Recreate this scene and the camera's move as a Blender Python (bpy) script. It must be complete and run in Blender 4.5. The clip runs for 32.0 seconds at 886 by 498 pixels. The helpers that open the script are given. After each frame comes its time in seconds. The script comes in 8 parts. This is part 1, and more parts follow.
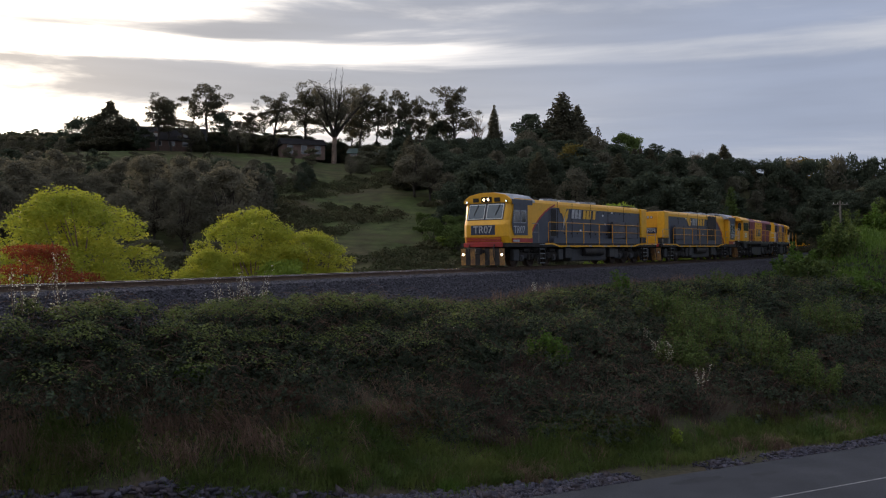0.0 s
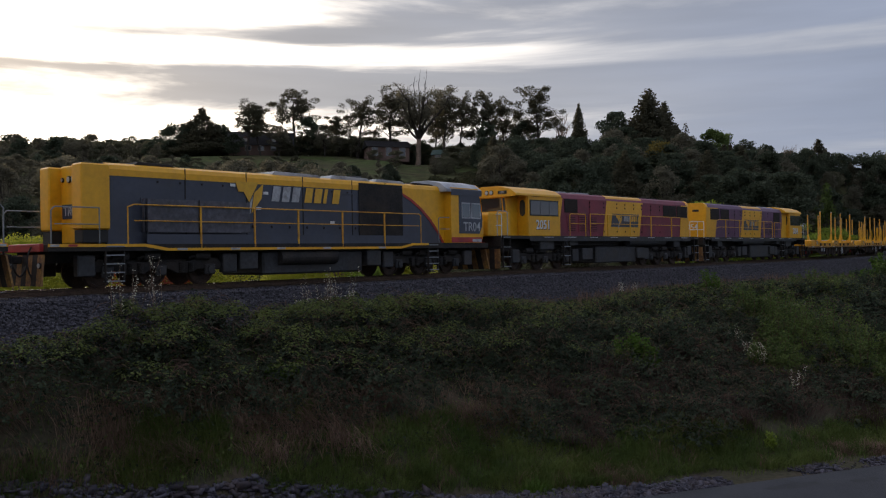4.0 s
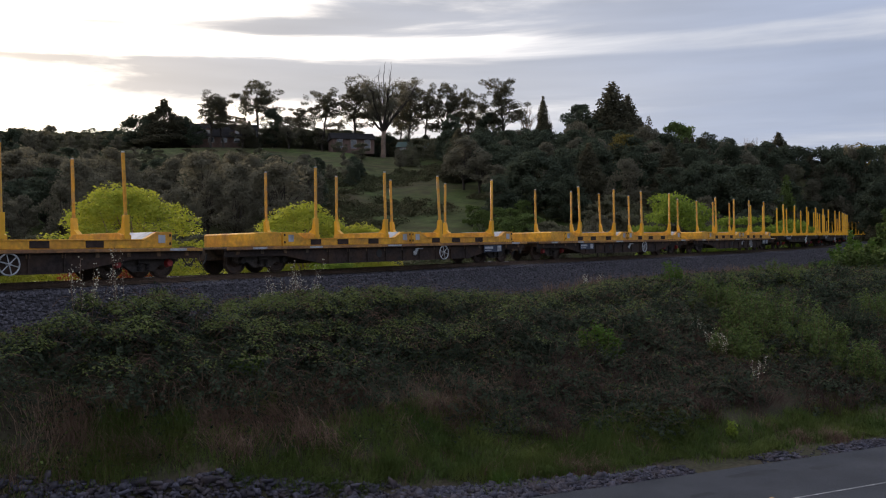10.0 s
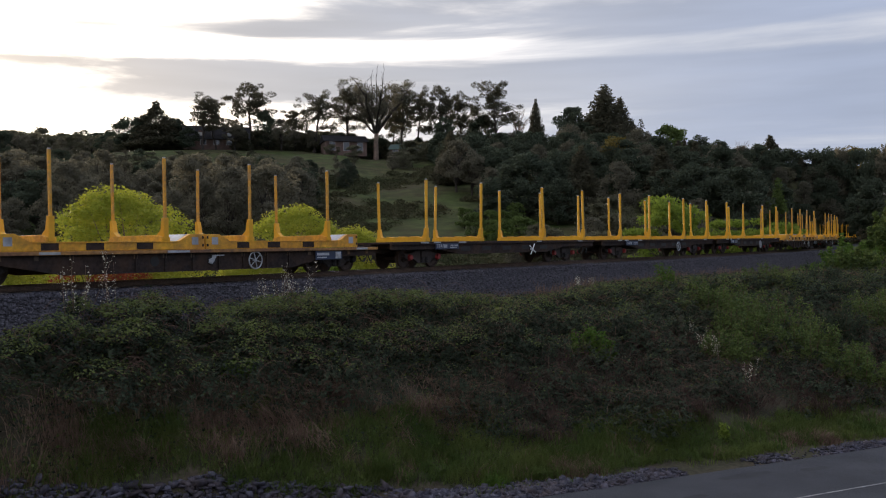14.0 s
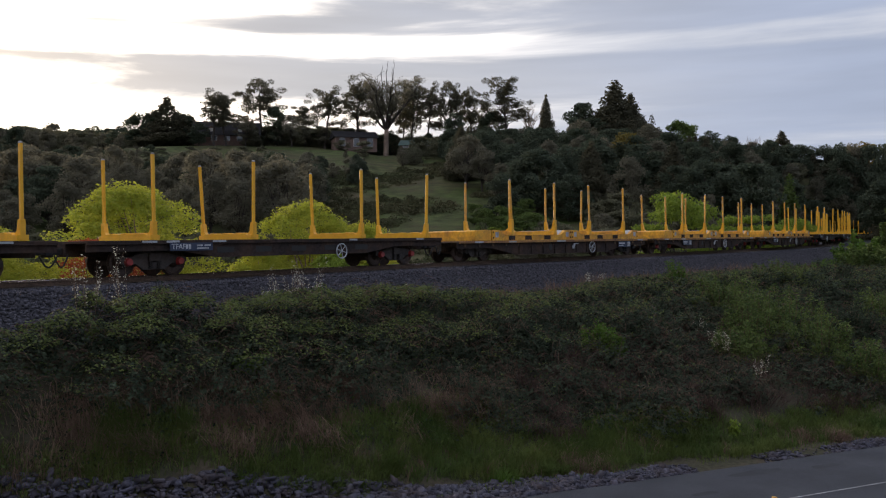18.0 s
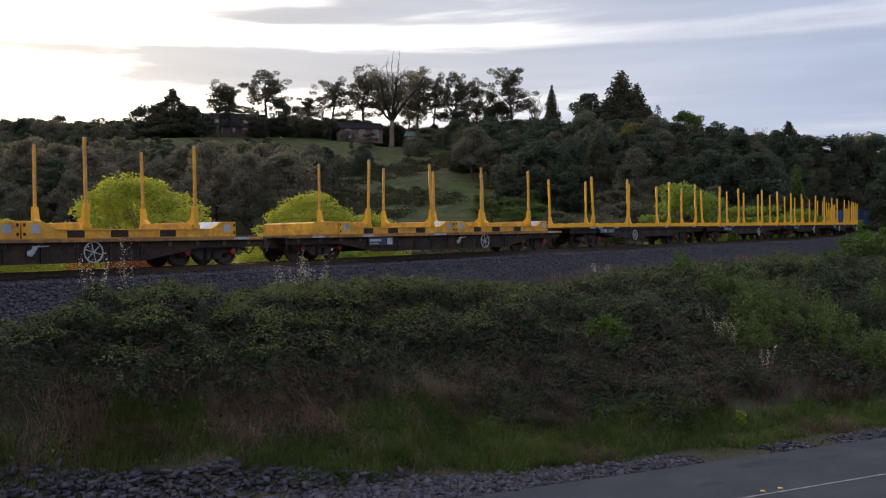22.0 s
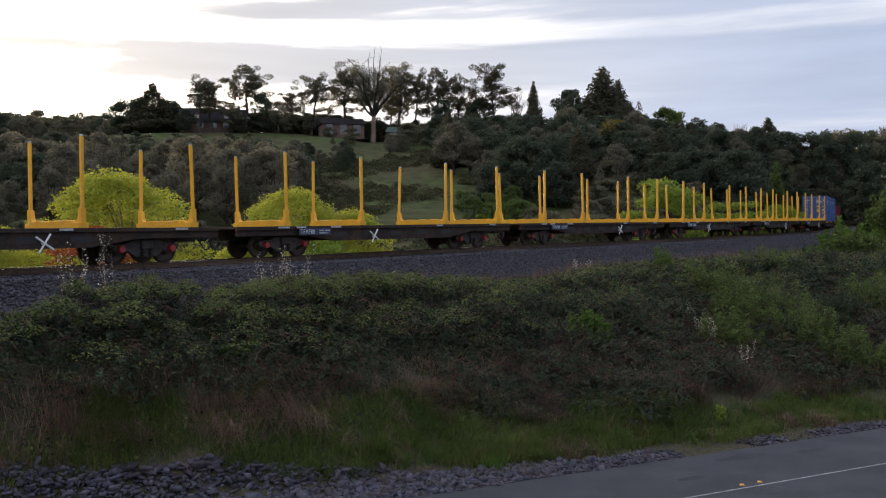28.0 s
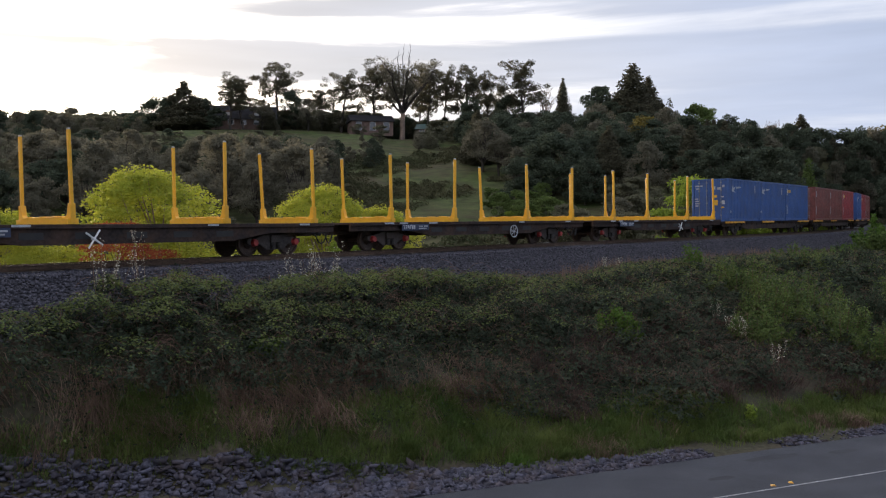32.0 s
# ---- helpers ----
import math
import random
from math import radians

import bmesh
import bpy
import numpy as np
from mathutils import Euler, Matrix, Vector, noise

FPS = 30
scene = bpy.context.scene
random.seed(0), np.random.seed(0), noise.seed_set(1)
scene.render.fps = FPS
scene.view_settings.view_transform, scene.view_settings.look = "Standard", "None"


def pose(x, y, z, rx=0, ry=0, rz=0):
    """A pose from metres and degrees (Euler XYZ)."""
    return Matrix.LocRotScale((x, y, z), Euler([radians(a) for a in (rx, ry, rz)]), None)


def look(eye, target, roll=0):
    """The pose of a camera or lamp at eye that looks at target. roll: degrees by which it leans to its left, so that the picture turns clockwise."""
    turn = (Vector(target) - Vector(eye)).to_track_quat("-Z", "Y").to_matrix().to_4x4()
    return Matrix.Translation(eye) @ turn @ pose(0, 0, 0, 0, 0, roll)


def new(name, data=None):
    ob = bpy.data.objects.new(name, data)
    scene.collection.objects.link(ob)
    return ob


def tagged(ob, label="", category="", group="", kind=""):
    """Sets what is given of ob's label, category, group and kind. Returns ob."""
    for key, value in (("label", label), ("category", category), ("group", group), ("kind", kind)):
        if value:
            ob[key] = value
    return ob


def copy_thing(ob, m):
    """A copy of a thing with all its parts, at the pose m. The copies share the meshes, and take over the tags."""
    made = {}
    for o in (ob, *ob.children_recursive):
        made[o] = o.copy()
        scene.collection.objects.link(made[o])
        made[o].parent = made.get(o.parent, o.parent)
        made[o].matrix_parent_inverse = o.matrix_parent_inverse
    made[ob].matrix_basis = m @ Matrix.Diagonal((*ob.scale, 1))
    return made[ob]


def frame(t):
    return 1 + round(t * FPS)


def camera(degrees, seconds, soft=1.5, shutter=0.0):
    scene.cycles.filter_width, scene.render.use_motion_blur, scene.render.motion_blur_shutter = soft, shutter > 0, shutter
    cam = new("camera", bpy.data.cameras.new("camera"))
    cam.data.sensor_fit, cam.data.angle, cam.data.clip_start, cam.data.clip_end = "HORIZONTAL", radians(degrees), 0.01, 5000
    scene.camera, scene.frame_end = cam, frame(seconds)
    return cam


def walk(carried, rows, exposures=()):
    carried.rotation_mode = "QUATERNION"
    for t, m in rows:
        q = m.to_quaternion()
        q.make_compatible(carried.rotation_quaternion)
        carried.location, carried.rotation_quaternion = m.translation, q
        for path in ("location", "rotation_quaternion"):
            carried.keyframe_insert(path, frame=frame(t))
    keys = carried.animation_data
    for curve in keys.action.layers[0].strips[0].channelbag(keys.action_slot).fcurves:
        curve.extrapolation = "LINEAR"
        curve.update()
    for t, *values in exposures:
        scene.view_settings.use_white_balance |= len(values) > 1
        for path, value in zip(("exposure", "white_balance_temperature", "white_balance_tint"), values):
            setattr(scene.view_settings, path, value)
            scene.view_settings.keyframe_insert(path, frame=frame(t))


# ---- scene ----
EYE = Vector((0.0, 0.0, 5.6))      # the camera hovers here, over the far side of the road
cam = camera(51.51, 32.0, soft=1.15)
# seconds, yaw, pitch, roll
ROWS = [
    (0, 0.11, 1.15, -0.06), (0.5, 1.31, 1.36, -0.11), (1, 2.63, 1.58, -0.07),
    (1.5, 3.53, 1.77, -0.05), (2, 4.29, 1.77, -0.08), (2.5, 4.91, 1.69, 0.00),
    (4.5, 5.40, 1.00, 0.28), (5, 4.95, 0.84, 0.30), (5.5, 4.56, 0.74, 0.42),
    (6, 4.27, 0.65, 0.42), (6.5, 4.06, 0.61, 0.46), (7, 3.97, 0.41, 0.43),
    (7.5, 3.84, 0.44, 0.40), (8, 3.91, 0.57, 0.32), (8.5, 3.84, 0.70, 0.29),
    (9, 3.70, 0.70, 0.35), (9.5, 3.49, 0.71, 0.42), (10, 3.23, 0.70, 0.44),
    (10.5, 2.89, 0.90, 0.44), (11, 2.74, 0.86, 0.49), (11.5, 2.49, 0.94, 0.59),
    (12, 2.69, 0.82, 0.60), (12.5, 2.92, 0.90, 0.52), (13, 3.09, 0.91, 0.47),
    (13.5, 2.93, 0.93, 0.44), (14, 2.77, 0.85, 0.45), (14.5, 3.01, 0.81, 0.34),
    (15, 3.59, 0.90, 0.33), (15.5, 4.11, 0.95, 0.41), (17.5, 3.57, 0.65, 0.22),
    (18, 3.39, 0.60, 0.36), (18.5, 3.30, 0.63, 0.32), (19, 3.16, 0.67, 0.39),
    (19.5, 3.14, 0.59, 0.45), (20, 3.23, 0.49, 0.42), (20.5, 3.42, 0.39, 0.33),
    (21, 3.57, 0.27, 0.35), (21.5, 3.65, 0.11, 0.37), (22, 3.75, 0.05, 0.44),
    (22.5, 3.60, -0.05, 0.38), (23, 3.46, -0.10, 0.37), (23.5, 3.28, -0.10, 0.44),
    (24, 3.10, -0.06, 0.44), (24.5, 2.97, -0.08, 0.41), (25, 2.98, -0.05, 0.37),
    (25.5, 2.94, -0.11, 0.33), (27.5, 2.68, -0.14, 0.54), (28, 2.62, -0.22, 0.46),
    (28.5, 2.63, -0.31, 0.46), (29, 2.65, -0.41, 0.43), (29.5, 2.83, -0.49, 0.42),
    (30, 3.19, -0.45, 0.44), (30.5, 3.74, -0.42, 0.43), (31, 4.26, -0.30, 0.42),
    (31.5, 4.31, -0.32, 0.37), (32, 4.40, -0.39, 0.27),
]
walk(cam, [(t, pose(*EYE, 90 + p, r, yaw)) for t, yaw, p, r in ROWS],
     exposures=[(0, 0.0), (1, -0.22), (2, -0.46), (2.5, -0.46), (4.5, -0.06), (6, 0.12), (9, 0.26), (13, 0.22), (19, 0.25), (23, 0.5), (28, 0.58), (32, 0.62)])

# ---- sky and sun ----
CLOUD_SEED = 3.0
SUN_AZ, SUN_EL = radians(-36), radians(10.5)        # bearing from +y to +x, height
SUN_DIR = Vector((math.sin(SUN_AZ) * math.cos(SUN_EL), math.cos(SUN_AZ) * math.cos(SUN_EL), math.sin(SUN_EL)))


def make_world():
    w = bpy.data.worlds.new("evening_sky")
    scene.world = w
    w.use_nodes = True
    nt = w.node_tree
    nt.nodes.clear()
    N, L = nt.nodes.new, nt.links.new
    out, bg = N("ShaderNodeOutputWorld"), N("ShaderNodeBackground")
    sky = N("ShaderNodeTexSky")
    sky.sky_type, sky.sun_disc = "NISHITA", False
    sky.sun_elevation, sky.sun_rotation = SUN_EL, SUN_AZ
    sky.air_density, sky.dust_density = 1.0, 2.5
    co = N("ShaderNodeTexCoord")
    # long level streaks of cloud: noise over bearing and height, drawn out sideways
    sep = N("ShaderNodeSeparateXYZ")
    L(co.outputs["Generated"], sep.inputs[0])
    az = N("ShaderNodeMath"); az.operation = "ARCTAN2"
    L(sep.outputs["X"], az.inputs[0]); L(sep.outputs["Y"], az.inputs[1])
    el = N("ShaderNodeMath"); el.operation = "ARCSINE"
    L(sep.outputs["Z"], el.inputs[0])
    flat = N("ShaderNodeCombineXYZ")
    for source, k, axis in ((az, 1.6, "X"), (el, 15.0, "Y")):
        m = N("ShaderNodeMath"); m.operation = "MULTIPLY"; m.inputs[1].default_value = k
        L(source.outputs[0], m.inputs[0]); L(m.outputs[0], flat.inputs[axis])
    flat.inputs["Z"].default_value = CLOUD_SEED
    n1 = N("ShaderNodeTexNoise")
    n1.inputs["Scale"].default_value, n1.inputs["Detail"].default_value = 1.0, 8
    n1.inputs["Roughness"].default_value, n1.inputs["Distortion"].default_value = 0.58, 0.4
    L(flat.outputs[0], n1.inputs["Vector"])
    # the deck lies in bands: grey, a clear streak, grey again; it thins out towards the sun
    reach = N("ShaderNodeMapRange")
    reach.inputs["From Max"].default_value = 0.45
    L(el.outputs[0], reach.inputs["Value"])
    band = N("ShaderNodeValToRGB")
    ramp = band.color_ramp
    while len(ramp.elements) > 1:
        ramp.elements.remove(ramp.elements[-1])
    ramp.elements[0].position, ramp.elements[0].color = 0.0, (0.45, 0.45, 0.45, 1)
    for pos, val in ((0.345, 0.45), (0.40, 0.74), (0.455, 0.72), (0.485, 0.27), (0.515, 0.30), (0.54, 0.60), (0.57, 0.57), (0.61, 0.34), (0.75, 0.42), (1.0, 0.5)):
        ramp.elements.new(pos).color = (val, val, val, 1)
    L(reach.outputs[0], band.inputs[0])
    side = N("ShaderNodeMapRange")
    side.inputs["From Min"].default_value, side.inputs["From Max"].default_value = -0.50, 0.20
    side.inputs["To Min"].default_value, side.inputs["To Max"].default_value = -0.60, -0.27
    L(az.outputs[0], side.inputs["Value"])
    add1, add2 = N("ShaderNodeMath"), N("ShaderNodeMath")
    L(band.outputs[0], add1.inputs[0]); L(side.outputs[0], add1.inputs[1])
    add2.operation, add2.inputs[1].default_value = "MULTIPLY_ADD", 1.6
    L(n1.outputs["Fac"], add2.inputs[0]); L(add1.outputs[0], add2.inputs[2])
    dens = N("ShaderNodeMapRange"); dens.interpolation_type = "SMOOTHSTEP"
    dens.inputs["From Min"].default_value, dens.inputs["From Max"].default_value = 0.60, 1.00
    L(add2.outputs[0], dens.inputs["Value"])
    # nearness to the sun
    dot = N("ShaderNodeVectorMath"); dot.operation = "DOT_PRODUCT"
    L(co.outputs["Generated"], dot.inputs[0]); dot.inputs[1].default_value = SUN_DIR
    fray = N("ShaderNodeMath"); fray.operation = "MULTIPLY_ADD"      # streaks fray the glare's edge
    L(n1.outputs["Fac"], fray.inputs[0]); fray.inputs[1].default_value = -0.22; L(dot.outputs["Value"], fray.inputs[2])
    near = N("ShaderNodeMapRange"); near.interpolation_type = "SMOOTHSTEP"
    near.inputs["From Min"].default_value, near.inputs["From Max"].default_value = 0.44, 0.89
    L(fray.outputs[0], near.inputs["Value"])
    glare = N("ShaderNodeMath"); glare.operation = "POWER"; glare.inputs[1].default_value = 3.6
    L(near.outputs[0], glare.inputs[0])
    thin = N("ShaderNodeMix"); thin.data_type = "RGBA"      # lit veil
    thin.inputs["A"].default_value, thin.inputs["B"].default_value = (0.555, 0.57, 0.63, 1), (2.9, 2.6, 2.25, 1)
    L(glare.outputs[0], thin.inputs["Factor"])
    thick = N("ShaderNodeMix"); thick.data_type = "RGBA"    # grey bases
    thick.inputs["A"].default_value, thick.inputs["B"].default_value = (0.325, 0.37, 0.49, 1), (0.44, 0.44, 0.47, 1)
    L(near.outputs[0], thick.inputs["Factor"])
    cloud = N("ShaderNodeMix"); cloud.data_type = "RGBA"
    L(dens.outputs[0], cloud.inputs["Factor"]); L(thin.outputs["Result"], cloud.inputs["A"])
    grain = N("ShaderNodeTexNoise")                          # softer unevenness within the grey
    grain.inputs["Scale"].default_value, grain.inputs["Detail"].default_value = 2.3, 4
    L(flat.outputs[0], grain.inputs["Vector"])
    uneven = N("ShaderNodeMapRange")
    uneven.inputs["From Min"].default_value, uneven.inputs["From Max"].default_value = 0.3, 0.7
    uneven.inputs["To Min"].default_value, uneven.inputs["To Max"].default_value = 0.91, 1.09
    L(grain.outputs["Fac"], uneven.inputs["Value"])
    soft_grey = N("ShaderNodeVectorMath"); soft_grey.operation = "SCALE"
    L(thick.outputs["Result"], soft_grey.inputs[0]); L(uneven.outputs[0], soft_grey.inputs["Scale"]); L(soft_grey.outputs[0], cloud.inputs["B"])
    # an overcast sky is brighter overhead than at the horizon
    lift = N("ShaderNodeMapRange")
    lift.inputs["From Min"].default_value, lift.inputs["From Max"].default_value = 0.32, 0.95
    lift.inputs["To Min"].default_value, lift.inputs["To Max"].default_value = 1.10, 1.75
    L(sep.outputs["Z"], lift.inputs["Value"])
    tall = N("ShaderNodeVectorMath"); tall.operation = "SCALE"
    L(cloud.outputs["Result"], tall.inputs[0]); L(lift.outputs[0], tall.inputs["Scale"])
    scale = N("ShaderNodeVectorMath"); scale.operation = "SCALE"; scale.inputs["Scale"].default_value = 0.10
    L(sky.outputs[0], scale.inputs[0])
    mix = N("ShaderNodeMix"); mix.data_type = "RGBA"; mix.inputs["Factor"].default_value = 0.93
    L(scale.outputs[0], mix.inputs["A"]); L(tall.outputs[0], mix.inputs["B"])
    L(mix.outputs["Result"], bg.inputs["Color"])
    bg.inputs["Strength"].default_value = 1.0
    L(bg.outputs[0], out.inputs[0])


make_world()
sun = new("sun", bpy.data.lights.new("sun", "SUN"))
sun.data.energy, sun.data.angle, sun.data.color = 3.2, radians(6), (1.0, 0.80, 0.56)
sun.matrix_world = look(SUN_DIR * 100, (0, 0, 0))

# ---- materials ----
def material(name, color, color2=None, rough=0.7, metal=0.0, scale=4.0, bump=0.0, bump_scale=None, fine=None, fine_amount=0.35,
             island=0.0, each=0.0, through_light=0.0, dirt=None, dirt_amount=0.0, dirt_scale=1.5, spec=0.5, glow=None, coords="Object"):
    """Principled, with two scales of noise between two colours, wear of its own shape, and a change from piece to piece."""
    m = bpy.data.materials.new(name)
    m.use_nodes = True
    nt = m.node_tree
    N, L = nt.nodes.new, nt.links.new
    b = nt.nodes["Principled BSDF"]
    b.inputs["Roughness"].default_value, b.inputs["Metallic"].default_value = rough, metal
    b.inputs["Specular IOR Level"].default_value = spec
    c1 = (*color, 1)
    c2 = (*(color2 or tuple(c * 0.8 for c in color)), 1)
    co = N("ShaderNodeTexCoord")
    n = N("ShaderNodeTexNoise")
    n.inputs["Scale"].default_value, n.inputs["Detail"].default_value = scale, 4
    L(co.outputs[coords], n.inputs["Vector"])
    ramp = N("ShaderNodeMapRange")
    ramp.inputs["From Min"].default_value, ramp.inputs["From Max"].default_value = 0.35, 0.65
    L(n.outputs["Fac"], ramp.inputs["Value"])
    mix = N("ShaderNodeMix"); mix.data_type = "RGBA"
    mix.inputs["A"].default_value, mix.inputs["B"].default_value = c1, c2
    fac = ramp.outputs[0]
    if island or each:
        rnd = N("ShaderNodeNewGeometry").outputs["Random Per Island"] if island else N("ShaderNodeObjectInfo").outputs["Random"]
        am = N("ShaderNodeMix"); am.data_type = "FLOAT"
        am.inputs["Factor"].default_value = island or each
        L(fac, am.inputs["A"]); L(rnd, am.inputs["B"])
        fac = am.outputs["Result"]
    L(fac, mix.inputs["Factor"])
    col = mix.outputs["Result"]
    if fine:
        n2 = N("ShaderNodeTexNoise")
        n2.inputs["Scale"].default_value, n2.inputs["Detail"].default_value = fine, 3
        L(co.outputs[coords], n2.inputs["Vector"])
        r2 = N("ShaderNodeMapRange")
        r2.inputs["From Min"].default_value, r2.inputs["From Max"].default_value = 0.3, 0.7
        r2.inputs["To Min"].default_value, r2.inputs["To Max"].default_value = 1 - fine_amount, 1 + fine_amount
        L(n2.outputs["Fac"], r2.inputs["Value"])
        s = N("ShaderNodeVectorMath"); s.operation = "SCALE"
        L(col, s.inputs[0]); L(r2.outputs[0], s.inputs["Scale"])
        col = s.outputs[0]
    if dirt:
        n3 = N("ShaderNodeTexNoise")
        n3.inputs["Scale"].default_value, n3.inputs["Detail"].default_value, n3.inputs["Roughness"].default_value = dirt_scale, 6, 0.65
        L(co.outputs[coords], n3.inputs["Vector"])
        r3 = N("ShaderNodeMapRange")
        r3.inputs["From Min"].default_value, r3.inputs["From Max"].default_value = 0.45, 0.75
        r3.inputs["To Max"].default_value = dirt_amount
        L(n3.outputs["Fac"], r3.inputs["Value"])
        md = N("ShaderNodeMix"); md.data_type = "RGBA"
        md.inputs["B"].default_value = (*dirt, 1)
        L(r3.outputs[0], md.inputs["Factor"]); L(col, md.inputs["A"])
        col = md.outputs["Result"]
    L(col, b.inputs["Base Color"])
    if bump:
        nb = N("ShaderNodeTexNoise")
        nb.inputs["Scale"].default_value, nb.inputs["Detail"].default_value = bump_scale or scale * 6, 4
        L(co.outputs[coords], nb.inputs["Vector"])
        bp = N("ShaderNodeBump")
        bp.inputs["Strength"].default_value, bp.inputs["Distance"].default_value = 1.0, bump
        L(nb.outputs["Fac"], bp.inputs["Height"]); L(bp.outputs[0], b.inputs["Normal"])
    if through_light:                                     # leaves let light through
        tr, ms, out = N("ShaderNodeBsdfTranslucent"), N("ShaderNodeMixShader"), nt.nodes["Material Output"]
        L(col, tr.inputs["Color"])
        ms.inputs[0].default_value = through_light
        L(b.outputs[0], ms.inputs[1]); L(tr.outputs[0], ms.inputs[2]); L(ms.outputs[0], out.inputs["Surface"])
    if glow:
        b.inputs["Emission Color"].default_value, b.inputs["Emission Strength"].default_value = (*glow[:3], 1), glow[3]
    return m


GROUND = material("rough_grass_ground", (0.044, 0.066, 0.017), (0.060, 0.058, 0.026), 0.95, scale=0.06, fine=0.45, fine_amount=0.45, bump=0.08, bump_scale=3, dirt=(0.062, 0.042, 0.028), dirt_amount=0.85, dirt_scale=0.10, spec=0.1)
ASPHALT = material("asphalt", (0.037, 0.038, 0.045), (0.050, 0.051, 0.058), 0.88, scale=0.5, fine=90, bump=0.004, bump_scale=160, dirt=(0.024, 0.024, 0.028), dirt_amount=0.7, dirt_scale=0.6, spec=0.3)
ROAD_PAINT = material("worn_road_paint", (0.36, 0.36, 0.35), (0.20, 0.20, 0.20), 0.7, scale=3, fine=30, dirt=(0.07, 0.07, 0.075), dirt_amount=1.0, dirt_scale=5)
BALLAST = material("ballast_bed", (0.058, 0.054, 0.066), (0.026, 0.024, 0.030), 0.92, scale=9, fine=26, fine_amount=0.6, bump=0.015, bump_scale=26)
STONE = material("crushed_stone", (0.112, 0.104, 0.124), (0.026, 0.024, 0.030), 0.9, scale=5, island=0.95)
RAIL_STEEL = material("rusty_rail", (0.075, 0.045, 0.030), (0.12, 0.075, 0.05), 0.7, 0.3, scale=3, fine=20)
RAIL_TOP = material("polished_railhead", (0.55, 0.54, 0.52), (0.45, 0.43, 0.40), 0.25, 1.0, scale=2)
SLEEPER = material("weathered_sleeper", (0.12, 0.10, 0.085), (0.07, 0.06, 0.05), 0.9, scale=5, fine=40, each=0.5)

YELLOW = material("yellow_paint", (0.79, 0.40, 0.014), (0.73, 0.355, 0.013), 0.40, scale=0.9, fine=7, fine_amount=0.06, dirt=(0.30, 0.15, 0.03), dirt_amount=0.22, dirt_scale=1.6)
WORN_YELLOW = material("worn_yellow_paint", (0.80, 0.40, 0.022), (0.62, 0.27, 0.025), 0.5, scale=1.3, fine=9, fine_amount=0.15, dirt=(0.13, 0.06, 0.03), dirt_amount=0.7, dirt_scale=2.2)
GREY = material("slate_grey_paint", (0.056, 0.064, 0.092), (0.046, 0.052, 0.074), 0.45, scale=0.8, fine=6, fine_amount=0.1, dirt=(0.05, 0.042, 0.04), dirt_amount=0.35)
ROOF_GREY = material("pale_roof_paint", (0.45, 0.46, 0.50), (0.34, 0.35, 0.38), 0.5, scale=1.2, dirt=(0.06, 0.05, 0.05), dirt_amount=0.8)
RED = material("red_sill_paint", (0.42, 0.035, 0.030), (0.33, 0.028, 0.026), 0.45, scale=1.5, dirt=(0.06, 0.03, 0.03), dirt_amount=0.4)
MAROON = material("faded_maroon_paint", (0.22, 0.026, 0.048), (0.165, 0.022, 0.042), 0.5, scale=0.8, fine=5, fine_amount=0.12, dirt=(0.08, 0.03, 0.05), dirt_amount=0.35)
PURPLE = material("faded_purple_paint", (0.130, 0.046, 0.120), (0.098, 0.036, 0.088), 0.5, scale=0.8, fine=5, fine_amount=0.15, dirt=(0.07, 0.03, 0.05), dirt_amount=0.35)
DARK = material("grimy_black_steel", (0.016, 0.015, 0.016), (0.030, 0.026, 0.024), 0.75, scale=2.5, fine=14, bump=0.004, dirt=(0.06, 0.042, 0.03), dirt_amount=0.5, spec=0.3)
TANK = material("grimy_grey_steel", (0.034, 0.035, 0.041), (0.020, 0.021, 0.024), 0.6, scale=1.6, fine=9, dirt=(0.05, 0.038, 0.03), dirt_amount=0.7)
WHITE = material("white_paint", (0.74, 0.74, 0.74), (0.62, 0.62, 0.62), 0.5, scale=6)
PALE = material("pale_lettering", (0.46, 0.47, 0.50), (0.36, 0.37, 0.39), 0.6, scale=6, dirt=(0.09, 0.07, 0.06), dirt_amount=0.7, dirt_scale=5)
LETTER_YELLOW = material("yellow_lettering", (0.72, 0.40, 0.03), (0.62, 0.33, 0.03), 0.5, scale=6)
NAVY = material("navy_panel", (0.020, 0.032, 0.075), (0.026, 0.036, 0.07), 0.5, scale=3)
BLACK = material("black_rubber", (0.015, 0.015, 0.016), (0.022, 0.021, 0.02), 0.7, scale=4)
GLASS = material("tinted_cab_glass", (0.075, 0.105, 0.125), (0.055, 0.08, 0.10), 0.06, 0.0, scale=1.0, spec=1.0)
DARK_GLASS = material("dark_cab_glass", (0.035, 0.04, 0.045), (0.03, 0.03, 0.035), 0.06, 0.0, scale=1.0, spec=1.0)
LAMP_ON = material("lit_headlamp", (0.9, 0.85, 0.75), rough=0.3, glow=(1.0, 0.72, 0.42, 5.0))
LAMP_WHITE = material("lit_marker_lamp", (0.9, 0.9, 0.9), rough=0.3, glow=(0.75, 0.88, 1.0, 1.6))
LAMP_OFF = material("unlit_lamp_lens", (0.5, 0.5, 0.48), rough=0.15, spec=0.9)
STEEL_RAIL = material("galvanised_handrail", (0.26, 0.27, 0.29), (0.2, 0.21, 0.22), 0.45, 0.5, scale=8)
RED_BOX = material("red_axlebox", (0.40, 0.030, 0.028), (0.26, 0.025, 0.022), 0.5, scale=5, dirt=(0.04, 0.03, 0.03), dirt_amount=0.5)
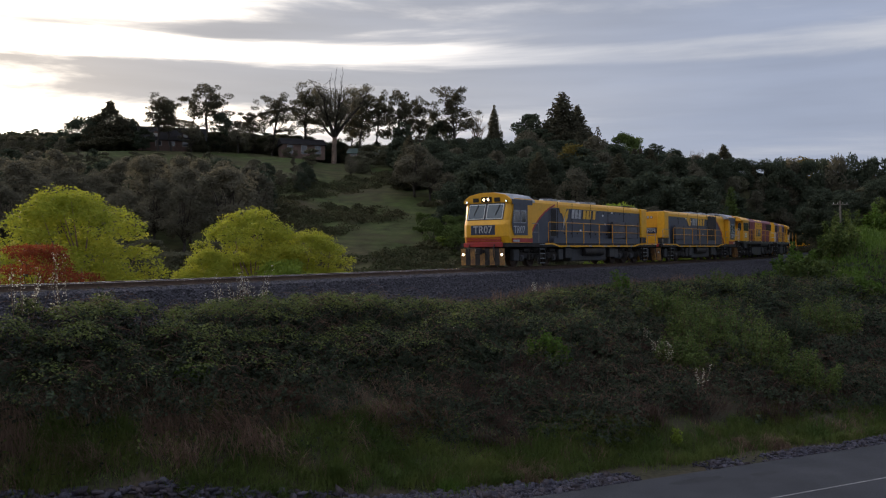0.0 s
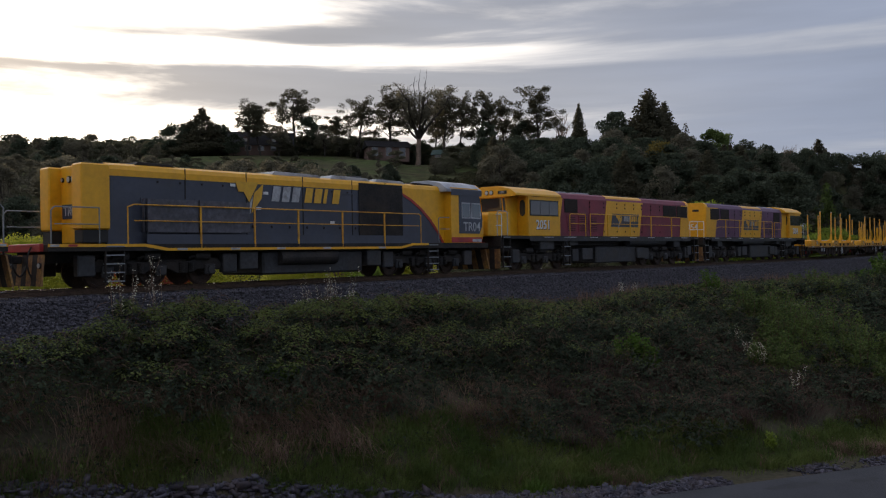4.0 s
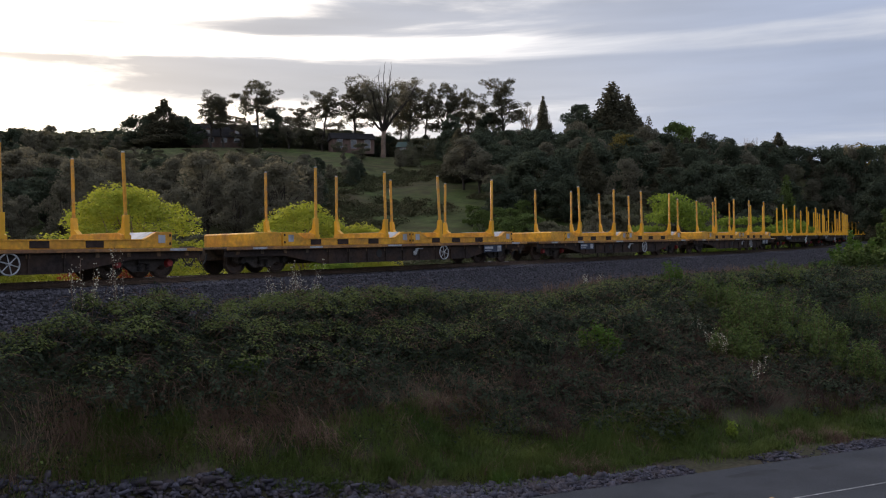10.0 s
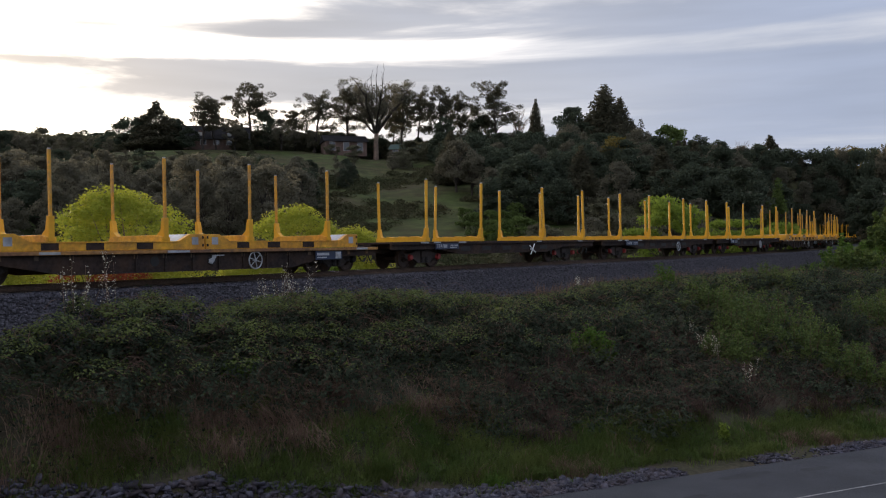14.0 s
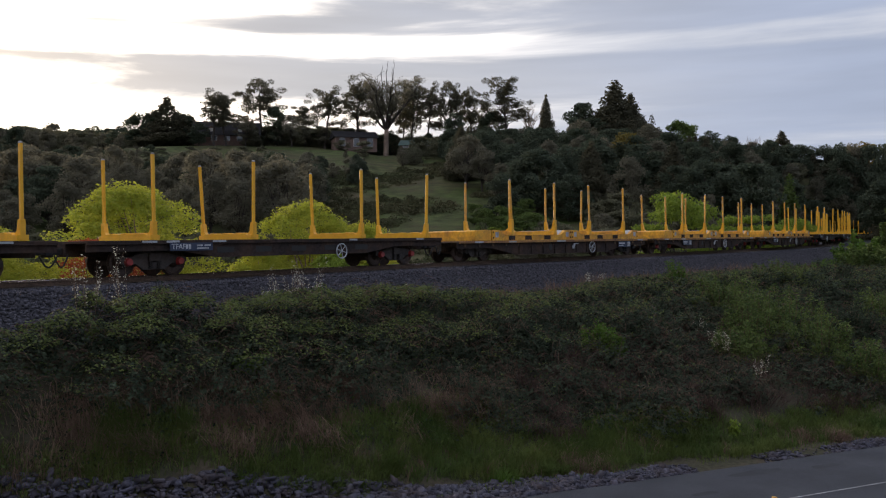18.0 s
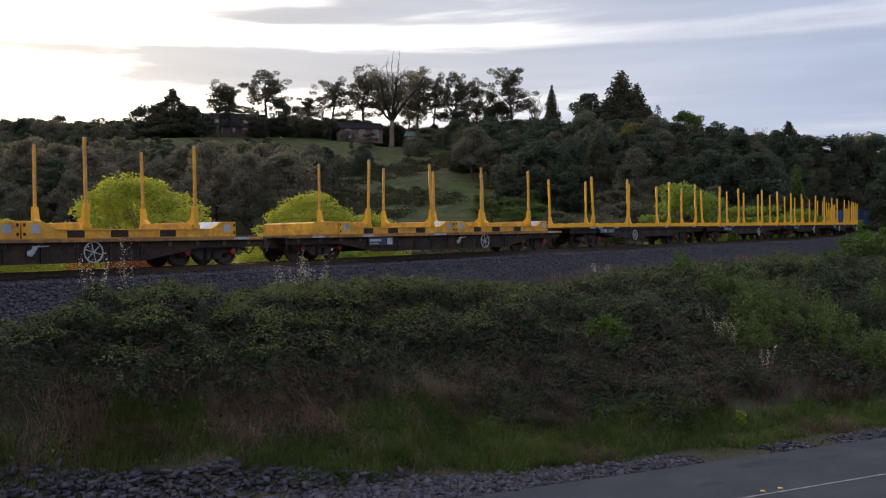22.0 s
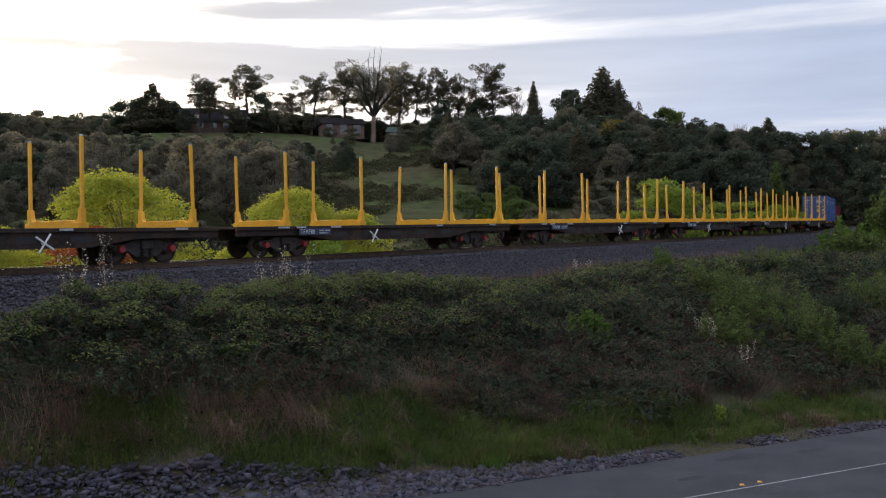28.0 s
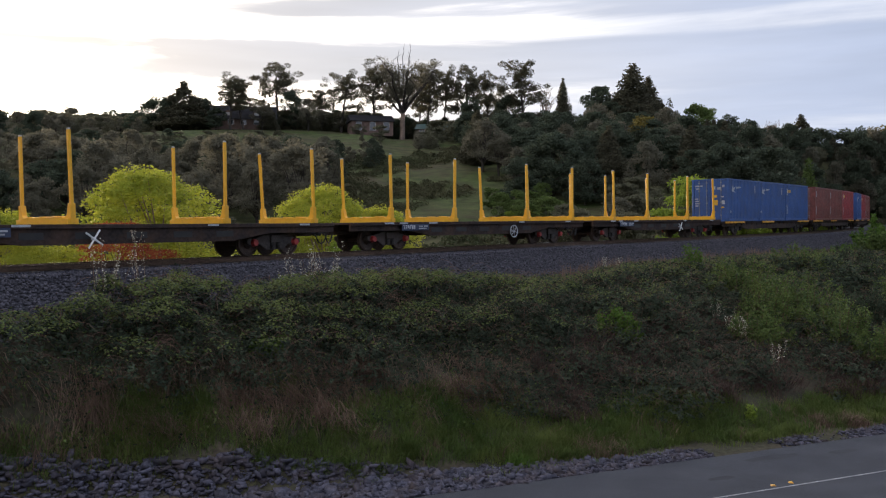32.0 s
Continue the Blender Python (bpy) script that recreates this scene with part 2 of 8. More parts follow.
WHEEL_STEEL = material("rusty_wheel", (0.085, 0.052, 0.038), (0.05, 0.035, 0.03), 0.65, 0.3, scale=4, fine=20)
BROWN_FRAME = material("rusty_wagon_frame", (0.044, 0.030, 0.026), (0.028, 0.022, 0.021), 0.85, scale=1.2, fine=10, dirt=(0.11, 0.06, 0.035), dirt_amount=0.6, spec=0.2)
DECK = material("worn_deck", (0.13, 0.085, 0.055), (0.08, 0.06, 0.045), 0.85, scale=1.2, fine=12, dirt=(0.28, 0.12, 0.03), dirt_amount=0.6)
BLUE = material("blue_container_paint", (0.030, 0.085, 0.26), (0.024, 0.068, 0.21), 0.5, scale=0.7, fine=4, fine_amount=0.12, dirt=(0.06, 0.06, 0.07), dirt_amount=0.4)
BRICK_RED = material("oxide_container_paint", (0.19, 0.050, 0.040), (0.15, 0.040, 0.034), 0.55, scale=0.7, fine=4, dirt=(0.08, 0.05, 0.04), dirt_amount=0.5)
BRIGHT_RED = material("red_container_paint", (0.30, 0.035, 0.040), (0.24, 0.03, 0.035), 0.55, scale=0.7, fine=4, dirt=(0.08, 0.05, 0.04), dirt_amount=0.4)

BRAMBLE = material("bramble_leaves", (0.015, 0.021, 0.015), (0.086, 0.106, 0.064), 0.75, scale=2.6, island=0.45, fine=0.5, fine_amount=0.3, through_light=0.4, spec=0.08)
BRAMBLE_STEM = material("bramble_canes", (0.115, 0.062, 0.048), (0.16, 0.10, 0.07), 0.8, scale=2, island=0.7, spec=0.15)
SHRUB_LEAF = material("fresh_shrub_leaves", (0.040, 0.070, 0.022), (0.165, 0.205, 0.056), 0.6, scale=0.6, island=0.7, through_light=0.35, spec=0.15)
GRASS = material("lush_grass", (0.064, 0.110, 0.026), (0.150, 0.172, 0.046), 0.7, scale=0.7, island=0.35, through_light=0.4, spec=0.15)
DRY_GRASS = material("dead_grass", (0.30, 0.205, 0.145), (0.125, 0.078, 0.060), 0.8, scale=0.5, island=0.6, through_light=0.3, spec=0.15)
DEAD_STALK = material("dark_dead_stalks", (0.150, 0.100, 0.082), (0.070, 0.046, 0.040), 0.85, scale=0.6, island=0.6, through_light=0.25, spec=0.1)
SEED = material("pale_seed_heads", (0.72, 0.68, 0.55), (0.55, 0.50, 0.38), 0.8, scale=3, island=0.7, through_light=0.3)
WILLOW = material("spring_willow_leaves", (0.44, 0.42, 0.060), (0.27, 0.32, 0.040), 0.6, scale=0.4, island=0.5, through_light=0.45, spec=0.15)
COPPER = material("copper_red_leaves", (0.34, 0.085, 0.030), (0.19, 0.045, 0.022), 0.6, scale=0.6, island=0.6, through_light=0.4, spec=0.15)
PINE = material("pine_needles", (0.070, 0.068, 0.046), (0.115, 0.104, 0.066), 0.7, scale=0.2, island=0.5, through_light=0.4, spec=0.04)
GUM = material("gum_leaves", (0.135, 0.128, 0.094), (0.190, 0.172, 0.124), 0.7, scale=0.15, island=0.5, through_light=0.55, spec=0.04)
BUSH = material("scrub_leaves", (0.102, 0.104, 0.068), (0.160, 0.150, 0.096), 0.7, scale=0.12, island=0.5, through_light=0.45, spec=0.04)
OLIVE = material("autumn_yellow_leaves", (0.19, 0.14, 0.030), (0.12, 0.105, 0.032), 0.7, scale=0.3, island=0.6, through_light=0.3, spec=0.15)
LIGHT_TREE = material("light_green_leaves", (0.085, 0.125, 0.032), (0.115, 0.150, 0.045), 0.7, scale=0.3, island=0.6, through_light=0.35, spec=0.15)
BARK = material("dark_bark", (0.055, 0.042, 0.034), (0.034, 0.028, 0.024), 0.9, scale=1.5, fine=8, bump=0.03)
PALE_BARK = material("pale_gum_bark", (0.27, 0.19, 0.14), (0.16, 0.115, 0.09), 0.85, scale=0.8, fine=5)
HOUSE_WALL = material("house_brick", (0.16, 0.10, 0.08), (0.12, 0.08, 0.065), 0.9, scale=2)
HOUSE_WHITE = material("painted_house_wall", (0.55, 0.53, 0.50), (0.45, 0.43, 0.41), 0.8, scale=2)
ROOF_TILE = material("dark_roof_sheet", (0.036, 0.034, 0.036), (0.026, 0.025, 0.027), 0.95, scale=1, spec=0.03)
ROOF_RED = material("red_roof_sheet", (0.26, 0.08, 0.05), (0.2, 0.06, 0.04), 0.6, scale=1)
ROOF_GREEN = material("green_roof_sheet", (0.045, 0.095, 0.085), (0.035, 0.075, 0.065), 0.6, scale=1)
POLE_WOOD = material("grey_pole_timber", (0.22, 0.19, 0.16), (0.15, 0.13, 0.11), 0.9, scale=3)
RUBBLE = material("broken_bluestone", (0.100, 0.095, 0.125), (0.022, 0.020, 0.027), 0.85, scale=3, island=0.85, fine=18, dirt=(0.10, 0.062, 0.042), dirt_amount=0.5, dirt_scale=2.0, spec=0.3)
EARTH = material("littered_bank_soil", (0.072, 0.056, 0.038), (0.046, 0.042, 0.026), 0.95, scale=1.0, fine=8, bump=0.04, bump_scale=6, dirt=(0.038, 0.046, 0.018), dirt_amount=0.6, dirt_scale=0.7, spec=0.15)
SHOOT = material("fresh_green_shoots", (0.075, 0.135, 0.022), (0.11, 0.17, 0.03), 0.6, scale=0.6, island=0.6, through_light=0.35, spec=0.15)
PATCH = material("fresh_bitumen_patch", (0.028, 0.028, 0.032), (0.040, 0.040, 0.045), 0.9, scale=2, fine=40, spec=0.3)
AMBER = material("amber_reflector", (0.75, 0.38, 0.03), (0.7, 0.35, 0.03), 0.3, scale=8)


LIME_LEAF = material("lime_green_leaves", (0.26, 0.33, 0.050), (0.16, 0.22, 0.036), 0.6, scale=0.5, island=0.6, through_light=0.45, spec=0.15)
BOX_GREY = material("scuffed_grey_panel", (0.082, 0.080, 0.100), (0.062, 0.062, 0.076), 0.55, scale=1.2, fine=8, dirt=(0.05, 0.04, 0.04), dirt_amount=0.5)
SURROUND = material("dark_window_surround", (0.028, 0.030, 0.042), (0.022, 0.024, 0.032), 0.45, scale=2)
PILOT = material("rusty_pilot_paint", (0.30, 0.155, 0.035), (0.16, 0.075, 0.03), 0.7, scale=3, fine=14, dirt=(0.05, 0.03, 0.02), dirt_amount=0.9, dirt_scale=4)
HUMMOCK = material("low_scrub", (0.060, 0.074, 0.034), (0.100, 0.082, 0.046), 0.8, scale=0.08, island=0.5, through_light=0.3, spec=0.1)
# paler leaf colour that stands in for sun on the bramble crest
SUNLIT_BRAMBLE = material("sunlit_tint_bramble_leaves", (0.095, 0.128, 0.036), (0.160, 0.180, 0.048), 0.6, scale=0.8, island=0.6, through_light=0.45, spec=0.2)
SCUFFED = material("scuffed_stanchion_paint", (0.76, 0.37, 0.022), (0.58, 0.26, 0.026), 0.5, scale=1.6, fine=9, fine_amount=0.15, dirt=(0.20, 0.16, 0.12), dirt_amount=0.85, dirt_scale=3.0)
DECK_EDGE = material("rusty_yellow_deck_edge", (0.46, 0.22, 0.05), (0.20, 0.095, 0.045), 0.65, scale=1.1, fine=9, fine_amount=0.3, dirt=(0.09, 0.055, 0.04), dirt_amount=0.8, dirt_scale=2.6)
BOGIE = material("rusty_cast_steel", (0.062, 0.050, 0.045), (0.036, 0.030, 0.029), 0.8, scale=3, fine=14, dirt=(0.10, 0.06, 0.04), dirt_amount=0.6)
WOOD = material("dark_wood_leaves", (0.058, 0.076, 0.054), (0.096, 0.108, 0.070), 0.7, scale=0.12, island=0.5, through_light=0.35, spec=0.04)
# ---- helpers for meshes ----
def mesh_object(name, verts, faces, mats, parent=None, label="", smooth=False, index=None):
    me = bpy.data.meshes.new(name)
    verts = np.asarray(verts, dtype=np.float32)
    if isinstance(faces, np.ndarray):
        n, k = faces.shape
        me.vertices.add(len(verts)); me.vertices.foreach_set("co", verts.ravel())
        me.loops.add(n * k); me.loops.foreach_set("vertex_index", faces.astype(np.int32).ravel())
        me.polygons.add(n); me.polygons.foreach_set("loop_start", np.arange(0, n * k, k, dtype=np.int32))
        me.polygons.foreach_set("loop_total", np.full(n, k, dtype=np.int32))
        me.update(calc_edges=True)
    else:
        me.from_pydata([tuple(v) for v in verts.tolist()], [], faces)
    for m in (mats if isinstance(mats, (list, tuple)) else [mats]):
        me.materials.append(m)
    if index is not None:
        me.polygons.foreach_set("material_index", np.asarray(index, dtype=np.int32))
    if smooth:
        me.polygons.foreach_set("use_smooth", np.ones(len(me.polygons), dtype=bool))
    ob = new(name, me)
    if parent is not None:
        ob.parent = parent
    if label:
        ob["label"] = label
    return ob


def part(name, bm, material_, parent, label="", smooth=False):
    """One bmesh as one mesh object under a thing or under a part."""
    me = bpy.data.meshes.new(name)
    bm.normal_update()
    bm.to_mesh(me)
    bm.free()
    for m in (material_ if isinstance(material_, (list, tuple)) else [material_]):
        me.materials.append(m)
    if smooth:
        me.polygons.foreach_set("use_smooth", np.ones(len(me.polygons), dtype=bool))
    ob = new(name, me)
    ob.parent = parent
    if label:
        ob["label"] = label
    return ob


def share(name, ob, parent, m):
    """Another part on the same mesh, at the pose m in its thing's space."""
    o = new(name, ob.data)
    o.parent = parent
    o.matrix_basis = m
    return o


def box(bm, x0, x1, y0, y1, z0, z1, bevel=0.0, mi=0):
    made = bmesh.ops.create_cube(bm, size=1.0, matrix=Matrix.LocRotScale(((x0 + x1) / 2, (y0 + y1) / 2, (z0 + z1) / 2), None, (abs(x1 - x0), abs(y1 - y0), abs(z1 - z0))))
    fs = {f for v in made["verts"] for f in v.link_faces}
    for f in fs:
        f.material_index = mi
    if bevel:
        bmesh.ops.bevel(bm, geom=list({e for f in fs for e in f.edges}), offset=bevel, segments=1, affect="EDGES", profile=0.5)
    return bm


def rod(bm, a, b, r, seg=8, r2=None, mi=0):
    a, b = Vector(a), Vector(b)
    d = b - a
    m = Matrix.Translation((a + b) / 2) @ d.to_track_quat("Z", "Y").to_matrix().to_4x4()
    made = bmesh.ops.create_cone(bm, cap_ends=True, segments=seg, radius1=r, radius2=r if r2 is None else r2, depth=d.length, matrix=m)
    for f in {f for v in made["verts"] for f in v.link_faces}:
        f.material_index = mi
    return bm


def prism(bm, pts, axis, a, b, bevel=0.0, mi=0):
    """A polygon given in the plane across axis ('x' or 'y'), drawn out from a to b along it."""
    def at(p, k):
        return (k, p[0], p[1]) if axis == "x" else (p[0], k, p[1])
    v0 = [bm.verts.new(at(p, a)) for p in pts]
    v1 = [bm.verts.new(at(p, b)) for p in pts]
    n = len(pts)
    fs = [bm.faces.new(v0), bm.faces.new(v1[::-1])]
    for i in range(n):
        fs.append(bm.faces.new((v0[i], v1[i], v1[(i + 1) % n], v0[(i + 1) % n])))
    for f in fs:
        f.material_index = mi
    bmesh.ops.recalc_face_normals(bm, faces=fs)
    if bevel:
        bmesh.ops.bevel(bm, geom=list({e for f in fs for e in f.edges}), offset=bevel, segments=2, affect="EDGES", profile=0.6)
    return bm


def BM():
    return bmesh.new()


def thing(name, label, category, group="", m=None):
    e = new(name)
    e.empty_display_size = 0.2
    if m is not None:
        e.matrix_world = m
    return tagged(e, label, category, group)


# ---- the railway line in plan: curvature along it, metres ----
CURVE_S = [8, 20, 30, 40, 47.5, 71, 95, 119, 152, 163, 180, 255, 275, 900]
CURVE_K = [0.0011, 0.0015, 0.0031, -0.0054, -0.0016, 0.0028, 0.0026, 0.0038, 0.0052, 0.0, -0.0085, -0.0085, 0.0, 0.0]
LINE_S = np.arange(-400.0, 700.0, 0.5)


def lay_line():
    k = np.interp(LINE_S, CURVE_S, CURVE_K)
    th = np.concatenate([[0], np.cumsum((k[1:] + k[:-1]) / 2 * 0.5)])
    i0 = int(np.argmin(abs(LINE_S - 43.0)))
    th += LINE_TH - th[i0]
    x = np.concatenate([[0], np.cumsum((np.cos(th)[1:] + np.cos(th)[:-1]) / 2 * 0.5)])
    y = np.concatenate([[0], np.cumsum((np.sin(th)[1:] + np.sin(th)[:-1]) / 2 * 0.5)])
    z = EYE.z - 0.03 + 0.95 * (-1.2485 + 1.9288 * (LINE_S / 95) + 0.0633 * (LINE_S / 95) ** 2) + np.interp(LINE_S, [20, 30, 40, 55, 80], [0.08, 0.037, 0.006, 0.023, 0.0])
    return x - x[i0] + LINE_X, y - y[i0] + LINE_Y, th, z


LINE_X, LINE_Y, LINE_TH = -7.813, 31.694, 0.9640
TX, TY, TTH, TZ = lay_line()


def line_at(s, lateral=0.0, h=0.0):
    """A point of the line at s, lateral metres to its near side, h above the railheads; and the line's heading."""
    x, y, t, z = (float(np.interp(s, LINE_S, a)) for a in (TX, TY, TTH, TZ))
    return Vector((x + math.sin(t) * lateral, y - math.cos(t) * lateral, z + h)), t


def line_near(x, y):
    """For arrays of places: distance from the line, signed to its near side, the nearest s, and the rail level there."""
    x, y = np.asarray(x, float), np.asarray(y, float)
    best = np.full(x.shape, 1e12)
    si = np.zeros(x.shape, int)
    for i in range(0, len(LINE_S), 20):
        d = (x - TX[i]) ** 2 + (y - TY[i]) ** 2
        m = d < best
        best[m], si[m] = d[m], i
    mid = si.copy()
    for k in range(-12, 13):
        i = np.clip(mid + k, 0, len(LINE_S) - 1)
        d = (x - TX[i]) ** 2 + (y - TY[i]) ** 2
        m = d < best
        best[m], si[m] = d[m], i[m]
    side = np.sin(TTH[si]) * (x - TX[si]) - np.cos(TTH[si]) * (y - TY[si])
    return np.sqrt(best) * np.sign(side), LINE_S[si], TZ[si]


# ---- the road edge ----
ROAD_P, ROAD_DIR = np.array((-2.73, 19.97)), np.array((math.cos(radians(29.9)), math.sin(radians(29.9))))
ROAD_N = np.array((-ROAD_DIR[1], ROAD_DIR[0]))


def smooth(a, b, x):
    t = np.clip((x - a) / (b - a), 0, 1)
    return t * t * (3 - 2 * t)


def wave(x, y, k=1.0):
    return (np.sin(x * 0.9 * k + 1.3) * np.cos(y * 0.7 * k + 0.4) + 0.6 * np.sin(x * 2.1 * k - y * 1.7 * k) + 0.35 * np.sin(x * 4.3 * k + 2.0) * np.sin(y * 3.9 * k)) / 1.9


def ground_height(x, y):
    x, y = np.asarray(x, float), np.asarray(y, float)
    dt, s, rz = line_near(x, y)
    dr = (x - ROAD_P[0]) * ROAD_N[0] + (y - ROAD_P[1]) * ROAD_N[1]
    # near side: from the road up the bank to the foot of the ballast
    foot = rz - 1.45
    a, b = np.maximum(dr - 1.2, 0), np.maximum(dt - 3.6, 0)
    f = a / (a + b + 1e-6)
    f = f ** 0.85
    bank = 0.1 + (foot - 0.1) * f + 0.22 * wave(x, y, 0.5) * np.clip(a, 0, 1) * np.clip(b / 3, 0, 1)
    hill_r = smooth(105, 150, np.hypot(x, y)) * smooth(4.0, 16, dt)
    near = np.where(dr < 0, -0.02, np.where(dr < 1.2, 0.1 * dr / 1.2, bank))
    # far side: a hollow, then the hill with its ridge
    r, b_ = np.hypot(x, y), np.degrees(np.arctan2(x, y))
    crest = np.interp(b_, [-60, -31, -24, -20, -9.2, -7.4, 0, 9, 13, 18, 25, 60], [0.098, 0.106, 0.115, 0.119, 0.119, 0.1125, 0.114, 0.106, 0.096, 0.080, 0.070, 0.07])
    hollow = 1.2 + 0.4 * wave(x, y, 0.1) + 3.5 * smooth(30, 80, x + 0.4 * (y - 60))
    rise = smooth(70, 235, r)
    hill = hollow + (EYE.z + crest * 235 - hollow) * (0.5 * rise + 0.5 * np.clip((r - 80) / 155, 0, 1)) + 0.8 * wave(x, y, 0.06) * rise
    hill = hill - 0.03 * np.maximum(r - 245, 0) * smooth(245, 330, r)
    hill = np.where(r > 330, np.maximum(hill, 8), hill)
    far = rz - 1.7 + (hill - rz + 1.7) * smooth(3.5, 17, -dt)
    near = near + 4.2 * smooth(20.4, 24.5, b_) * smooth(58, 84, r) * smooth(4.2, 10, dt) * (1 - hill_r)      # grassy knoll inside the bend
    near = near + (hill - near) * hill_r * np.where(dr > 0, 1, 0)
    z = np.where(dt > 0, near, far)
    z = np.where(np.abs(dt) < 3.6, rz - 1.45 - 0.05, z)
    back = np.cos(np.radians(b_)) < 0.15          # behind and beside the camera the verge lies flat
    return np.where(back & (dt > 3.6) & (dr < 40), np.minimum(z, 3.0), z)


def build_ground():
    ang = np.radians(np.concatenate([np.arange(-180, -50, 6), np.arange(-50, 50, 0.5), np.arange(50, 180, 6)]))
    rad = np.concatenate([[0.0], np.linspace(3, 16, 6), np.arange(17, 70, 0.55), np.geomspace(70, 420, 90), np.geomspace(440, 4000, 14)])
    A, Rr = np.meshgrid(ang, rad)
    x, y = Rr * np.sin(A), Rr * np.cos(A)
    z = ground_height(x, y)
    n, k = len(rad), len(ang)
    v = np.stack([x, y, z], -1).reshape(-1, 3)
    i, j = np.meshgrid(np.arange(n - 1), np.arange(k), indexing="ij")
    j2 = (j + 1) % k
    f = np.stack([i * k + j, (i + 1) * k + j, (i + 1) * k + j2, i * k + j2], -1).reshape(-1, 4)[:, ::-1]
    c = v[f].mean(1)
    dt, s_, rz = line_near(c[:, 0], c[:, 1])
    dr = (c[:, 0] - ROAD_P[0]) * ROAD_N[0] + (c[:, 1] - ROAD_P[1]) * ROAD_N[1]
    soil = (dt > 2.0) & (dr > -1.0) & (np.hypot(c[:, 0], c[:, 1]) < 75)
    ob = mesh_object("ground", v, f, [GROUND, EARTH], smooth=True, index=soil.astype(int))
    tagged(ob, "rough grassy ground of the bank, hollow and hillside", "ground", kind="structure")


build_ground()


def road_sheet(name, d0, d1, z, mat_, a0=-80, a1=120, label="", bars=None):
    vs, fs = [], []
    for u0, u1 in (bars or [(a0 + i * 4, a0 + i * 4 + 4) for i in range(int((a1 - a0) / 4))]):
        n = len(vs)
        for u, d in ((u0, d0), (u1, d0), (u1, d1), (u0, d1)):
            p = ROAD_P + ROAD_DIR * u + ROAD_N * d
            vs.append((p[0], p[1], z))
        fs.append((n, n + 1, n + 2, n + 3))
    ob = mesh_object(name, vs, fs, mat_)
    return tagged(ob, label, name, kind="structure")


road_sheet("road", -7.2, -0.25, 0.02, ASPHALT, label="worn dark asphalt road beside the bank")


def build_ballast():
    S = np.concatenate([np.arange(-380, -60, 4.0), np.arange(-60, 240, 1.0), np.arange(240, 690, 4.0)])
    prof = [(-3.6, -1.65), (-1.75, -0.26), (-0.9, -0.19), (0.9, -0.19), (1.7, -0.26), (3.6, -1.65)]
    vs, fs = [], []
    rng = np.random.default_rng(3)
    for q, s in enumerate(S):
        for lat, h in prof:
            p, _ = line_at(s, lat, h - 0.03 + rng.uniform(-.006, .006))
            vs.append(p)
    k = len(prof)
    fs = [(q * k + i, q * k + i + 1, (q + 1) * k + i + 1, (q + 1) * k + i) for q in range(len(S) - 1) for i in range(k - 1)]
    tagged(mesh_object("ballast", vs, fs, BALLAST), "dark grey crushed stone ballast under the track", "ballast", kind="structure")


build_ballast()


def build_rail(name, side):
    S = np.concatenate([np.arange(-380, -60, 4.0), np.arange(-60, 240, 1.0), np.arange(240, 690, 4.0)])
    prof = [(-0.06, -0.15), (-0.06, -0.135), (-0.01, -0.12), (-0.01, -0.045), (-0.033, -0.035), (-0.033, -0.004), (-0.026, 0.0),
            (0.026, 0.0), (0.033, -0.004), (0.033, -0.035), (0.01, -0.045), (0.01, -0.12), (0.06, -0.135), (0.06, -0.15)]
    vs = []
    for s in S:
        for lat, h in prof:
            vs.append(line_at(s, side * 0.5675 + lat, h)[0])
    k = len(prof)
    fs, mi = [], []
    for q in range(len(S) - 1):
        for i in range(k - 1):
            fs.append((q * k + i, q * k + i + 1, (q + 1) * k + i + 1, (q + 1) * k + i))
            mi.append(1 if i in (5, 6, 7) else 0)
    ob = mesh_object(name, vs, fs, [RAIL_STEEL, RAIL_TOP], index=mi)
    return tagged(ob, "rusty steel rail with a bright worn head", "rail", "rails of the track", kind="structure")


for side in (1, -1):
    build_rail("rail", side)

# ---- the train: x ahead, y to the near side, z up from the railheads ----
def wheelset(parent, x, name="wheelset", r=0.42):
    bm = BM()
    rod(bm, (x, -0.78, r), (x, 0.78, r), 0.075, 8)
    part("axle", bm, WHEEL_STEEL, parent)
    for sy in (-1, 1):
        bm = BM()                       # flange, tread and dished face turned as one wheel
        ring = [(0.51, r + 0.025), (0.545, r + 0.025), (0.548, r), (0.625, r - 0.008), (0.64, r * 0.84), (0.60, r * 0.80), (0.585, r * 0.45), (0.64, r * 0.36), (0.66, r * 0.18)]
        rows = [[bm.verts.new((x + q * math.cos(k * math.tau / 24), sy * y, r + q * math.sin(k * math.tau / 24))) for k in range(24)] for y, q in ring]
        for a, b in zip(rows, rows[1:]):
            for k in range(24):
                bm.faces.new((a[k], a[(k + 1) % 24], b[(k + 1) % 24], b[k]))
        bm.faces.new(rows[0]); bm.faces.new(rows[-1])
        bmesh.ops.recalc_face_normals(bm, faces=bm.faces[:])
        part("wheel", bm, WHEEL_STEEL, parent, "rust-brown steel wheel")


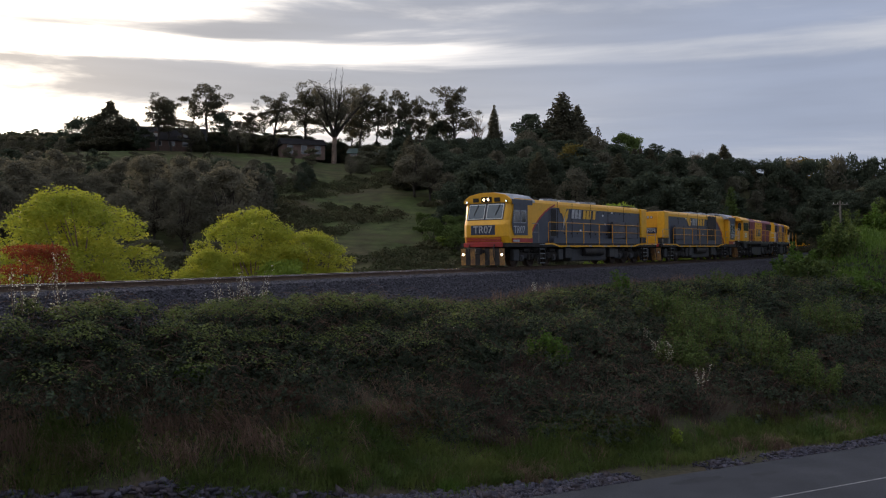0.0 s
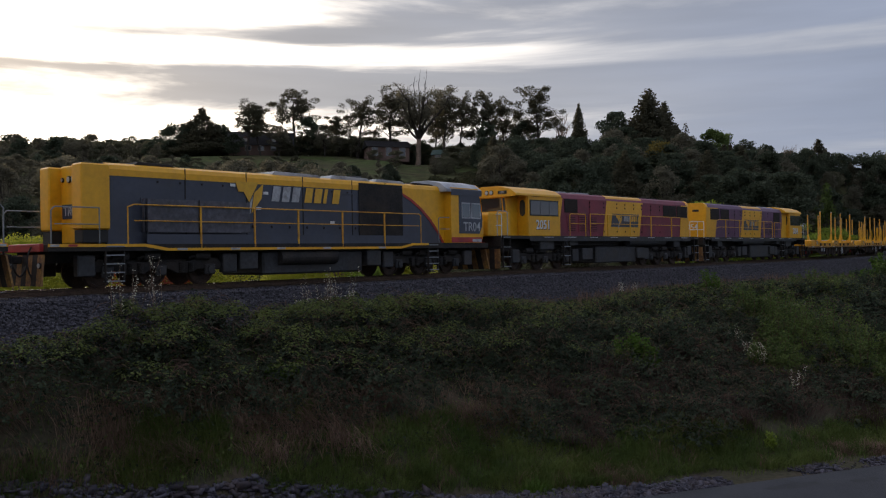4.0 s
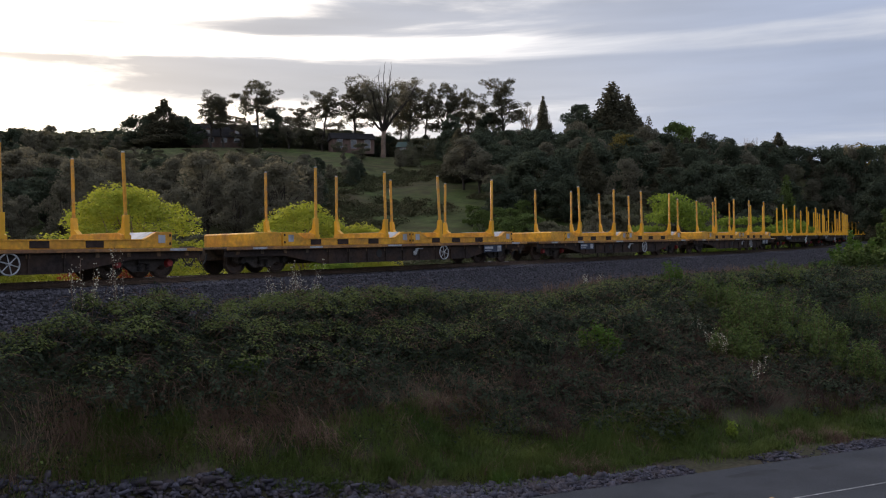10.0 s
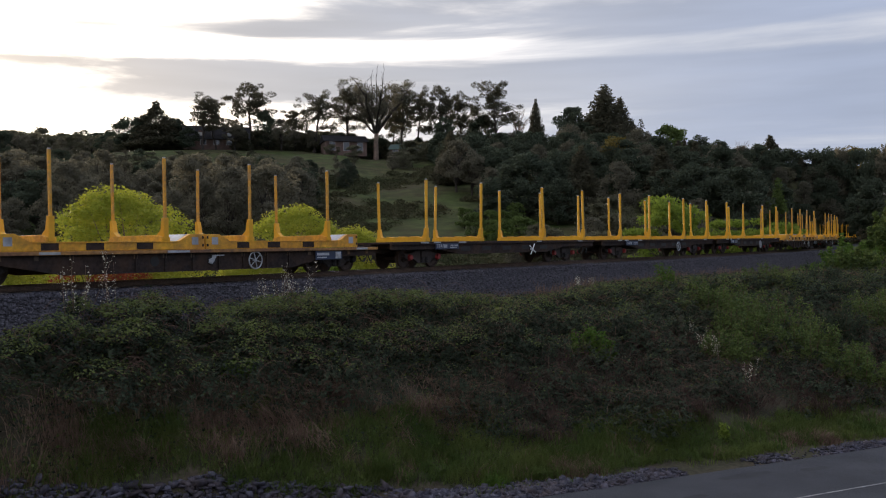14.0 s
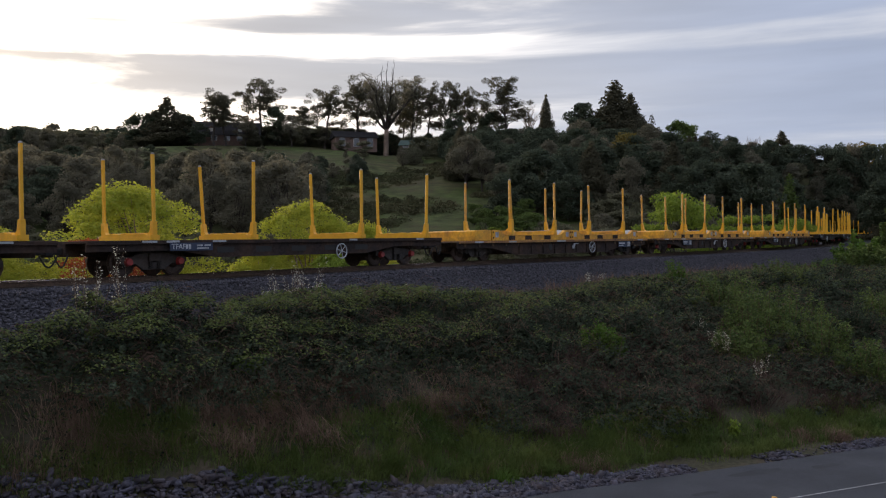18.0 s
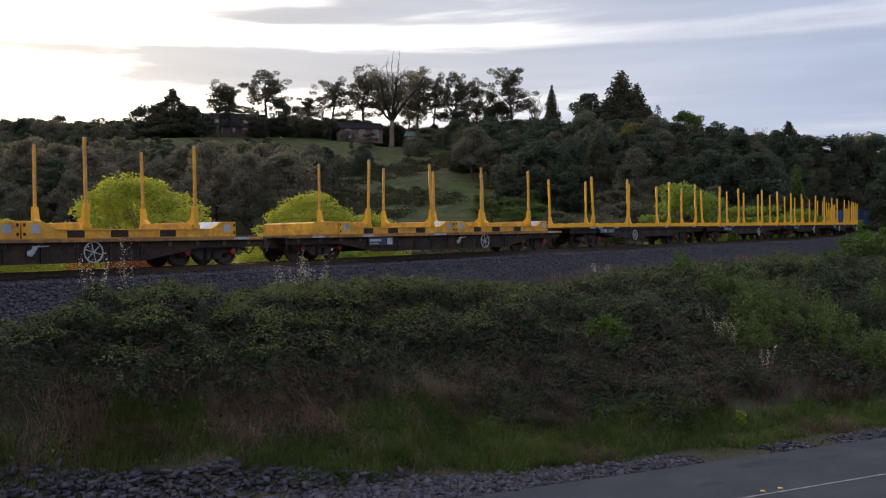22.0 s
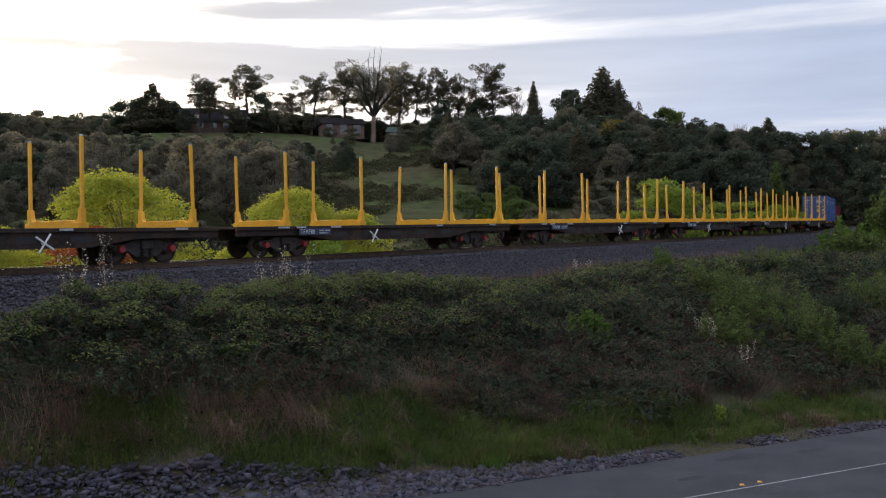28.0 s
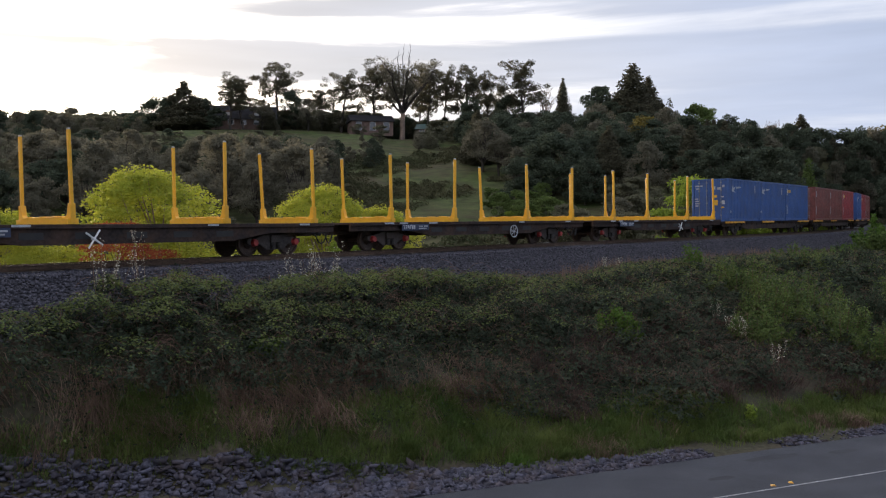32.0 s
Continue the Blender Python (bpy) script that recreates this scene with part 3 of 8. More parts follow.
def freight_bogie(parent, x0, boxes):
    """Three-piece bogie: cast side frames with springs, bolster, two wheelsets and axleboxes."""
    bm = BM()
    for sy in (-1, 1):
        y0, y1 = sy * 0.76, sy * 0.90
        prism(bm, [(x0 - 1.15, 0.56), (x0 - 0.72, 0.60), (x0 - 0.42, 0.72), (x0 + 0.42, 0.72), (x0 + 0.72, 0.60), (x0 + 1.15, 0.56), (x0 + 1.15, 0.42), (x0 + 0.95, 0.33),
                   (x0 + 0.62, 0.38), (x0 + 0.36, 0.20), (x0 - 0.36, 0.20), (x0 - 0.62, 0.38), (x0 - 0.95, 0.33), (x0 - 1.15, 0.42)], "y", y0, y1, 0.018)
    box(bm, x0 - 0.2, x0 + 0.2, -0.98, 0.98, 0.44, 0.70, 0.02)
    bogie = part("bogie", bm, BOGIE, parent, "grimy cast steel bogie")
    for sx in (-1, 1):
        wheelset(bogie, x0 + sx * 0.88)
    for sy in (-1, 1):
        for dx in (-0.14, 0.14):
            bm = BM()
            for k in range(5):
                rod(bm, (x0 + dx, sy * 0.93, 0.24 + k * 0.042), (x0 + dx, sy * 0.93, 0.266 + k * 0.042), 0.075 - 0.012 * (k % 2), 8)
            part("spring", bm, DARK, bogie)
    for sx in (-1, 1):
        for sy in (-1, 1):
            bm = BM()
            rod(bm, (x0 + sx * 0.88, sy * 0.88, 0.44), (x0 + sx * 0.88, sy * 1.02, 0.44), 0.135, 14, 0.10)
            part("axlebox", bm, boxes, bogie)
    return bogie


def spoked_wheel(parent, x, y, z, r, mat_, label, spokes=6):
    bm = BM()
    for k in range(16):
        a, b = k * math.tau / 16, (k + 1) * math.tau / 16
        rod(bm, (x + r * math.cos(a), y, z + r * math.sin(a)), (x + r * math.cos(b), y, z + r * math.sin(b)), 0.022, 6)
    for k in range(spokes):
        a = k * math.tau / spokes + 0.3
        rod(bm, (x, y, z), (x + r * math.cos(a), y, z + r * math.sin(a)), 0.016, 6)
    rod(bm, (x, y - 0.15, z), (x, y + 0.03, z), 0.04, 8)
    return part("brake_wheel", bm, mat_, parent, label)


def brake_handle(parent, x, y, z, mat_):
    bm = BM()
    for a in (0.6, 0.6 + math.pi / 2):
        d = Vector((math.cos(a), 0, math.sin(a))) * 0.3
        c = Vector((x, y, z))
        rod(bm, c - d, c + d, 0.028, 6)
    rod(bm, (x, y - 0.15, z), (x, y + 0.03, z), 0.04, 8)
    return part("brake_handle", bm, mat_, parent, "white crossed brake handle")


def lettering(parent, text, size, m, mat_, name="lettering", label=""):
    cu = bpy.data.curves.new(name, "FONT")
    cu.body, cu.size, cu.extrude, cu.align_x, cu.align_y = text, size, 0.006, "CENTER", "CENTER"
    cu.offset = size * 0.012
    ob = bpy.data.objects.new(name, cu)
    me = bpy.data.meshes.new_from_object(ob)
    bpy.data.objects.remove(ob)
    me.materials.clear()
    me.materials.append(mat_)
    o = new(name, me)
    o.parent = parent
    o.matrix_basis = m
    if label:
        o["label"] = label
    return o


NEAR = Matrix(((-1, 0, 0, 0), (0, 0, 1, 0), (0, 1, 0, 0), (0, 0, 0, 1)))      # text plane that faces the near side


def on_side(x, y, z):
    return Matrix.Translation((x, y, z)) @ NEAR


def coupler(parent, x, sx, z=0.78):
    bm = BM()
    box(bm, x, x + sx * 0.42, -0.09, 0.09, z - 0.10, z + 0.10, 0.02)
    box(bm, x + sx * 0.30, x + sx * 0.52, -0.14, 0.14, z - 0.16, z + 0.16, 0.03)
    part("coupler", bm, DARK, parent)
    bm = BM()
    pts = [(x + sx * k * 0.08, 0.35 + 0.02 * k, z - 0.1 - 0.34 * math.sin(k / 6 * math.pi)) for k in range(7)]
    for a, b in zip(pts, pts[1:]):
        rod(bm, a, b, 0.025, 6)
    part("brake_hose", bm, BLACK, parent)


def code_plate(parent, x, y, z, w, h, bars, mat_=NAVY):
    bm = BM()
    box(bm, x - w / 2, x + w / 2, y, y + 0.012, z - h / 2, z + h / 2)
    plate = part("code_plate", bm, mat_, parent, "dark plate with pale markings")
    for u0, u1, v0, v1 in bars:                # from the plate's front end, 0 to 1
        bm = BM()
        box(bm, x + w / 2 - u0 * w, x + w / 2 - u1 * w, y + 0.012, y + 0.017, z - h / 2 + v0 * h, z - h / 2 + v1 * h)
        part("marking", bm, PALE, plate)
    return plate


def fish_belly(parent, L, top, deep, mat_, y=0.95, web=0.06, end=0.24, inner=3.4, outer=4.9):
    """The pair of deep side sills, with posts and lightening holes."""
    for sy in (-1, 1):
        bm = BM()
        pts = [(-L / 2, top), (L / 2, top), (L / 2, top - end), (outer, top - end), (inner, deep), (-inner, deep), (-outer, top - end), (-L / 2, top - end)]
        prism(bm, pts, "y", sy * y, sy * (y + web), 0.008)
        box(bm, -L / 2, L / 2, sy * y, sy * (y + web + 0.07), top - 0.04, top + 0.0, 0.006)
        box(bm, -inner, inner, sy * y, sy * (y + web + 0.06), deep, deep + 0.03)
        part("side_sill", bm, mat_, parent)


def widen(ob, k):
    for o in ob.children_recursive:
        o.data.transform(Matrix.Diagonal((1, k, 1, 1)))


def log_wagon_plain(label):
    """Flat wagon with four yellow cross bunks and tall stanchions on a bare frame."""
    L = 15.7
    w = thing("log_wagon", label, "wagon", "log wagons of the train")
    bm = BM()
    box(bm, -L / 2, L / 2, -1.22, 1.22, 0.98, 1.06, 0.012)
    for k in range(15):
        x = -L / 2 + 0.5 + k * (L - 1) / 14
        box(bm, x - 0.06, x + 0.06, -1.16, 1.16, 0.80, 0.985)
    box(bm, -L / 2, L / 2, -0.18, 0.18, 0.62, 0.985, 0.01)
    part("underframe", bm, BROWN_FRAME, w, "dark rusty wagon underframe")
    fish_belly(w, L, 0.985, 0.52, BROWN_FRAME, y=1.10)
    for k in range(5):
        x = -3.1 + k * 1.55
        bm = BM()
        box(bm, x - 0.33, x + 0.33, 1.16, 1.168, 0.66, 0.84, 0.003)
        part("web_opening", bm, BLACK, w)
    for x, l in ((5.9, 0.5), (5.1, 0.45), (3.4, 0.5), (-2.6, 0.4), (-6.4, 0.45)):
        bm = BM()
        box(bm, x - l / 2, x + l / 2, 1.235, 1.245, 0.99, 1.05)
        part("edge_marking", bm, PALE, w, "worn white marking strip")
    code_plate(w, L / 2 - 3.4, 1.24, 0.86, 1.55, 0.24, [(0.36, 0.41, 0.2, 0.8), (0.43, 0.48, 0.2, 0.8),
                                                         (0.62, 0.76, 0.55, 0.75), (0.8, 0.95, 0.55, 0.75), (0.62, 0.90, 0.2, 0.38)])
    for x in (5.70, 1.97, -3.13, -6.89):
        bm = BM()
        prism(bm, [(-1.22, 1.06), (1.22, 1.06), (1.22, 1.22), (1.0, 1.22), (0.97, 1.27), (-0.97, 1.27), (-1.0, 1.22), (-1.22, 1.22)], "x", x - 0.16, x + 0.16, 0.012)
        for k in range(3):
            box(bm, x - 0.18, x + 0.18, -0.66 + k * 0.6, -0.52 + k * 0.6, 1.25, 1.29, 0.008)
        bunk = part("bunk", bm, YELLOW, w, "yellow steel cross bunk")
        for sy in (-1, 1):
            bm = BM()
            prism(bm, [(sy * 1.23, 1.07), (sy * 0.95, 1.22), (sy * 1.06, 1.34), (sy * 1.11, 1.62), (sy * 1.23, 1.62)], "x", x - 0.075, x + 0.075, 0.01)
            part("stanchion_foot", bm, YELLOW, bunk)
            bm = BM()
            box(bm, x - 0.042, x + 0.042, sy * 1.12, sy * 1.22, 1.55, 3.57, 0.014)
            st = part("stanchion", bm, YELLOW, bunk, "tall yellow steel stanchion")
            bm = BM()
            box(bm, x - 0.038, x + 0.038, sy * 1.127, sy * 1.213, 3.57, 3.615, 0.012)
            part("cap", bm, ROOF_GREY, st)
    return w


def add_running_gear(w, L, half, boxes):
    for sx in (-1, 1):
        freight_bogie(w, sx * half, boxes)
        coupler(w, sx * L / 2, sx)


def log_wagon_framed(label):
    """Older flat wagon that carries two yellow bolster frames, a headboard box and eight stanchions."""
    L, D = 17.0, 0.89                   # length; level of the deck
    w = thing("log_wagon", label, "wagon", "log wagons of the train")
    bm = BM()
    box(bm, -L / 2, L / 2, -1.20, 1.20, D - 0.07, D, 0.012)
    for k in range(17):
        x = -L / 2 + 0.5 + k * (L - 1) / 16
        box(bm, x - 0.06, x + 0.06, -1.14, 1.14, D - 0.24, D - 0.065)
    box(bm, -L / 2, L / 2, -0.18, 0.18, D - 0.42, D - 0.065, 0.01)
    part("underframe", bm, DECK, w, "worn brown wagon deck")
    fish_belly(w, L, D - 0.08, 0.24, BROWN_FRAME, y=1.06, inner=4.2, outer=6.1)
    for k in range(9):                  # upright ribs on the web
        x = -4.0 + k
        bm = BM()
        box(bm, x - 0.02, x + 0.02, 1.12, 1.165, 0.27, D - 0.12)
        part("web_rib", bm, BROWN_FRAME, w)
    bm = BM()
    box(bm, -L / 2, L / 2, 1.20, 1.255, D - 0.10, D - 0.002, 0.01)
    part("edge_strip", bm, DECK_EDGE, w, "chipped yellow deck edge streaked with rust")
    for x0, x1 in ((6.9, 7.5), (4.4, 5.0), (0.2, 1.0), (-7.9, -7.3)):
        bm = BM()
        box(bm, x0, x1, 1.256, 1.262, D - 0.085, D - 0.015)
        part("edge_marking", bm, PALE, w, "worn white marking strip")
    for x in (1.35, -0.75):
        bm = BM()
        rod(bm, (x, 1.115, 0.56), (x, 1.135, 0.56), 0.15, 16)
        part("web_opening", bm, BLACK, w)
    bm = BM()
    prism(bm, [(-1.2, 0.72), (-0.75, 0.72), (-0.72, 0.62), (-0.60, 0.58), (-0.60, 0.46), (-0.72, 0.44), (-0.8, 0.52), (-0.9, 0.68), (-1.2, 0.68)], "y", 1.14, 1.17, 0.006)
    part("tie_bracket", bm, PALE, w, "pale steel bracket")
    # low yellow box at the front of the frames
    bm = BM()
    prism(bm, [(7.36, D + 0.01), (7.36, 1.31), (7.30, 1.35), (6.45, 1.37), (6.20, 1.33), (6.20, D + 0.01)], "y", -1.18, 1.18, 0.02)
    part("headboard_box", bm, WORN_YELLOW, w, "scratched yellow steel box at the deck end")
    for a, b in ((6.16, -0.41), (-0.45, -7.42)):
        for sy in (-1, 1):
            bm = BM()
            prism(bm, [(a, D + 0.01), (a, 1.36), (a - 0.55, 1.36), (a - 0.98, 1.14), (b + 0.98, 1.14), (b + 0.55, 1.36), (b, 1.36), (b, D + 0.01)], "y", sy * 1.07, sy * 1.20, 0.012)
            fr = part("bolster_frame", bm, WORN_YELLOW, w, "dented yellow bolster frame")
            if sy > 0:
                for u0, u1 in ((1.25, 1.75), (2.55, 3.1), (4.15, 4.7)):
                    bm = BM()
                    box(bm, a - u0, a - u1, 1.201, 1.208, D + 0.03, 1.11)
                    part("frame_pocket", bm, BROWN_FRAME, fr, "dark rusty pocket in the frame")
                bm = BM()
                box(bm, a - 0.98, b + 0.98, 1.20, 1.225, 1.115, 1.15, 0.006)
                part("top_flange", bm, WORN_YELLOW, fr)
                for x in (a - 0.36, b + 0.36):
                    bm = BM()
                    box(bm, x - 0.12, x + 0.12, 1.20, 1.208, 1.04, 1.27)
                    part("frame_plate", bm, ROOF_GREY, fr, "bare grey steel plate")
                for x in (a - 0.07, b + 0.07):
                    for z in (1.02, 1.26):
                        bm = BM()
                        box(bm, x - 0.03, x + 0.03, 1.20, 1.222, z - 0.04, z + 0.04, 0.006)
                        part("latch", bm, BROWN_FRAME, fr)
        for x in (a - 0.1, b + 0.1):
            bm = BM()
            prism(bm, [(x - 0.1, 1.05), (x - 0.1, 1.33), (x + 0.1, 1.33), (x + 0.1, 1.05)], "y", -1.06, 1.06, 0.01)
            part("cross_beam", bm, WORN_YELLOW, w)
        bm = BM()
        prism(bm, [(b + 0.95, 1.15), (b + 0.55, 1.365), (b + 0.50, 1.365), (b + 0.50, 1.33), (b + 0.90, 1.12)], "y", -1.05, 1.05)
        part("ramp_plate", bm, ROOF_GREY, w, "worn bright end plate of the frame")
    for x in (4.61, 1.0, -2.28, -5.89):
        bm = BM()
        prism(bm, [(-1.2, 1.15), (1.2, 1.15), (1.2, 1.27), (0.95, 1.34), (-0.95, 1.34), (-1.2, 1.27)], "x", x - 0.15, x + 0.15, 0.015)
        bunk = part("bunk", bm, WORN_YELLOW, w, "worn yellow cross bunk")
        for sy in (-1, 1):
            bm = BM()
            prism(bm, [(sy * 1.22, 1.16), (sy * 0.84, 1.30), (sy * 1.06, 1.48), (sy * 1.12, 1.84), (sy * 1.22, 1.84)], "x", x - 0.085, x + 0.085, 0.01)
            part("stanchion_foot", bm, YELLOW, bunk)
            bm = BM()
            box(bm, x - 0.039, x + 0.039, sy * 1.125, sy * 1.21, 1.72, 3.60, 0.012)
            st = part("stanchion", bm, SCUFFED, bunk, "scuffed yellow stanchion")
            bm = BM()
            box(bm, x - 0.036, x + 0.036, sy * 1.13, sy * 1.205, 3.60, 3.64, 0.012)
            part("cap", bm, ROOF_GREY, st)
    return w


def container_flat(label):
    L = 19.9
    w = thing("container_wagon", label, "wagon", "container wagons of the train")
    bm = BM()
    box(bm, -L / 2, L / 2, -1.15, 1.15, 0.86, 0.95, 0.012)
    box(bm, -L / 2, L / 2, -0.2, 0.2, 0.55, 0.865, 0.01)
    for k in range(19):
        x = -L / 2 + 0.5 + k * (L - 1) / 18
        box(bm, x - 0.06, x + 0.06, -1.1, 1.1, 0.7, 0.865)
    part("underframe", bm, BROWN_FRAME, w, "dark wagon underframe")
    fish_belly(w, L, 0.86, 0.42, BROWN_FRAME, y=1.0, inner=5.4, outer=6.6)
    for x0, x1 in ((6.0, 9.7), (-0.4, 2.2), (-9.6, -6.6)):
        bm = BM()
        box(bm, x0, x1, 1.15, 1.21, 0.82, 0.94, 0.01)
        part("edge_strip", bm, WORN_YELLOW, w, "chipped yellow deck edge")
    return w


def container(label, paint, marks):
    """Corrugated steel box with corner posts, rails and doors with lock rods at its front end."""
    L, Wd, Hh = 6.06, 2.438, 2.75
    c = thing("shipping_container", label, "container", "containers on the train")
    x0, x1, y1 = -L / 2, L / 2, Wd / 2
    bm = BM()
    for sx in (-1, 1):
        for sy in (-1, 1):
            box(bm, sx * x1, sx * (x1 - 0.16), sy * y1, sy * (y1 - 0.16), 0, Hh, 0.01)
    for sy in (-1, 1):
        box(bm, x0 + 0.16, x1 - 0.16, sy * y1, sy * (y1 - 0.07), 0.0, 0.16, 0.008)
        box(bm, x0 + 0.16, x1 - 0.16, sy * y1, sy * (y1 - 0.07), Hh - 0.10, Hh, 0.008)
    for sx in (-1, 1):
        box(bm, sx * x1, sx * (x1 - 0.08), -y1 + 0.16, y1 - 0.16, 0.0, 0.16, 0.008)
        box(bm, sx * x1, sx * (x1 - 0.08), -y1 + 0.16, y1 - 0.16, Hh - 0.12, Hh, 0.008)
    part("frame", bm, paint, c)
    for sy in (-1, 1):
        bm = BM()
        pts, n = [], 20
        p = (L - 0.32) / n
        for k in range(n):
            u = x0 + 0.16 + k * p
            pts += [(u, 0.015), (u + p * 0.3, 0.015), (u + p * 0.45, 0.05), (u + p * 0.85, 0.05)]
        pts.append((x1 - 0.16, 0.015))
        lo = [bm.verts.new((x, sy * (y1 - d), 0.16)) for x, d in pts]
        hi = [bm.verts.new((x, sy * (y1 - d), Hh - 0.10)) for x, d in pts]
        for k in range(len(pts) - 1):
            bm.faces.new((lo[k], lo[k + 1], hi[k + 1], hi[k]) if sy < 0 else (lo[k + 1], lo[k], hi[k], hi[k + 1]))
        part("side_panel", bm, paint, c)
    bm = BM()
    box(bm, x0 + 0.02, x1 - 0.02, -y1 + 0.02, y1 - 0.02, Hh - 0.05, Hh - 0.02)
    part("roof_panel", bm, paint, c)
    bm = BM()
    box(bm, x0 + 0.02, x0 + 0.06, -y1 + 0.16, y1 - 0.16, 0.16, Hh - 0.12)
    part("end_panel", bm, paint, c)
    for sy in (-1, 1):
        bm = BM()
        box(bm, x1 - 0.06, x1 - 0.015, sy * 0.01, sy * (y1 - 0.17), 0.17, Hh - 0.13, 0.01)
        d = part("door", bm, paint, c)
        for dy in (0.22, 0.72):
            bm = BM()
            rod(bm, (x1 + 0.01, sy * dy, 0.12), (x1 + 0.01, sy * dy, Hh - 0.08), 0.022, 8)
            for z in (0.4, 1.2, 2.0, 2.5):
                box(bm, x1 - 0.02, x1 + 0.03, sy * dy - 0.05, sy * dy + 0.05, z - 0.03, z + 0.03)
            part("lock_rod", bm, STEEL_RAIL, d)
    def mark(x, xx, y, yy, z0, z1, mat_, name):
        m = BM()
        box(m, x, xx, y, yy, z0, z1)
        part(name, m, mat_, c)

    if "end" in marks:
        for mat_, rects in ((PALE, ((-0.95, -0.8, 2.2, 2.35), (-0.35, -0.15, 2.05, 2.3), (-0.75, -0.45, 2.05, 2.2), (0.5, 1.0, 2.28, 2.36), (0.7, 0.95, 2.1, 2.18), (-0.9, -0.7, 1.55, 1.63), (-0.95, -0.75, 1.1, 1.35),
                                    (0.8, 1.0, 1.45, 1.52), (0.75, 1.0, 1.3, 1.37), (0.75, 1.0, 1.15, 1.22), (0.8, 1.0, 1.0, 1.07))),
                            (LETTER_YELLOW, ((-0.45, -0.2, 1.55, 1.7), (-0.5, -0.18, 1.05, 1.38), (-0.92, -0.7, 0.85, 0.95)))):
            for a, b, z0, z1 in rects:
                mark(x1 - 0.016, x1 - 0.010, -a, -b, z0, z1, mat_, "door_marking")
    if "logo" in marks:
        u = x1 - 0.55
        bm = BM()
        prism(bm, [(u, 1.95), (u - 0.25, 2.35), (u - 0.35, 2.15), (u - 0.75, 2.25), (u - 0.45, 1.98), (u - 0.7, 1.85)], "y", y1 + 0.001, y1 + 0.006)
        part("side_logo", bm, PALE, c)
        sides = [(u - 0.9 - k * 0.17, u - 1.02 - k * 0.17, 2.1 + 0.02 * k, 2.26) for k in range(6)] + [(u + 0.1, u + 0.25, 0.55, 0.7), (x0 + 0.9, x0 + 0.75, 1.9, 2.4)]
    else:
        sides = [(x1 - 0.35, x1 - 0.5, 1.9, 2.4), (x1 - 0.3, x1 - 0.42, 0.5, 1.2)]
    for a, b, z0, z1 in sides:
        mark(a, b, y1 + 0.001, y1 + 0.006, z0, z1, PALE, "side_marking")
    if "yellow" in marks:
        for k in range(3):
            mark(x1 - 0.5 - k * 0.3, x1 - 0.72 - k * 0.3, y1 + 0.001, y1 + 0.006, 2.1, 2.3, LETTER_YELLOW, "side_marking")
    return c

FRONT = Matrix(((0, 0, 1, 0), (1, 0, 0, 0), (0, 1, 0, 0), (0, 0, 0, 1)))       # text plane that faces ahead


def loco_bogie(parent, x0):
    """Three-axle bogie: long cast side frames, coil springs, axleboxes, brake cylinders."""
    bm = BM()
    for sy in (-1, 1):
        prism(bm, [(x0 - 2.15, 0.62), (x0 - 1.95, 0.80), (x0 - 1.2, 0.80), (x0 - 0.9, 0.70), (x0 + 0.9, 0.70), (x0 + 1.2, 0.80), (x0 + 1.95, 0.80), (x0 + 2.15, 0.62), (x0 + 2.05, 0.44),
                   (x0 + 1.25, 0.48), (x0 + 1.05, 0.36), (x0 + 0.55, 0.36), (x0 + 0.3, 0.50), (x0 - 0.3, 0.50), (x0 - 0.55, 0.36), (x0 - 1.05, 0.36), (x0 - 1.25, 0.48), (x0 - 2.05, 0.44)],
              "y", sy * 0.92, sy * 1.06, 0.02)
    box(bm, x0 - 2.0, x0 + 2.0, -0.9, 0.9, 0.60, 0.78, 0.02)
    bogie = part("bogie", bm, DARK, parent, "grimy three-axle bogie")
    for dx in (-1.68, 0, 1.68):
        wheelset(bogie, x0 + dx, r=0.46)
        for sy in (-1, 1):
            bm = BM()
            box(bm, x0 + dx - 0.17, x0 + dx + 0.17, sy * 1.0, sy * 1.13, 0.30, 0.62, 0.03)
            rod(bm, (x0 + dx, sy * 1.12, 0.46), (x0 + dx, sy * 1.17, 0.46), 0.12, 12)
            part("axlebox", bm, TANK, bogie)
    for dx in (-1.0, -0.68, 0.68, 1.0):
        for sy in (-1, 1):
            bm = BM()
            for k in range(5):
                rod(bm, (x0 + dx, sy * 1.09, 0.40 + k * 0.06), (x0 + dx, sy * 1.09, 0.43 + k * 0.06), 0.085, 10)
            part("spring", bm, DARK, bogie)
    for dx in (-1.35, 0.35, 1.35):
        for sy in (-1, 1):
            bm = BM()
            rod(bm, (x0 + dx - 0.26, sy * 1.08, 0.86), (x0 + dx + 0.22, sy * 1.08, 0.86), 0.14, 12, 0.10)
            rod(bm, (x0 + dx + 0.22, sy * 1.08, 0.86), (x0 + dx + 0.42, sy * 1.08, 0.80), 0.04, 8)
            part("brake_cylinder", bm, DARK, bogie)
    for dx in (-2.35, 2.35):
        for sy in (-1, 1):
            bm = BM()
            box(bm, x0 + dx - 0.26, x0 + dx + 0.26, sy * 0.95, sy * 1.2, 0.34, 0.92, 0.03)
            part("sandbox", bm, TANK, parent)
    return bogie


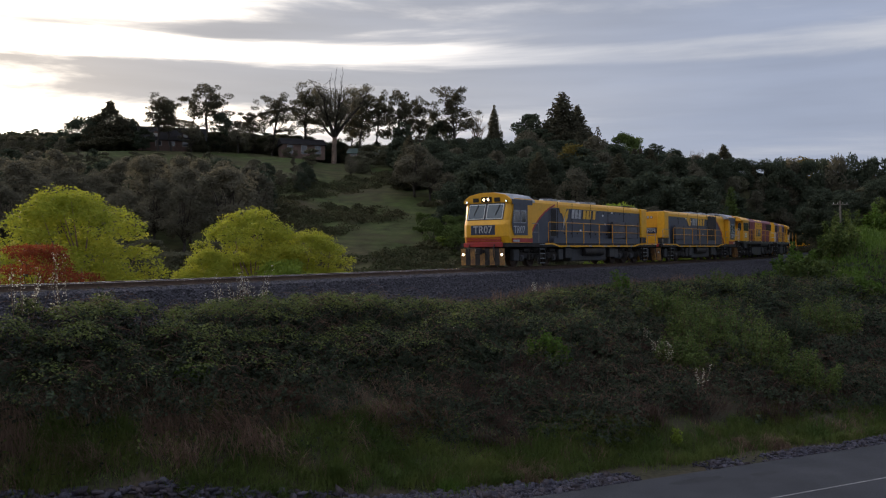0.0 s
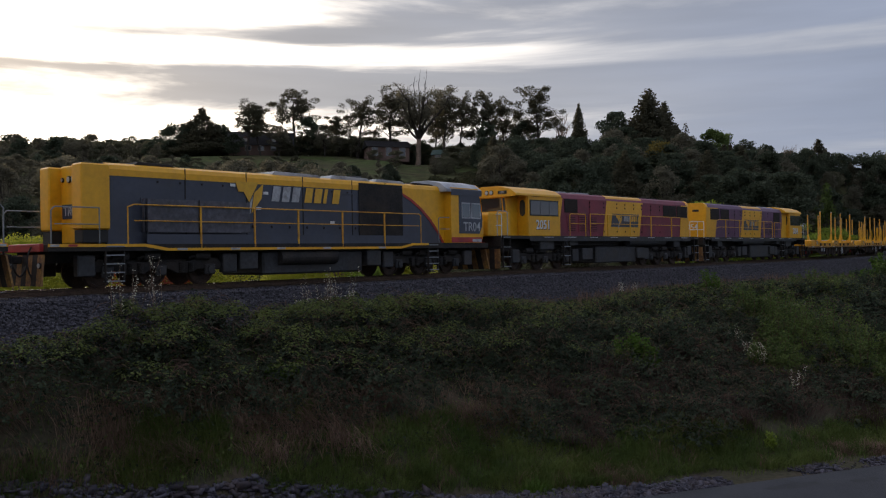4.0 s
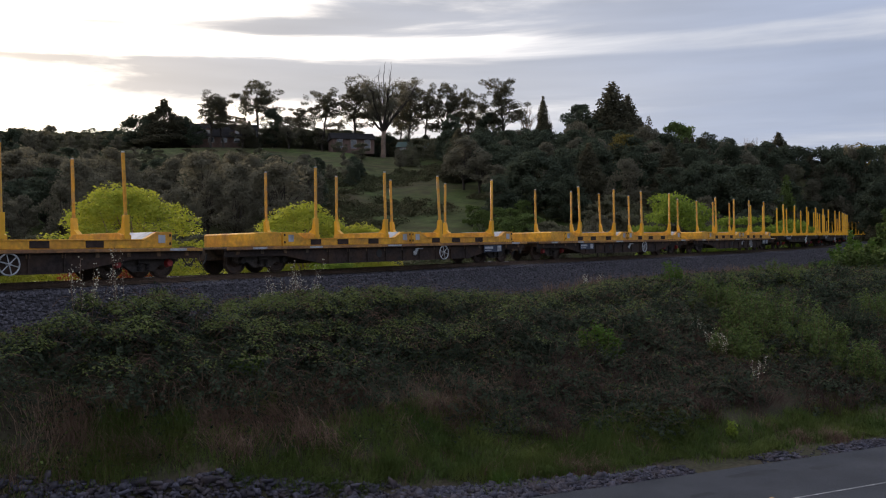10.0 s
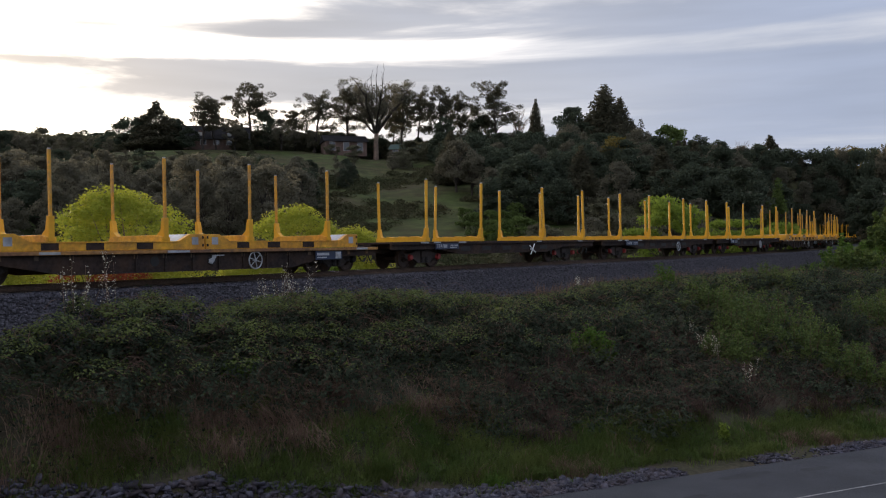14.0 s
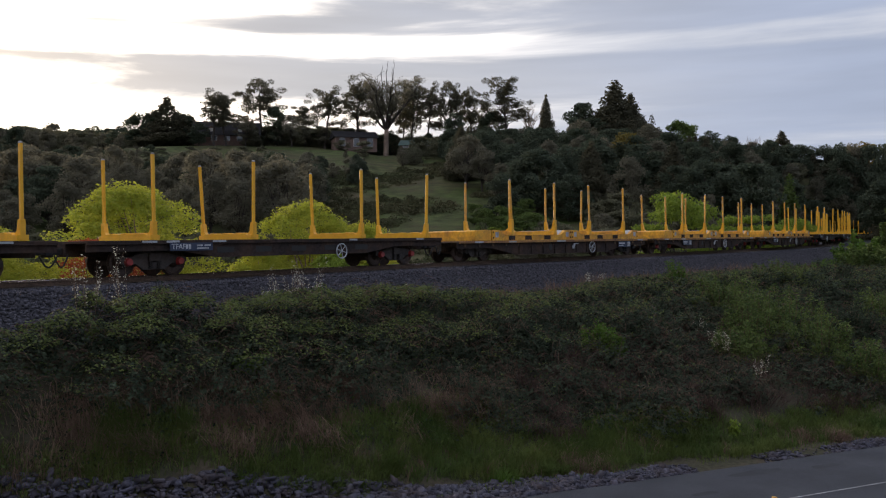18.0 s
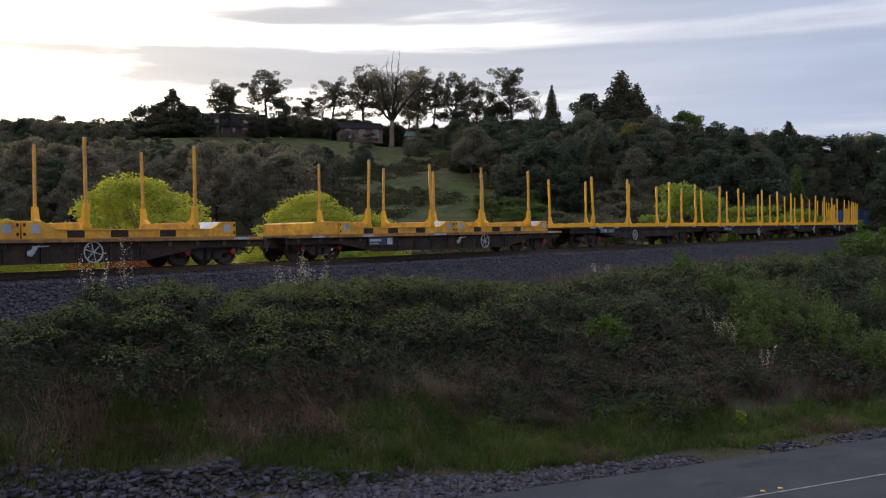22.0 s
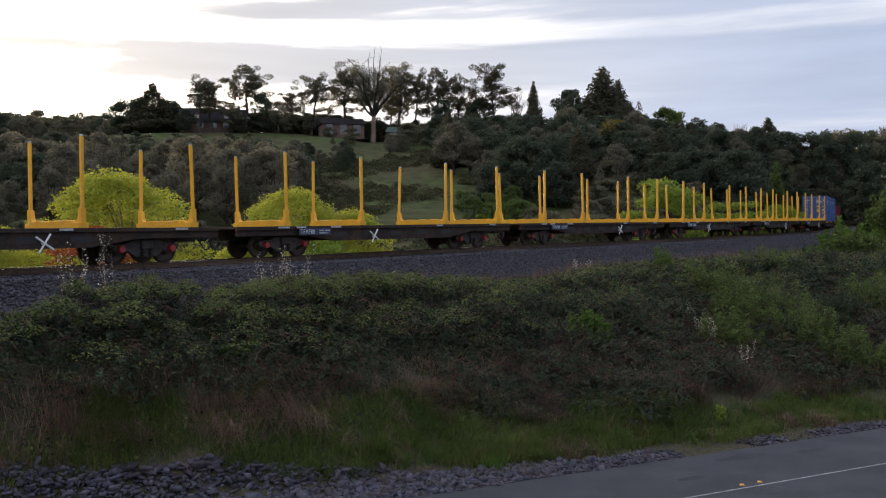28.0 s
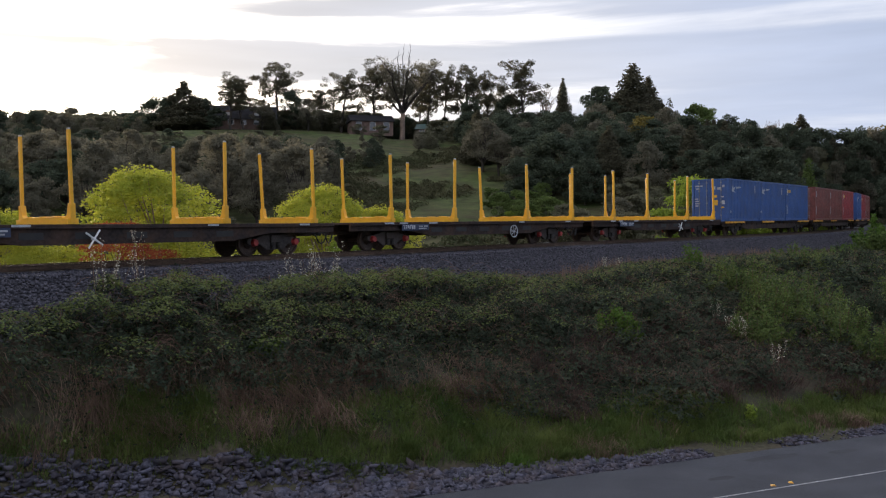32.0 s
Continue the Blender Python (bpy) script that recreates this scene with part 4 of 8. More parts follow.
def ladder(parent, x, z1, steps=5, w=0.55):
    bm = BM()
    for sx in (-1, 1):
        box(bm, x + sx * w / 2 - 0.02, x + sx * w / 2 + 0.02, 1.28, 1.36, 0.16, z1, 0.004)
    lad = part("ladder", bm, DARK, parent)
    for k in range(steps):
        z = 0.20 + k * (z1 - 0.25) / (steps - 1)
        bm = BM()
        box(bm, x - w / 2, x + w / 2, 1.20, 1.375, z - 0.018, z + 0.018)
        part("tread", bm, STEEL_RAIL, lad)


def handrail(parent, pts, posts, mat_, mid=True, z0=1.2, r=0.019):
    """A rail along the given x, z points at the platform's edge, with a middle rail and posts."""
    for y in (1.34, -1.34):
        bm = BM()
        for (xa, za), (xb, zb) in zip(pts, pts[1:]):
            rod(bm, (xa, y, za), (xb, y, zb), r, 6)
            if mid and abs(xb - xa) > 0.3:
                rod(bm, (xa, y, za - 0.45), (xb, y, zb - 0.45), r * 0.8, 6)
        rail = part("handrail", bm, mat_, parent)
        for x, zt in posts:
            bm = BM()
            box(bm, x - 0.03, x + 0.03, y - 0.02, y + 0.02, z0 - 0.15, zt, 0.004)
            part("post", bm, mat_, rail)


def plow(parent, x, c):
    """Striped pilot plate below the buffer beam."""
    for k in range(9):
        y0 = -1.32 + k * 0.28
        bm = BM()
        v = [bm.verts.new(p) for p in ((x, y0, 0.95), (x, y0 + 0.28, 0.95), (x + c * 0.12, y0 + 0.38, 0.13), (x + c * 0.12, y0 + 0.10, 0.13),
                                        (x - c * 0.05, y0, 0.95), (x - c * 0.05, y0 + 0.28, 0.95), (x + c * 0.07, y0 + 0.38, 0.13), (x + c * 0.07, y0 + 0.10, 0.13))]
        for f in ((0, 1, 2, 3), (7, 6, 5, 4), (0, 4, 5, 1), (1, 5, 6, 2), (2, 6, 7, 3), (3, 7, 4, 0)):
            bm.faces.new([v[i] for i in f])
        bmesh.ops.recalc_face_normals(bm, faces=bm.faces[:])
        part("pilot_stripe", bm, PILOT if k % 2 == 0 else DARK, parent)


def brand_mark(parent, x, y, z, k, letters=True):
    """Plain shapes of the operator's mark: a yellow wedge, a pale sliver and two words as slanted blocks."""
    def poly(pts, mat_, name):
        bm = BM()
        prism(bm, [(x - u * k, z + v * k) for u, v in pts], "y", y, y + 0.008)
        part(name, bm, mat_, parent)
    poly([(0.0, 0.38), (0.62, 0.38), (0.36, -0.06), (0.22, 0.16), (0.08, 0.16)], LETTER_YELLOW, "mark")
    poly([(0.50, 0.14), (0.76, 0.36), (0.70, 0.02), (0.42, -0.30)], LETTER_YELLOW, "mark")
    poly([(0.34, -0.14), (0.48, 0.10), (0.40, -0.28), (0.26, -0.52)], PALE, "mark")
    if letters:
        for i in range(7):
            u = 0.98 + i * 0.29 + (0.10 if i > 2 else 0)
            w = 0.22 if i not in (5,) else 0.10
            poly([(u, -0.02), (u + 0.07, 0.32), (u + 0.07 + w, 0.32), (u + w, -0.02)], PALE if i < 3 else LETTER_YELLOW, "mark_block")


def hood_profile(w, z0, z1, edge=0.22):
    return [(-w, z0), (-w, z1 - edge), (-w + edge * 0.35, z1 - edge * 0.3), (-w + edge, z1), (w - edge, z1), (w - edge * 0.35, z1 - edge * 0.3), (w, z1 - edge), (w, z0)]


def side_panel(parent, name, pts, y, mat_, thick=0.012, label="", both=True):
    for sy in ((1, -1) if both else (1,)):
        bm = BM()
        prism(bm, pts, "y", sy * y, sy * (y + thick))
        part(name, bm, mat_, parent, label)


def lamp_pair(parent, x, c, zs, ys, r, glass, name="headlamp"):
    for z in zs:
        for y in ys:
            bm = BM()
            rod(bm, (x - c * 0.03, y, z), (x + c * 0.02, y, z), r * 1.2, 14)
            bez = part(name, bm, DARK, parent)
            bm = BM()
            rod(bm, (x + c * 0.015, y, z), (x + c * 0.03, y, z), r, 14)
            part("lens", bm, glass, bez)


def tr_loco(label, number, cab_first):
    c = 1 if cab_first else -1
    w = thing("diesel_locomotive", label, "locomotive", "locomotives of the train")

    def X(pts):
        return [(c * a, b) for a, b in pts]

    # underframe, sills, tank
    bm = BM()
    box(bm, -9.4, 9.4, -1.36, 1.36, 1.02, 1.22, 0.01)
    box(bm, -9.3, 9.3, -0.55, 0.55, 0.72, 1.03)
    part("underframe", bm, DARK, w, "black locomotive underframe")
    side_panel(w, "sill_stripe", X([(4.7, 1.22), (5.6, 1.22), (5.6, 1.14), (4.75, 1.14), (4.1, 1.02), (-5.9, 1.02), (-6.6, 1.14), (-9.4, 1.14), (-9.4, 1.22), (-6.55, 1.22), (-5.85, 1.10), (4.05, 1.10)]), 1.36, YELLOW)
    side_panel(w, "skirt", X([(4.6, 1.24), (4.05, 1.105), (-5.85, 1.105), (-6.5, 1.24), (-6.5, 1.5), (4.6, 1.5)]), 1.32, GREY)
    for i, u in enumerate((3.2, 0.5, -1.5, -3.3, -5.2, -8.6, -9.1)):
        side_panel(w, "reflector", X([(u, 1.035), (u - 0.35, 1.035), (u - 0.35, 1.095), (u, 1.095)]) if i < 5 else X([(u, 1.15), (u - 0.25, 1.15), (u - 0.25, 1.21), (u, 1.21)]), 1.372, PALE if i != 5 else RED, 0.006)
    bm = BM()
    box(bm, -2.3, 2.2, -1.1, 1.1, 0.22, 0.98, 0.06)
    part("fuel_tank", bm, TANK, w, "grimy grey fuel tank")
    bm = BM()
    rod(bm, (c * -1.6, 1.12, 0.76), (c * 0.9, 1.12, 0.76), 0.24, 16)
    part("air_reservoir", bm, DARK, w)
    for u0, u1 in ((2.4, 3.1), (-2.5, -3.2)):
        bm = BM()
        box(bm, c * u0, c * u1, 0.8, 1.25, 0.42, 0.98, 0.03)
        part("battery_box", bm, TANK, w)
    for u in (-5.9, 5.9):
        loco_bogie(w, u)
    # cab
    bm = BM()
    prism(bm, X([(6.98, 1.22), (8.72, 1.22), (8.72, 3.42), (6.98, 3.42)]), "y", -1.38, 1.38, 0.0)
    prof = [(9.30, 1.22), (9.46, 1.55), (9.46, 2.12), (9.28, 2.34), (9.02, 3.22), (8.92, 3.42)]
    rings = [[bm.verts.new((c * (8.70 + (x - 8.70) * g), y, z)) for x, z in prof] for g, y in ((0.0, -1.38), (0.55, -1.30), (0.88, -1.14), (1.0, -0.96), (1.0, 0.96), (0.88, 1.14), (0.55, 1.30), (0.0, 1.38))]
    shell = [bm.faces.new((a[i], a[i + 1], b[i + 1], b[i])) for a, b in zip(rings, rings[1:]) for i in range(len(prof) - 1)]
    shell += [bm.faces.new([r[0] for r in rings]), bm.faces.new([r[-1] for r in rings][::-1])]
    bmesh.ops.recalc_face_normals(bm, faces=bm.faces[:])
    part("cab", bm, YELLOW, w, "yellow driver's cab")
    bm = BM()
    prism(bm, [(-1.40, 3.24), (-1.40, 3.36), (-1.05, 3.60), (-0.4, 3.73), (0.4, 3.73), (1.05, 3.60), (1.40, 3.36), (1.40, 3.24)], "x", c * 6.7, c * 8.94, 0.02)
    part("cab_roof", bm, ROOF_GREY, w, "pale grey cab roof")
    bm = BM()
    prism(bm, [(-1.36, 3.2), (-1.36, 3.36), (-1.03, 3.60), (-0.4, 3.72), (0.4, 3.72), (1.03, 3.60), (1.36, 3.36), (1.36, 3.2)], "x", c * 8.90, c * 9.06, 0.02)
    part("brow", bm, YELLOW, w, "yellow brow over the windscreen")
    side_panel(w, "roof_edge", X([(8.94, 3.12), (8.94, 3.36), (6.98, 3.36), (6.98, 3.12)]), 1.385, GREY, 0.02)
    side_panel(w, "cab_side_panel", X([(8.98, 2.2), (8.80, 3.12), (7.46, 3.12), (7.46, 1.60), (8.78, 1.60), (8.95, 1.9)]), 1.382, GREY)
    side_panel(w, "cab_sill", X([(8.95, 1.24), (8.95, 1.45), (6.98, 1.45), (6.98, 1.24)]), 1.382, RED)
    for u0, u1 in ((8.86, 8.24), (8.18, 7.62)):
        side_panel(w, "window_frame", X([(u0, 2.20), (u0 - 0.02, 2.84), (u1, 2.84), (u1, 2.20)]), 1.394, ROOF_GREY)
        side_panel(w, "side_window", X([(u0 - 0.05, 2.25), (u0 - 0.06, 2.79), (u1 + 0.05, 2.79), (u1 + 0.05, 2.25)]), 1.402, DARK_GLASS if c > 0 else GLASS, 0.008)
    lettering(w, number, 0.50, on_side(c * 8.28, 1.395, 1.86), PALE, "cab_number", "pale fleet number on the cab side")
    side_panel(w, "reflector", X([(8.9, 1.27), (8.3, 1.27), (8.3, 1.38), (8.9, 1.38)]), 1.396, PALE, 0.006)
    # windscreen
    def slope(z, off):
        t = (z - 2.34) / (3.22 - 2.34)
        return 9.28 + (9.02 - 9.28) * t + off
    for name, mat_, y0, y1, z0, z1, off in (("windscreen_surround", SURROUND, -1.04, 1.04, 2.36, 3.20, 0.012), ("windscreen_frame", WHITE, -1.0, -0.06, 2.40, 3.14, 0.024), ("windscreen_frame", WHITE, 0.06, 1.0, 2.40, 3.14, 0.024),
                                            ("windscreen", GLASS, -0.96, -0.10, 2.44, 3.10, 0.034), ("windscreen", GLASS, 0.10, 0.96, 2.44, 3.10, 0.034)):
        bm = BM()
        prism(bm, X([(slope(z0, off), z0), (slope(z1, off), z1), (slope(z1, off - 0.03), z1), (slope(z0, off - 0.03), z0)]), "y", y0, y1)
        part(name, bm, mat_, w)
    for y in (-0.45, 0.8):
        bm = BM()
        rod(bm, (c * slope(3.12, 0.06), y, 3.12), (c * slope(2.6, 0.06), y - 0.2, 2.6), 0.014, 6)
        part("wiper", bm, BLACK, w)
    bm = BM()
    box(bm, c * 9.44, c * 9.475, -0.70, 0.70, 1.62, 2.10, 0.01)
    board = part("number_board", bm, NAVY, w)
    lettering(board, number, 0.50, Matrix.Translation((c * 9.48, 0, 1.86)) @ (FRONT if c > 0 else Matrix.Rotation(math.pi, 4, "Z") @ FRONT), PALE, "number", "pale fleet number")
    bm = BM()
    for k in range(4):
        box(bm, c * 9.32, c * 9.43, -1.0, 1.0, 1.24 + k * 0.07, 1.285 + k * 0.07, 0.006)
    part("front_grille", bm, RED, w, "red slatted front grille")
    on = LAMP_ON if c > 0 else LAMP_OFF
    bm = BM()
    box(bm, c * 9.09, c * 9.12, -0.30, 0.30, 3.24, 3.50, 0.01)
    part("lamp_box", bm, DARK, w)
    lamp_pair(w, c * 9.13, c, (3.37,), (-0.12, 0.12), 0.065, on)
    for y in (-0.62, 0.62):
        bm = BM()
        box(bm, c * 9.09, c * 9.115, y - 0.17, y + 0.17, 3.26, 3.46, 0.01)
        part("number_box", bm, DARK, w)
    lamp_pair(w, c * 9.10, c, (3.27,), (-1.15, 1.15), 0.045, LAMP_WHITE if c > 0 else LAMP_OFF, "marker_lamp")
    # ends
    for end in (1, -1):
        bm = BM()
        box(bm, c * end * 9.38, c * end * 9.50, -1.12, 1.12, 1.02, 1.24, 0.02)
        part("buffer_beam", bm, RED, w, "red buffer beam")
        plow(w, c * end * 9.45, c * end)
        coupler(w, c * end * 9.45, c * end, 0.82)
        lamp_pair(w, c * end * 9.52, c * end, (0.66,), (-1.12, 1.12), 0.065, LAMP_ON if (end == 1 and c > 0) else LAMP_OFF, "ditch_lamp")
        bm = BM()
        for y in (-0.75, 0.7):
            for k in range(5):
                a, b = k / 5 * math.pi, (k + 1) / 5 * math.pi
                rod(bm, (c * end * (9.52 + 0.12 * math.sin(a)), y, 1.15 - 0.16 * k), (c * end * (9.52 + 0.12 * math.sin(b)), y, 1.15 - 0.16 * (k + 1)), 0.025, 6)
        part("air_hose", bm, BLACK, w)
    # long hood
    bm = BM()
    prism(bm, hood_profile(1.02, 1.22, 3.48), "x", c * 6.98, c * -7.55, 0.0)
    part("hood", bm, GREY, w, "slate-grey engine hood")
    side_panel(w, "hood_band", X([(4.6, 3.12), (4.6, 3.30), (-7.5, 3.30), (-7.5, 3.12)]), 1.022, YELLOW, 0.012, "yellow band along the hood")
    bm = BM()
    for sy in (-1, 1):
        prism(bm, [(sy * 1.03, 3.28), (sy * 0.97, 3.42), (sy * 0.82, 3.492), (sy * 0.80, 3.47), (sy * 0.94, 3.40), (sy * 1.0, 3.28)], "x", c * 6.9, c * -7.52)
    part("roof_shoulder", bm, YELLOW, w)
    side_panel(w, "hood_side", X([(6.97, 1.24), (6.97, 3.30), (3.9, 3.30), (4.4, 3.16), (5.0, 2.92), (5.6, 2.58), (6.15, 2.15), (6.6, 1.68), (6.93, 1.24)]), 1.022, YELLOW, 0.013, "yellow quarter behind the cab")
    side_panel(w, "red_curve", X([(3.9, 3.30), (4.4, 3.16), (5.0, 2.92), (5.6, 2.58), (6.15, 2.15), (6.6, 1.68), (6.93, 1.24), (6.80, 1.24), (6.50, 1.64), (6.06, 2.08), (5.53, 2.50), (4.95, 2.84), (4.36, 3.08), (3.9, 3.22)]), 1.024, RED, 0.016, "red sweep along the paint edge")
    for u0, u1, z0, z1 in ((4.55, 3.75, 1.5, 3.05), (3.3, 0.4, 2.95, 3.0), (-2.9, -4.7, 1.62, 2.55), (-4.75, -6.5, 1.62, 2.55)):
        side_panel(w, "hood_door", X([(u0, z0), (u0, z1), (u1, z1), (u1, z0)]), 1.024, GREY, 0.02)
    for u in (-2.85, -6.55):
        side_panel(w, "equipment_box", X([(u, 1.55), (u, 2.5), (u - (1.85 if u > -3 else 0.01), 2.5), (u - (1.85 if u > -3 else 0.01), 1.55)]), 1.2, BOX_GREY, 0.1)
    side_panel(w, "equipment_box", X([(-4.75, 1.55), (-4.75, 2.5), (-6.45, 2.5), (-6.45, 1.55)]), 1.2, BOX_GREY, 0.1)
    side_panel(w, "radiator_grille", X([(4.4, 1.6), (4.4, 3.05), (3.8, 3.05), (3.8, 1.6)]) if c > 0 else X([(4.5, 1.35), (4.5, 3.38), (2.2, 3.38), (2.2, 1.35)]), 1.046, DARK, 0.012, "dark radiator opening")
    for u in (-0.4, -2.75, 3.6, 1.9, -5.0):
        side_panel(w, "panel_joint", X([(u, 1.3), (u, 3.45), (u - 0.03, 3.45), (u - 0.03, 1.3)]), 1.023, DARK, 0.013)
    for k in range(26):
        u = 3.2 - k * 0.38
        side_panel(w, "latch", X([(u, 1.72), (u, 1.80), (u - 0.06, 1.80), (u - 0.06, 1.72)]) if k % 2 else X([(u, 2.98), (u, 3.04), (u - 0.05, 3.04), (u - 0.05, 2.98)]), 1.025, DARK, 0.02, both=False)
    for u, z in ((-1.9, 2.8), (-3.2, 3.0), (-2.2, 2.3), (1.0, 1.9), (4.1, 2.9)):
        side_panel(w, "notice_plate", X([(u, z), (u, z + 0.09), (u - 0.2, z + 0.09), (u - 0.2, z)]), 1.044, WHITE, 0.006, both=False)
    bx = 3.45 if c > 0 else 3.2
    brand_mark(w, bx, 1.046, 2.62, 1.45)
    # rear hood end: two yellow lockers with the recessed end wall between
    bm = BM()
    box(bm, c * -7.55, c * -8.0, -0.62, 0.62, 1.24, 3.44, 0.03)
    part("hood_end", bm, YELLOW, w, "yellow hood end wall")
    for sy in (-1, 1):
        bm = BM()
        box(bm, c * -7.5, c * -8.35, sy * 0.62, sy * 1.15, 1.62, 3.42, 0.04)
        part("end_locker", bm, YELLOW, w, "tall yellow end locker")
        bm = BM()
        box(bm, c * -7.55, c * -8.3, sy * 0.66, sy * 1.1, 1.26, 1.61, 0.01)
        part("locker_base", bm, BLACK, w)
    bm = BM()
    box(bm, c * -8.0, c * -8.03, -0.5, 0.5, 1.95, 2.35, 0.006)
    board = part("number_board", bm, NAVY, w)
    lettering(board, number, 0.36, Matrix.Translation((c * -8.04, 0, 2.15)) @ (Matrix.Rotation(math.pi, 4, "Z") @ FRONT if c > 0 else FRONT), PALE, "number", "pale fleet number")
    lamp_pair(w, c * -8.02, -c, (3.05,), (-0.12, 0.12), 0.08, LAMP_OFF)
    lamp_pair(w, c * -8.02, -c, (3.05,), (-0.48,), 0.055, LAMP_OFF, "marker_lamp")
    # roof gear
    for u0, u1, z1, mat_ in ((6.6, 5.2, 3.53, DARK), (4.9, 3.2, 3.56, ROOF_GREY), (3.0, 1.0, 3.58, ROOF_GREY), (0.6, -1.6, 3.57, ROOF_GREY), (-5.2, -6.6, 3.55, DARK)):
        bm = BM()
        prism(bm, X([(u0, 3.46), (u0 - 0.15, z1), (u1 + 0.15, z1 + 0.03), (u1, 3.46)]), "y", -0.85, 0.85, 0.02)
        part("roof_hatch", bm, mat_, w)
    bm = BM()
    box(bm, c * 3.2, c * 2.7, -0.3, 0.3, 3.5, 3.72, 0.06)
    part("exhaust", bm, BLACK, w)
    # steps and rails
    for u in (5.9, -7.5):
        ladder(w, c * u, 1.2)
    handrail(w, X([(5.2, 1.2), (5.2, 2.25), (5.1, 2.32), (-6.9, 2.32), (-7.1, 2.25), (-7.1, 1.2)]), [(c * u, 2.32) for u in (3.2, 1.1, -0.9, -2.7, -4.7)], WORN_YELLOW)
    handrail(w, X([(6.25, 1.2), (6.25, 2.18), (6.35, 2.22), (6.9, 2.22)]), [], STEEL_RAIL)
    handrail(w, X([(-7.95, 1.2), (-7.95, 2.2), (-9.2, 2.2), (-9.3, 2.1), (-9.3, 1.2)]), [], STEEL_RAIL)
    return w


def export_loco(label, number, paint, cab_first):
    """Older locomotive: low nose, arched cab, hood in two colours with slanted edges."""
    c = 1 if cab_first else -1
    w = thing("diesel_locomotive", label, "locomotive", "locomotives of the train")

    def X(pts):
        return [(c * a, b) for a, b in pts]

    bm = BM()
    box(bm, -9.25, 9.25, -1.36, 1.36, 1.38, 1.52, 0.01)
    box(bm, -9.2, 9.2, -0.6, 0.6, 0.85, 1.39)
    part("underframe", bm, DARK, w, "black locomotive underframe")
    side_panel(w, "sill", X([(7.3, 1.28), (7.3, 1.5), (-8.2, 1.5), (-8.2, 1.28)]), 1.35, TANK, 0.016)
    for k in range(8):
        u = 6.2 - k * 1.9
        side_panel(w, "edge_marking", X([(u, 1.44), (u, 1.48), (u - 0.7, 1.48), (u - 0.7, 1.44)]), 1.367, PALE, 0.005)
    bm = BM()
    t0, t1 = (-2.37, 1.53) if c > 0 else (-1.40, 2.40)
    box(bm, c * t0, c * t1, -1.15, 1.15, 0.22, 1.02, 0.05)
    part("fuel_tank", bm, TANK, w, "grimy grey fuel tank")
    bm = BM()
    t0, t1 = (-5.4, -1.5) if c > 0 else (-3.06, 0.80)
    rod(bm, (c * t0, 1.12, 1.24), (c * t1, 1.12, 1.24), 0.19, 16)
    part("air_reservoir", bm, TANK, w)
    for u0, u1, z0, z1 in ((2.0, 2.9, 0.4, 0.95), (-2.3, -3.1, 0.4, 0.95), (5.3, 6.4, 0.9, 1.4), (-6.4, -7.1, 0.95, 1.4), (3.3, 4.3, 1.08, 1.36), (-8.0, -8.5, 0.5, 1.0)):
        bm = BM()
        box(bm, c * u0, c * u1, 0.85, 1.27, z0, z1, 0.03)
        part("equipment_box", bm, TANK, w)
    bm = BM()
    for z in (1.12, 1.2, 1.28):
        rod(bm, (c * 7.0, 1.2, z), (c * -0.5, 1.2, z), 0.022, 6)
    part("pipework", bm, DARK, w)
    for u in (-5.75, 5.75):
        loco_bogie(w, u)
    # nose and cab: one cab corner is cut back for the door, at the front on one side and at the rear on the other
    bm = BM()
    prism(bm, X([(8.2, 1.5), (9.80, 1.5), (9.80, 2.38), (9.70, 2.50), (8.2, 2.54)]), "y", -1.0, 1.0, 0.06)
    nose = part("nose", bm, YELLOW, w, "low yellow nose")
    bm = BM()
    if c > 0:
        rod(bm, (9.80, 0.30, 2.0), (9.815, 0.30, 2.0), 0.22, 20)
        part("emblem", bm, BLACK, nose, "round black emblem")
    else:
        for z in (1.75, 2.3):
            box(bm, c * 8.5, c * 8.9, 1.0, 1.012, z - 0.12, z + 0.12, 0.004)
        part("nose_hatch", bm, YELLOW, nose)
    bm = BM()
    n0, n1 = (-1.37, 0.78) if c > 0 else (-0.78, 1.37)
    prism(bm, X([(5.85, 1.5), (8.18, 1.5), (8.18, 2.5), (8.28, 3.32), (5.85, 3.32)]), "y", n0, n1, 0.05)
    part("cab", bm, YELLOW, w, "yellow driver's cab")
    bm = BM()
    n0, n1 = (0.76, 1.37) if c > 0 else (-1.37, -0.76)
    prism(bm, X([(4.9, 1.5), (7.40, 1.5), (7.40, 3.32), (4.9, 3.32)]), "y", n0, n1, 0.04)
    part("cab_side", bm, YELLOW, w, "yellow side of the cab")
    bm = BM()
    prism(bm, [(-1.42, 3.25), (-1.40, 3.36), (-1.1, 3.55), (-0.5, 3.70), (0.5, 3.70), (1.1, 3.55), (1.40, 3.36), (1.42, 3.25)], "x", c * 4.85, c * 8.36, 0.03)
    part("cab_roof", bm, YELLOW, w, "arched yellow cab roof")
    side = 0.0 if c > 0 else 0.88           # the side window and number stand further forward where the door is at the rear
    side_panel(w, "window_frame", X([(7.30 + side, 2.40), (7.30 + side, 3.10), (5.08 + side, 3.10), (5.08 + side, 2.40)]), 1.372, BLACK, both=False)
    for u0, u1 in ((7.24, 6.55), (6.51, 5.85), (5.81, 5.14)):
        side_panel(w, "side_window", X([(u0 + side, 2.45), (u0 + side, 3.05), (u1 + side, 3.05), (u1 + side, 2.45)]), 1.386, DARK_GLASS, 0.006, both=False)
    nu = c * (6.26 if c > 0 else 7.08)
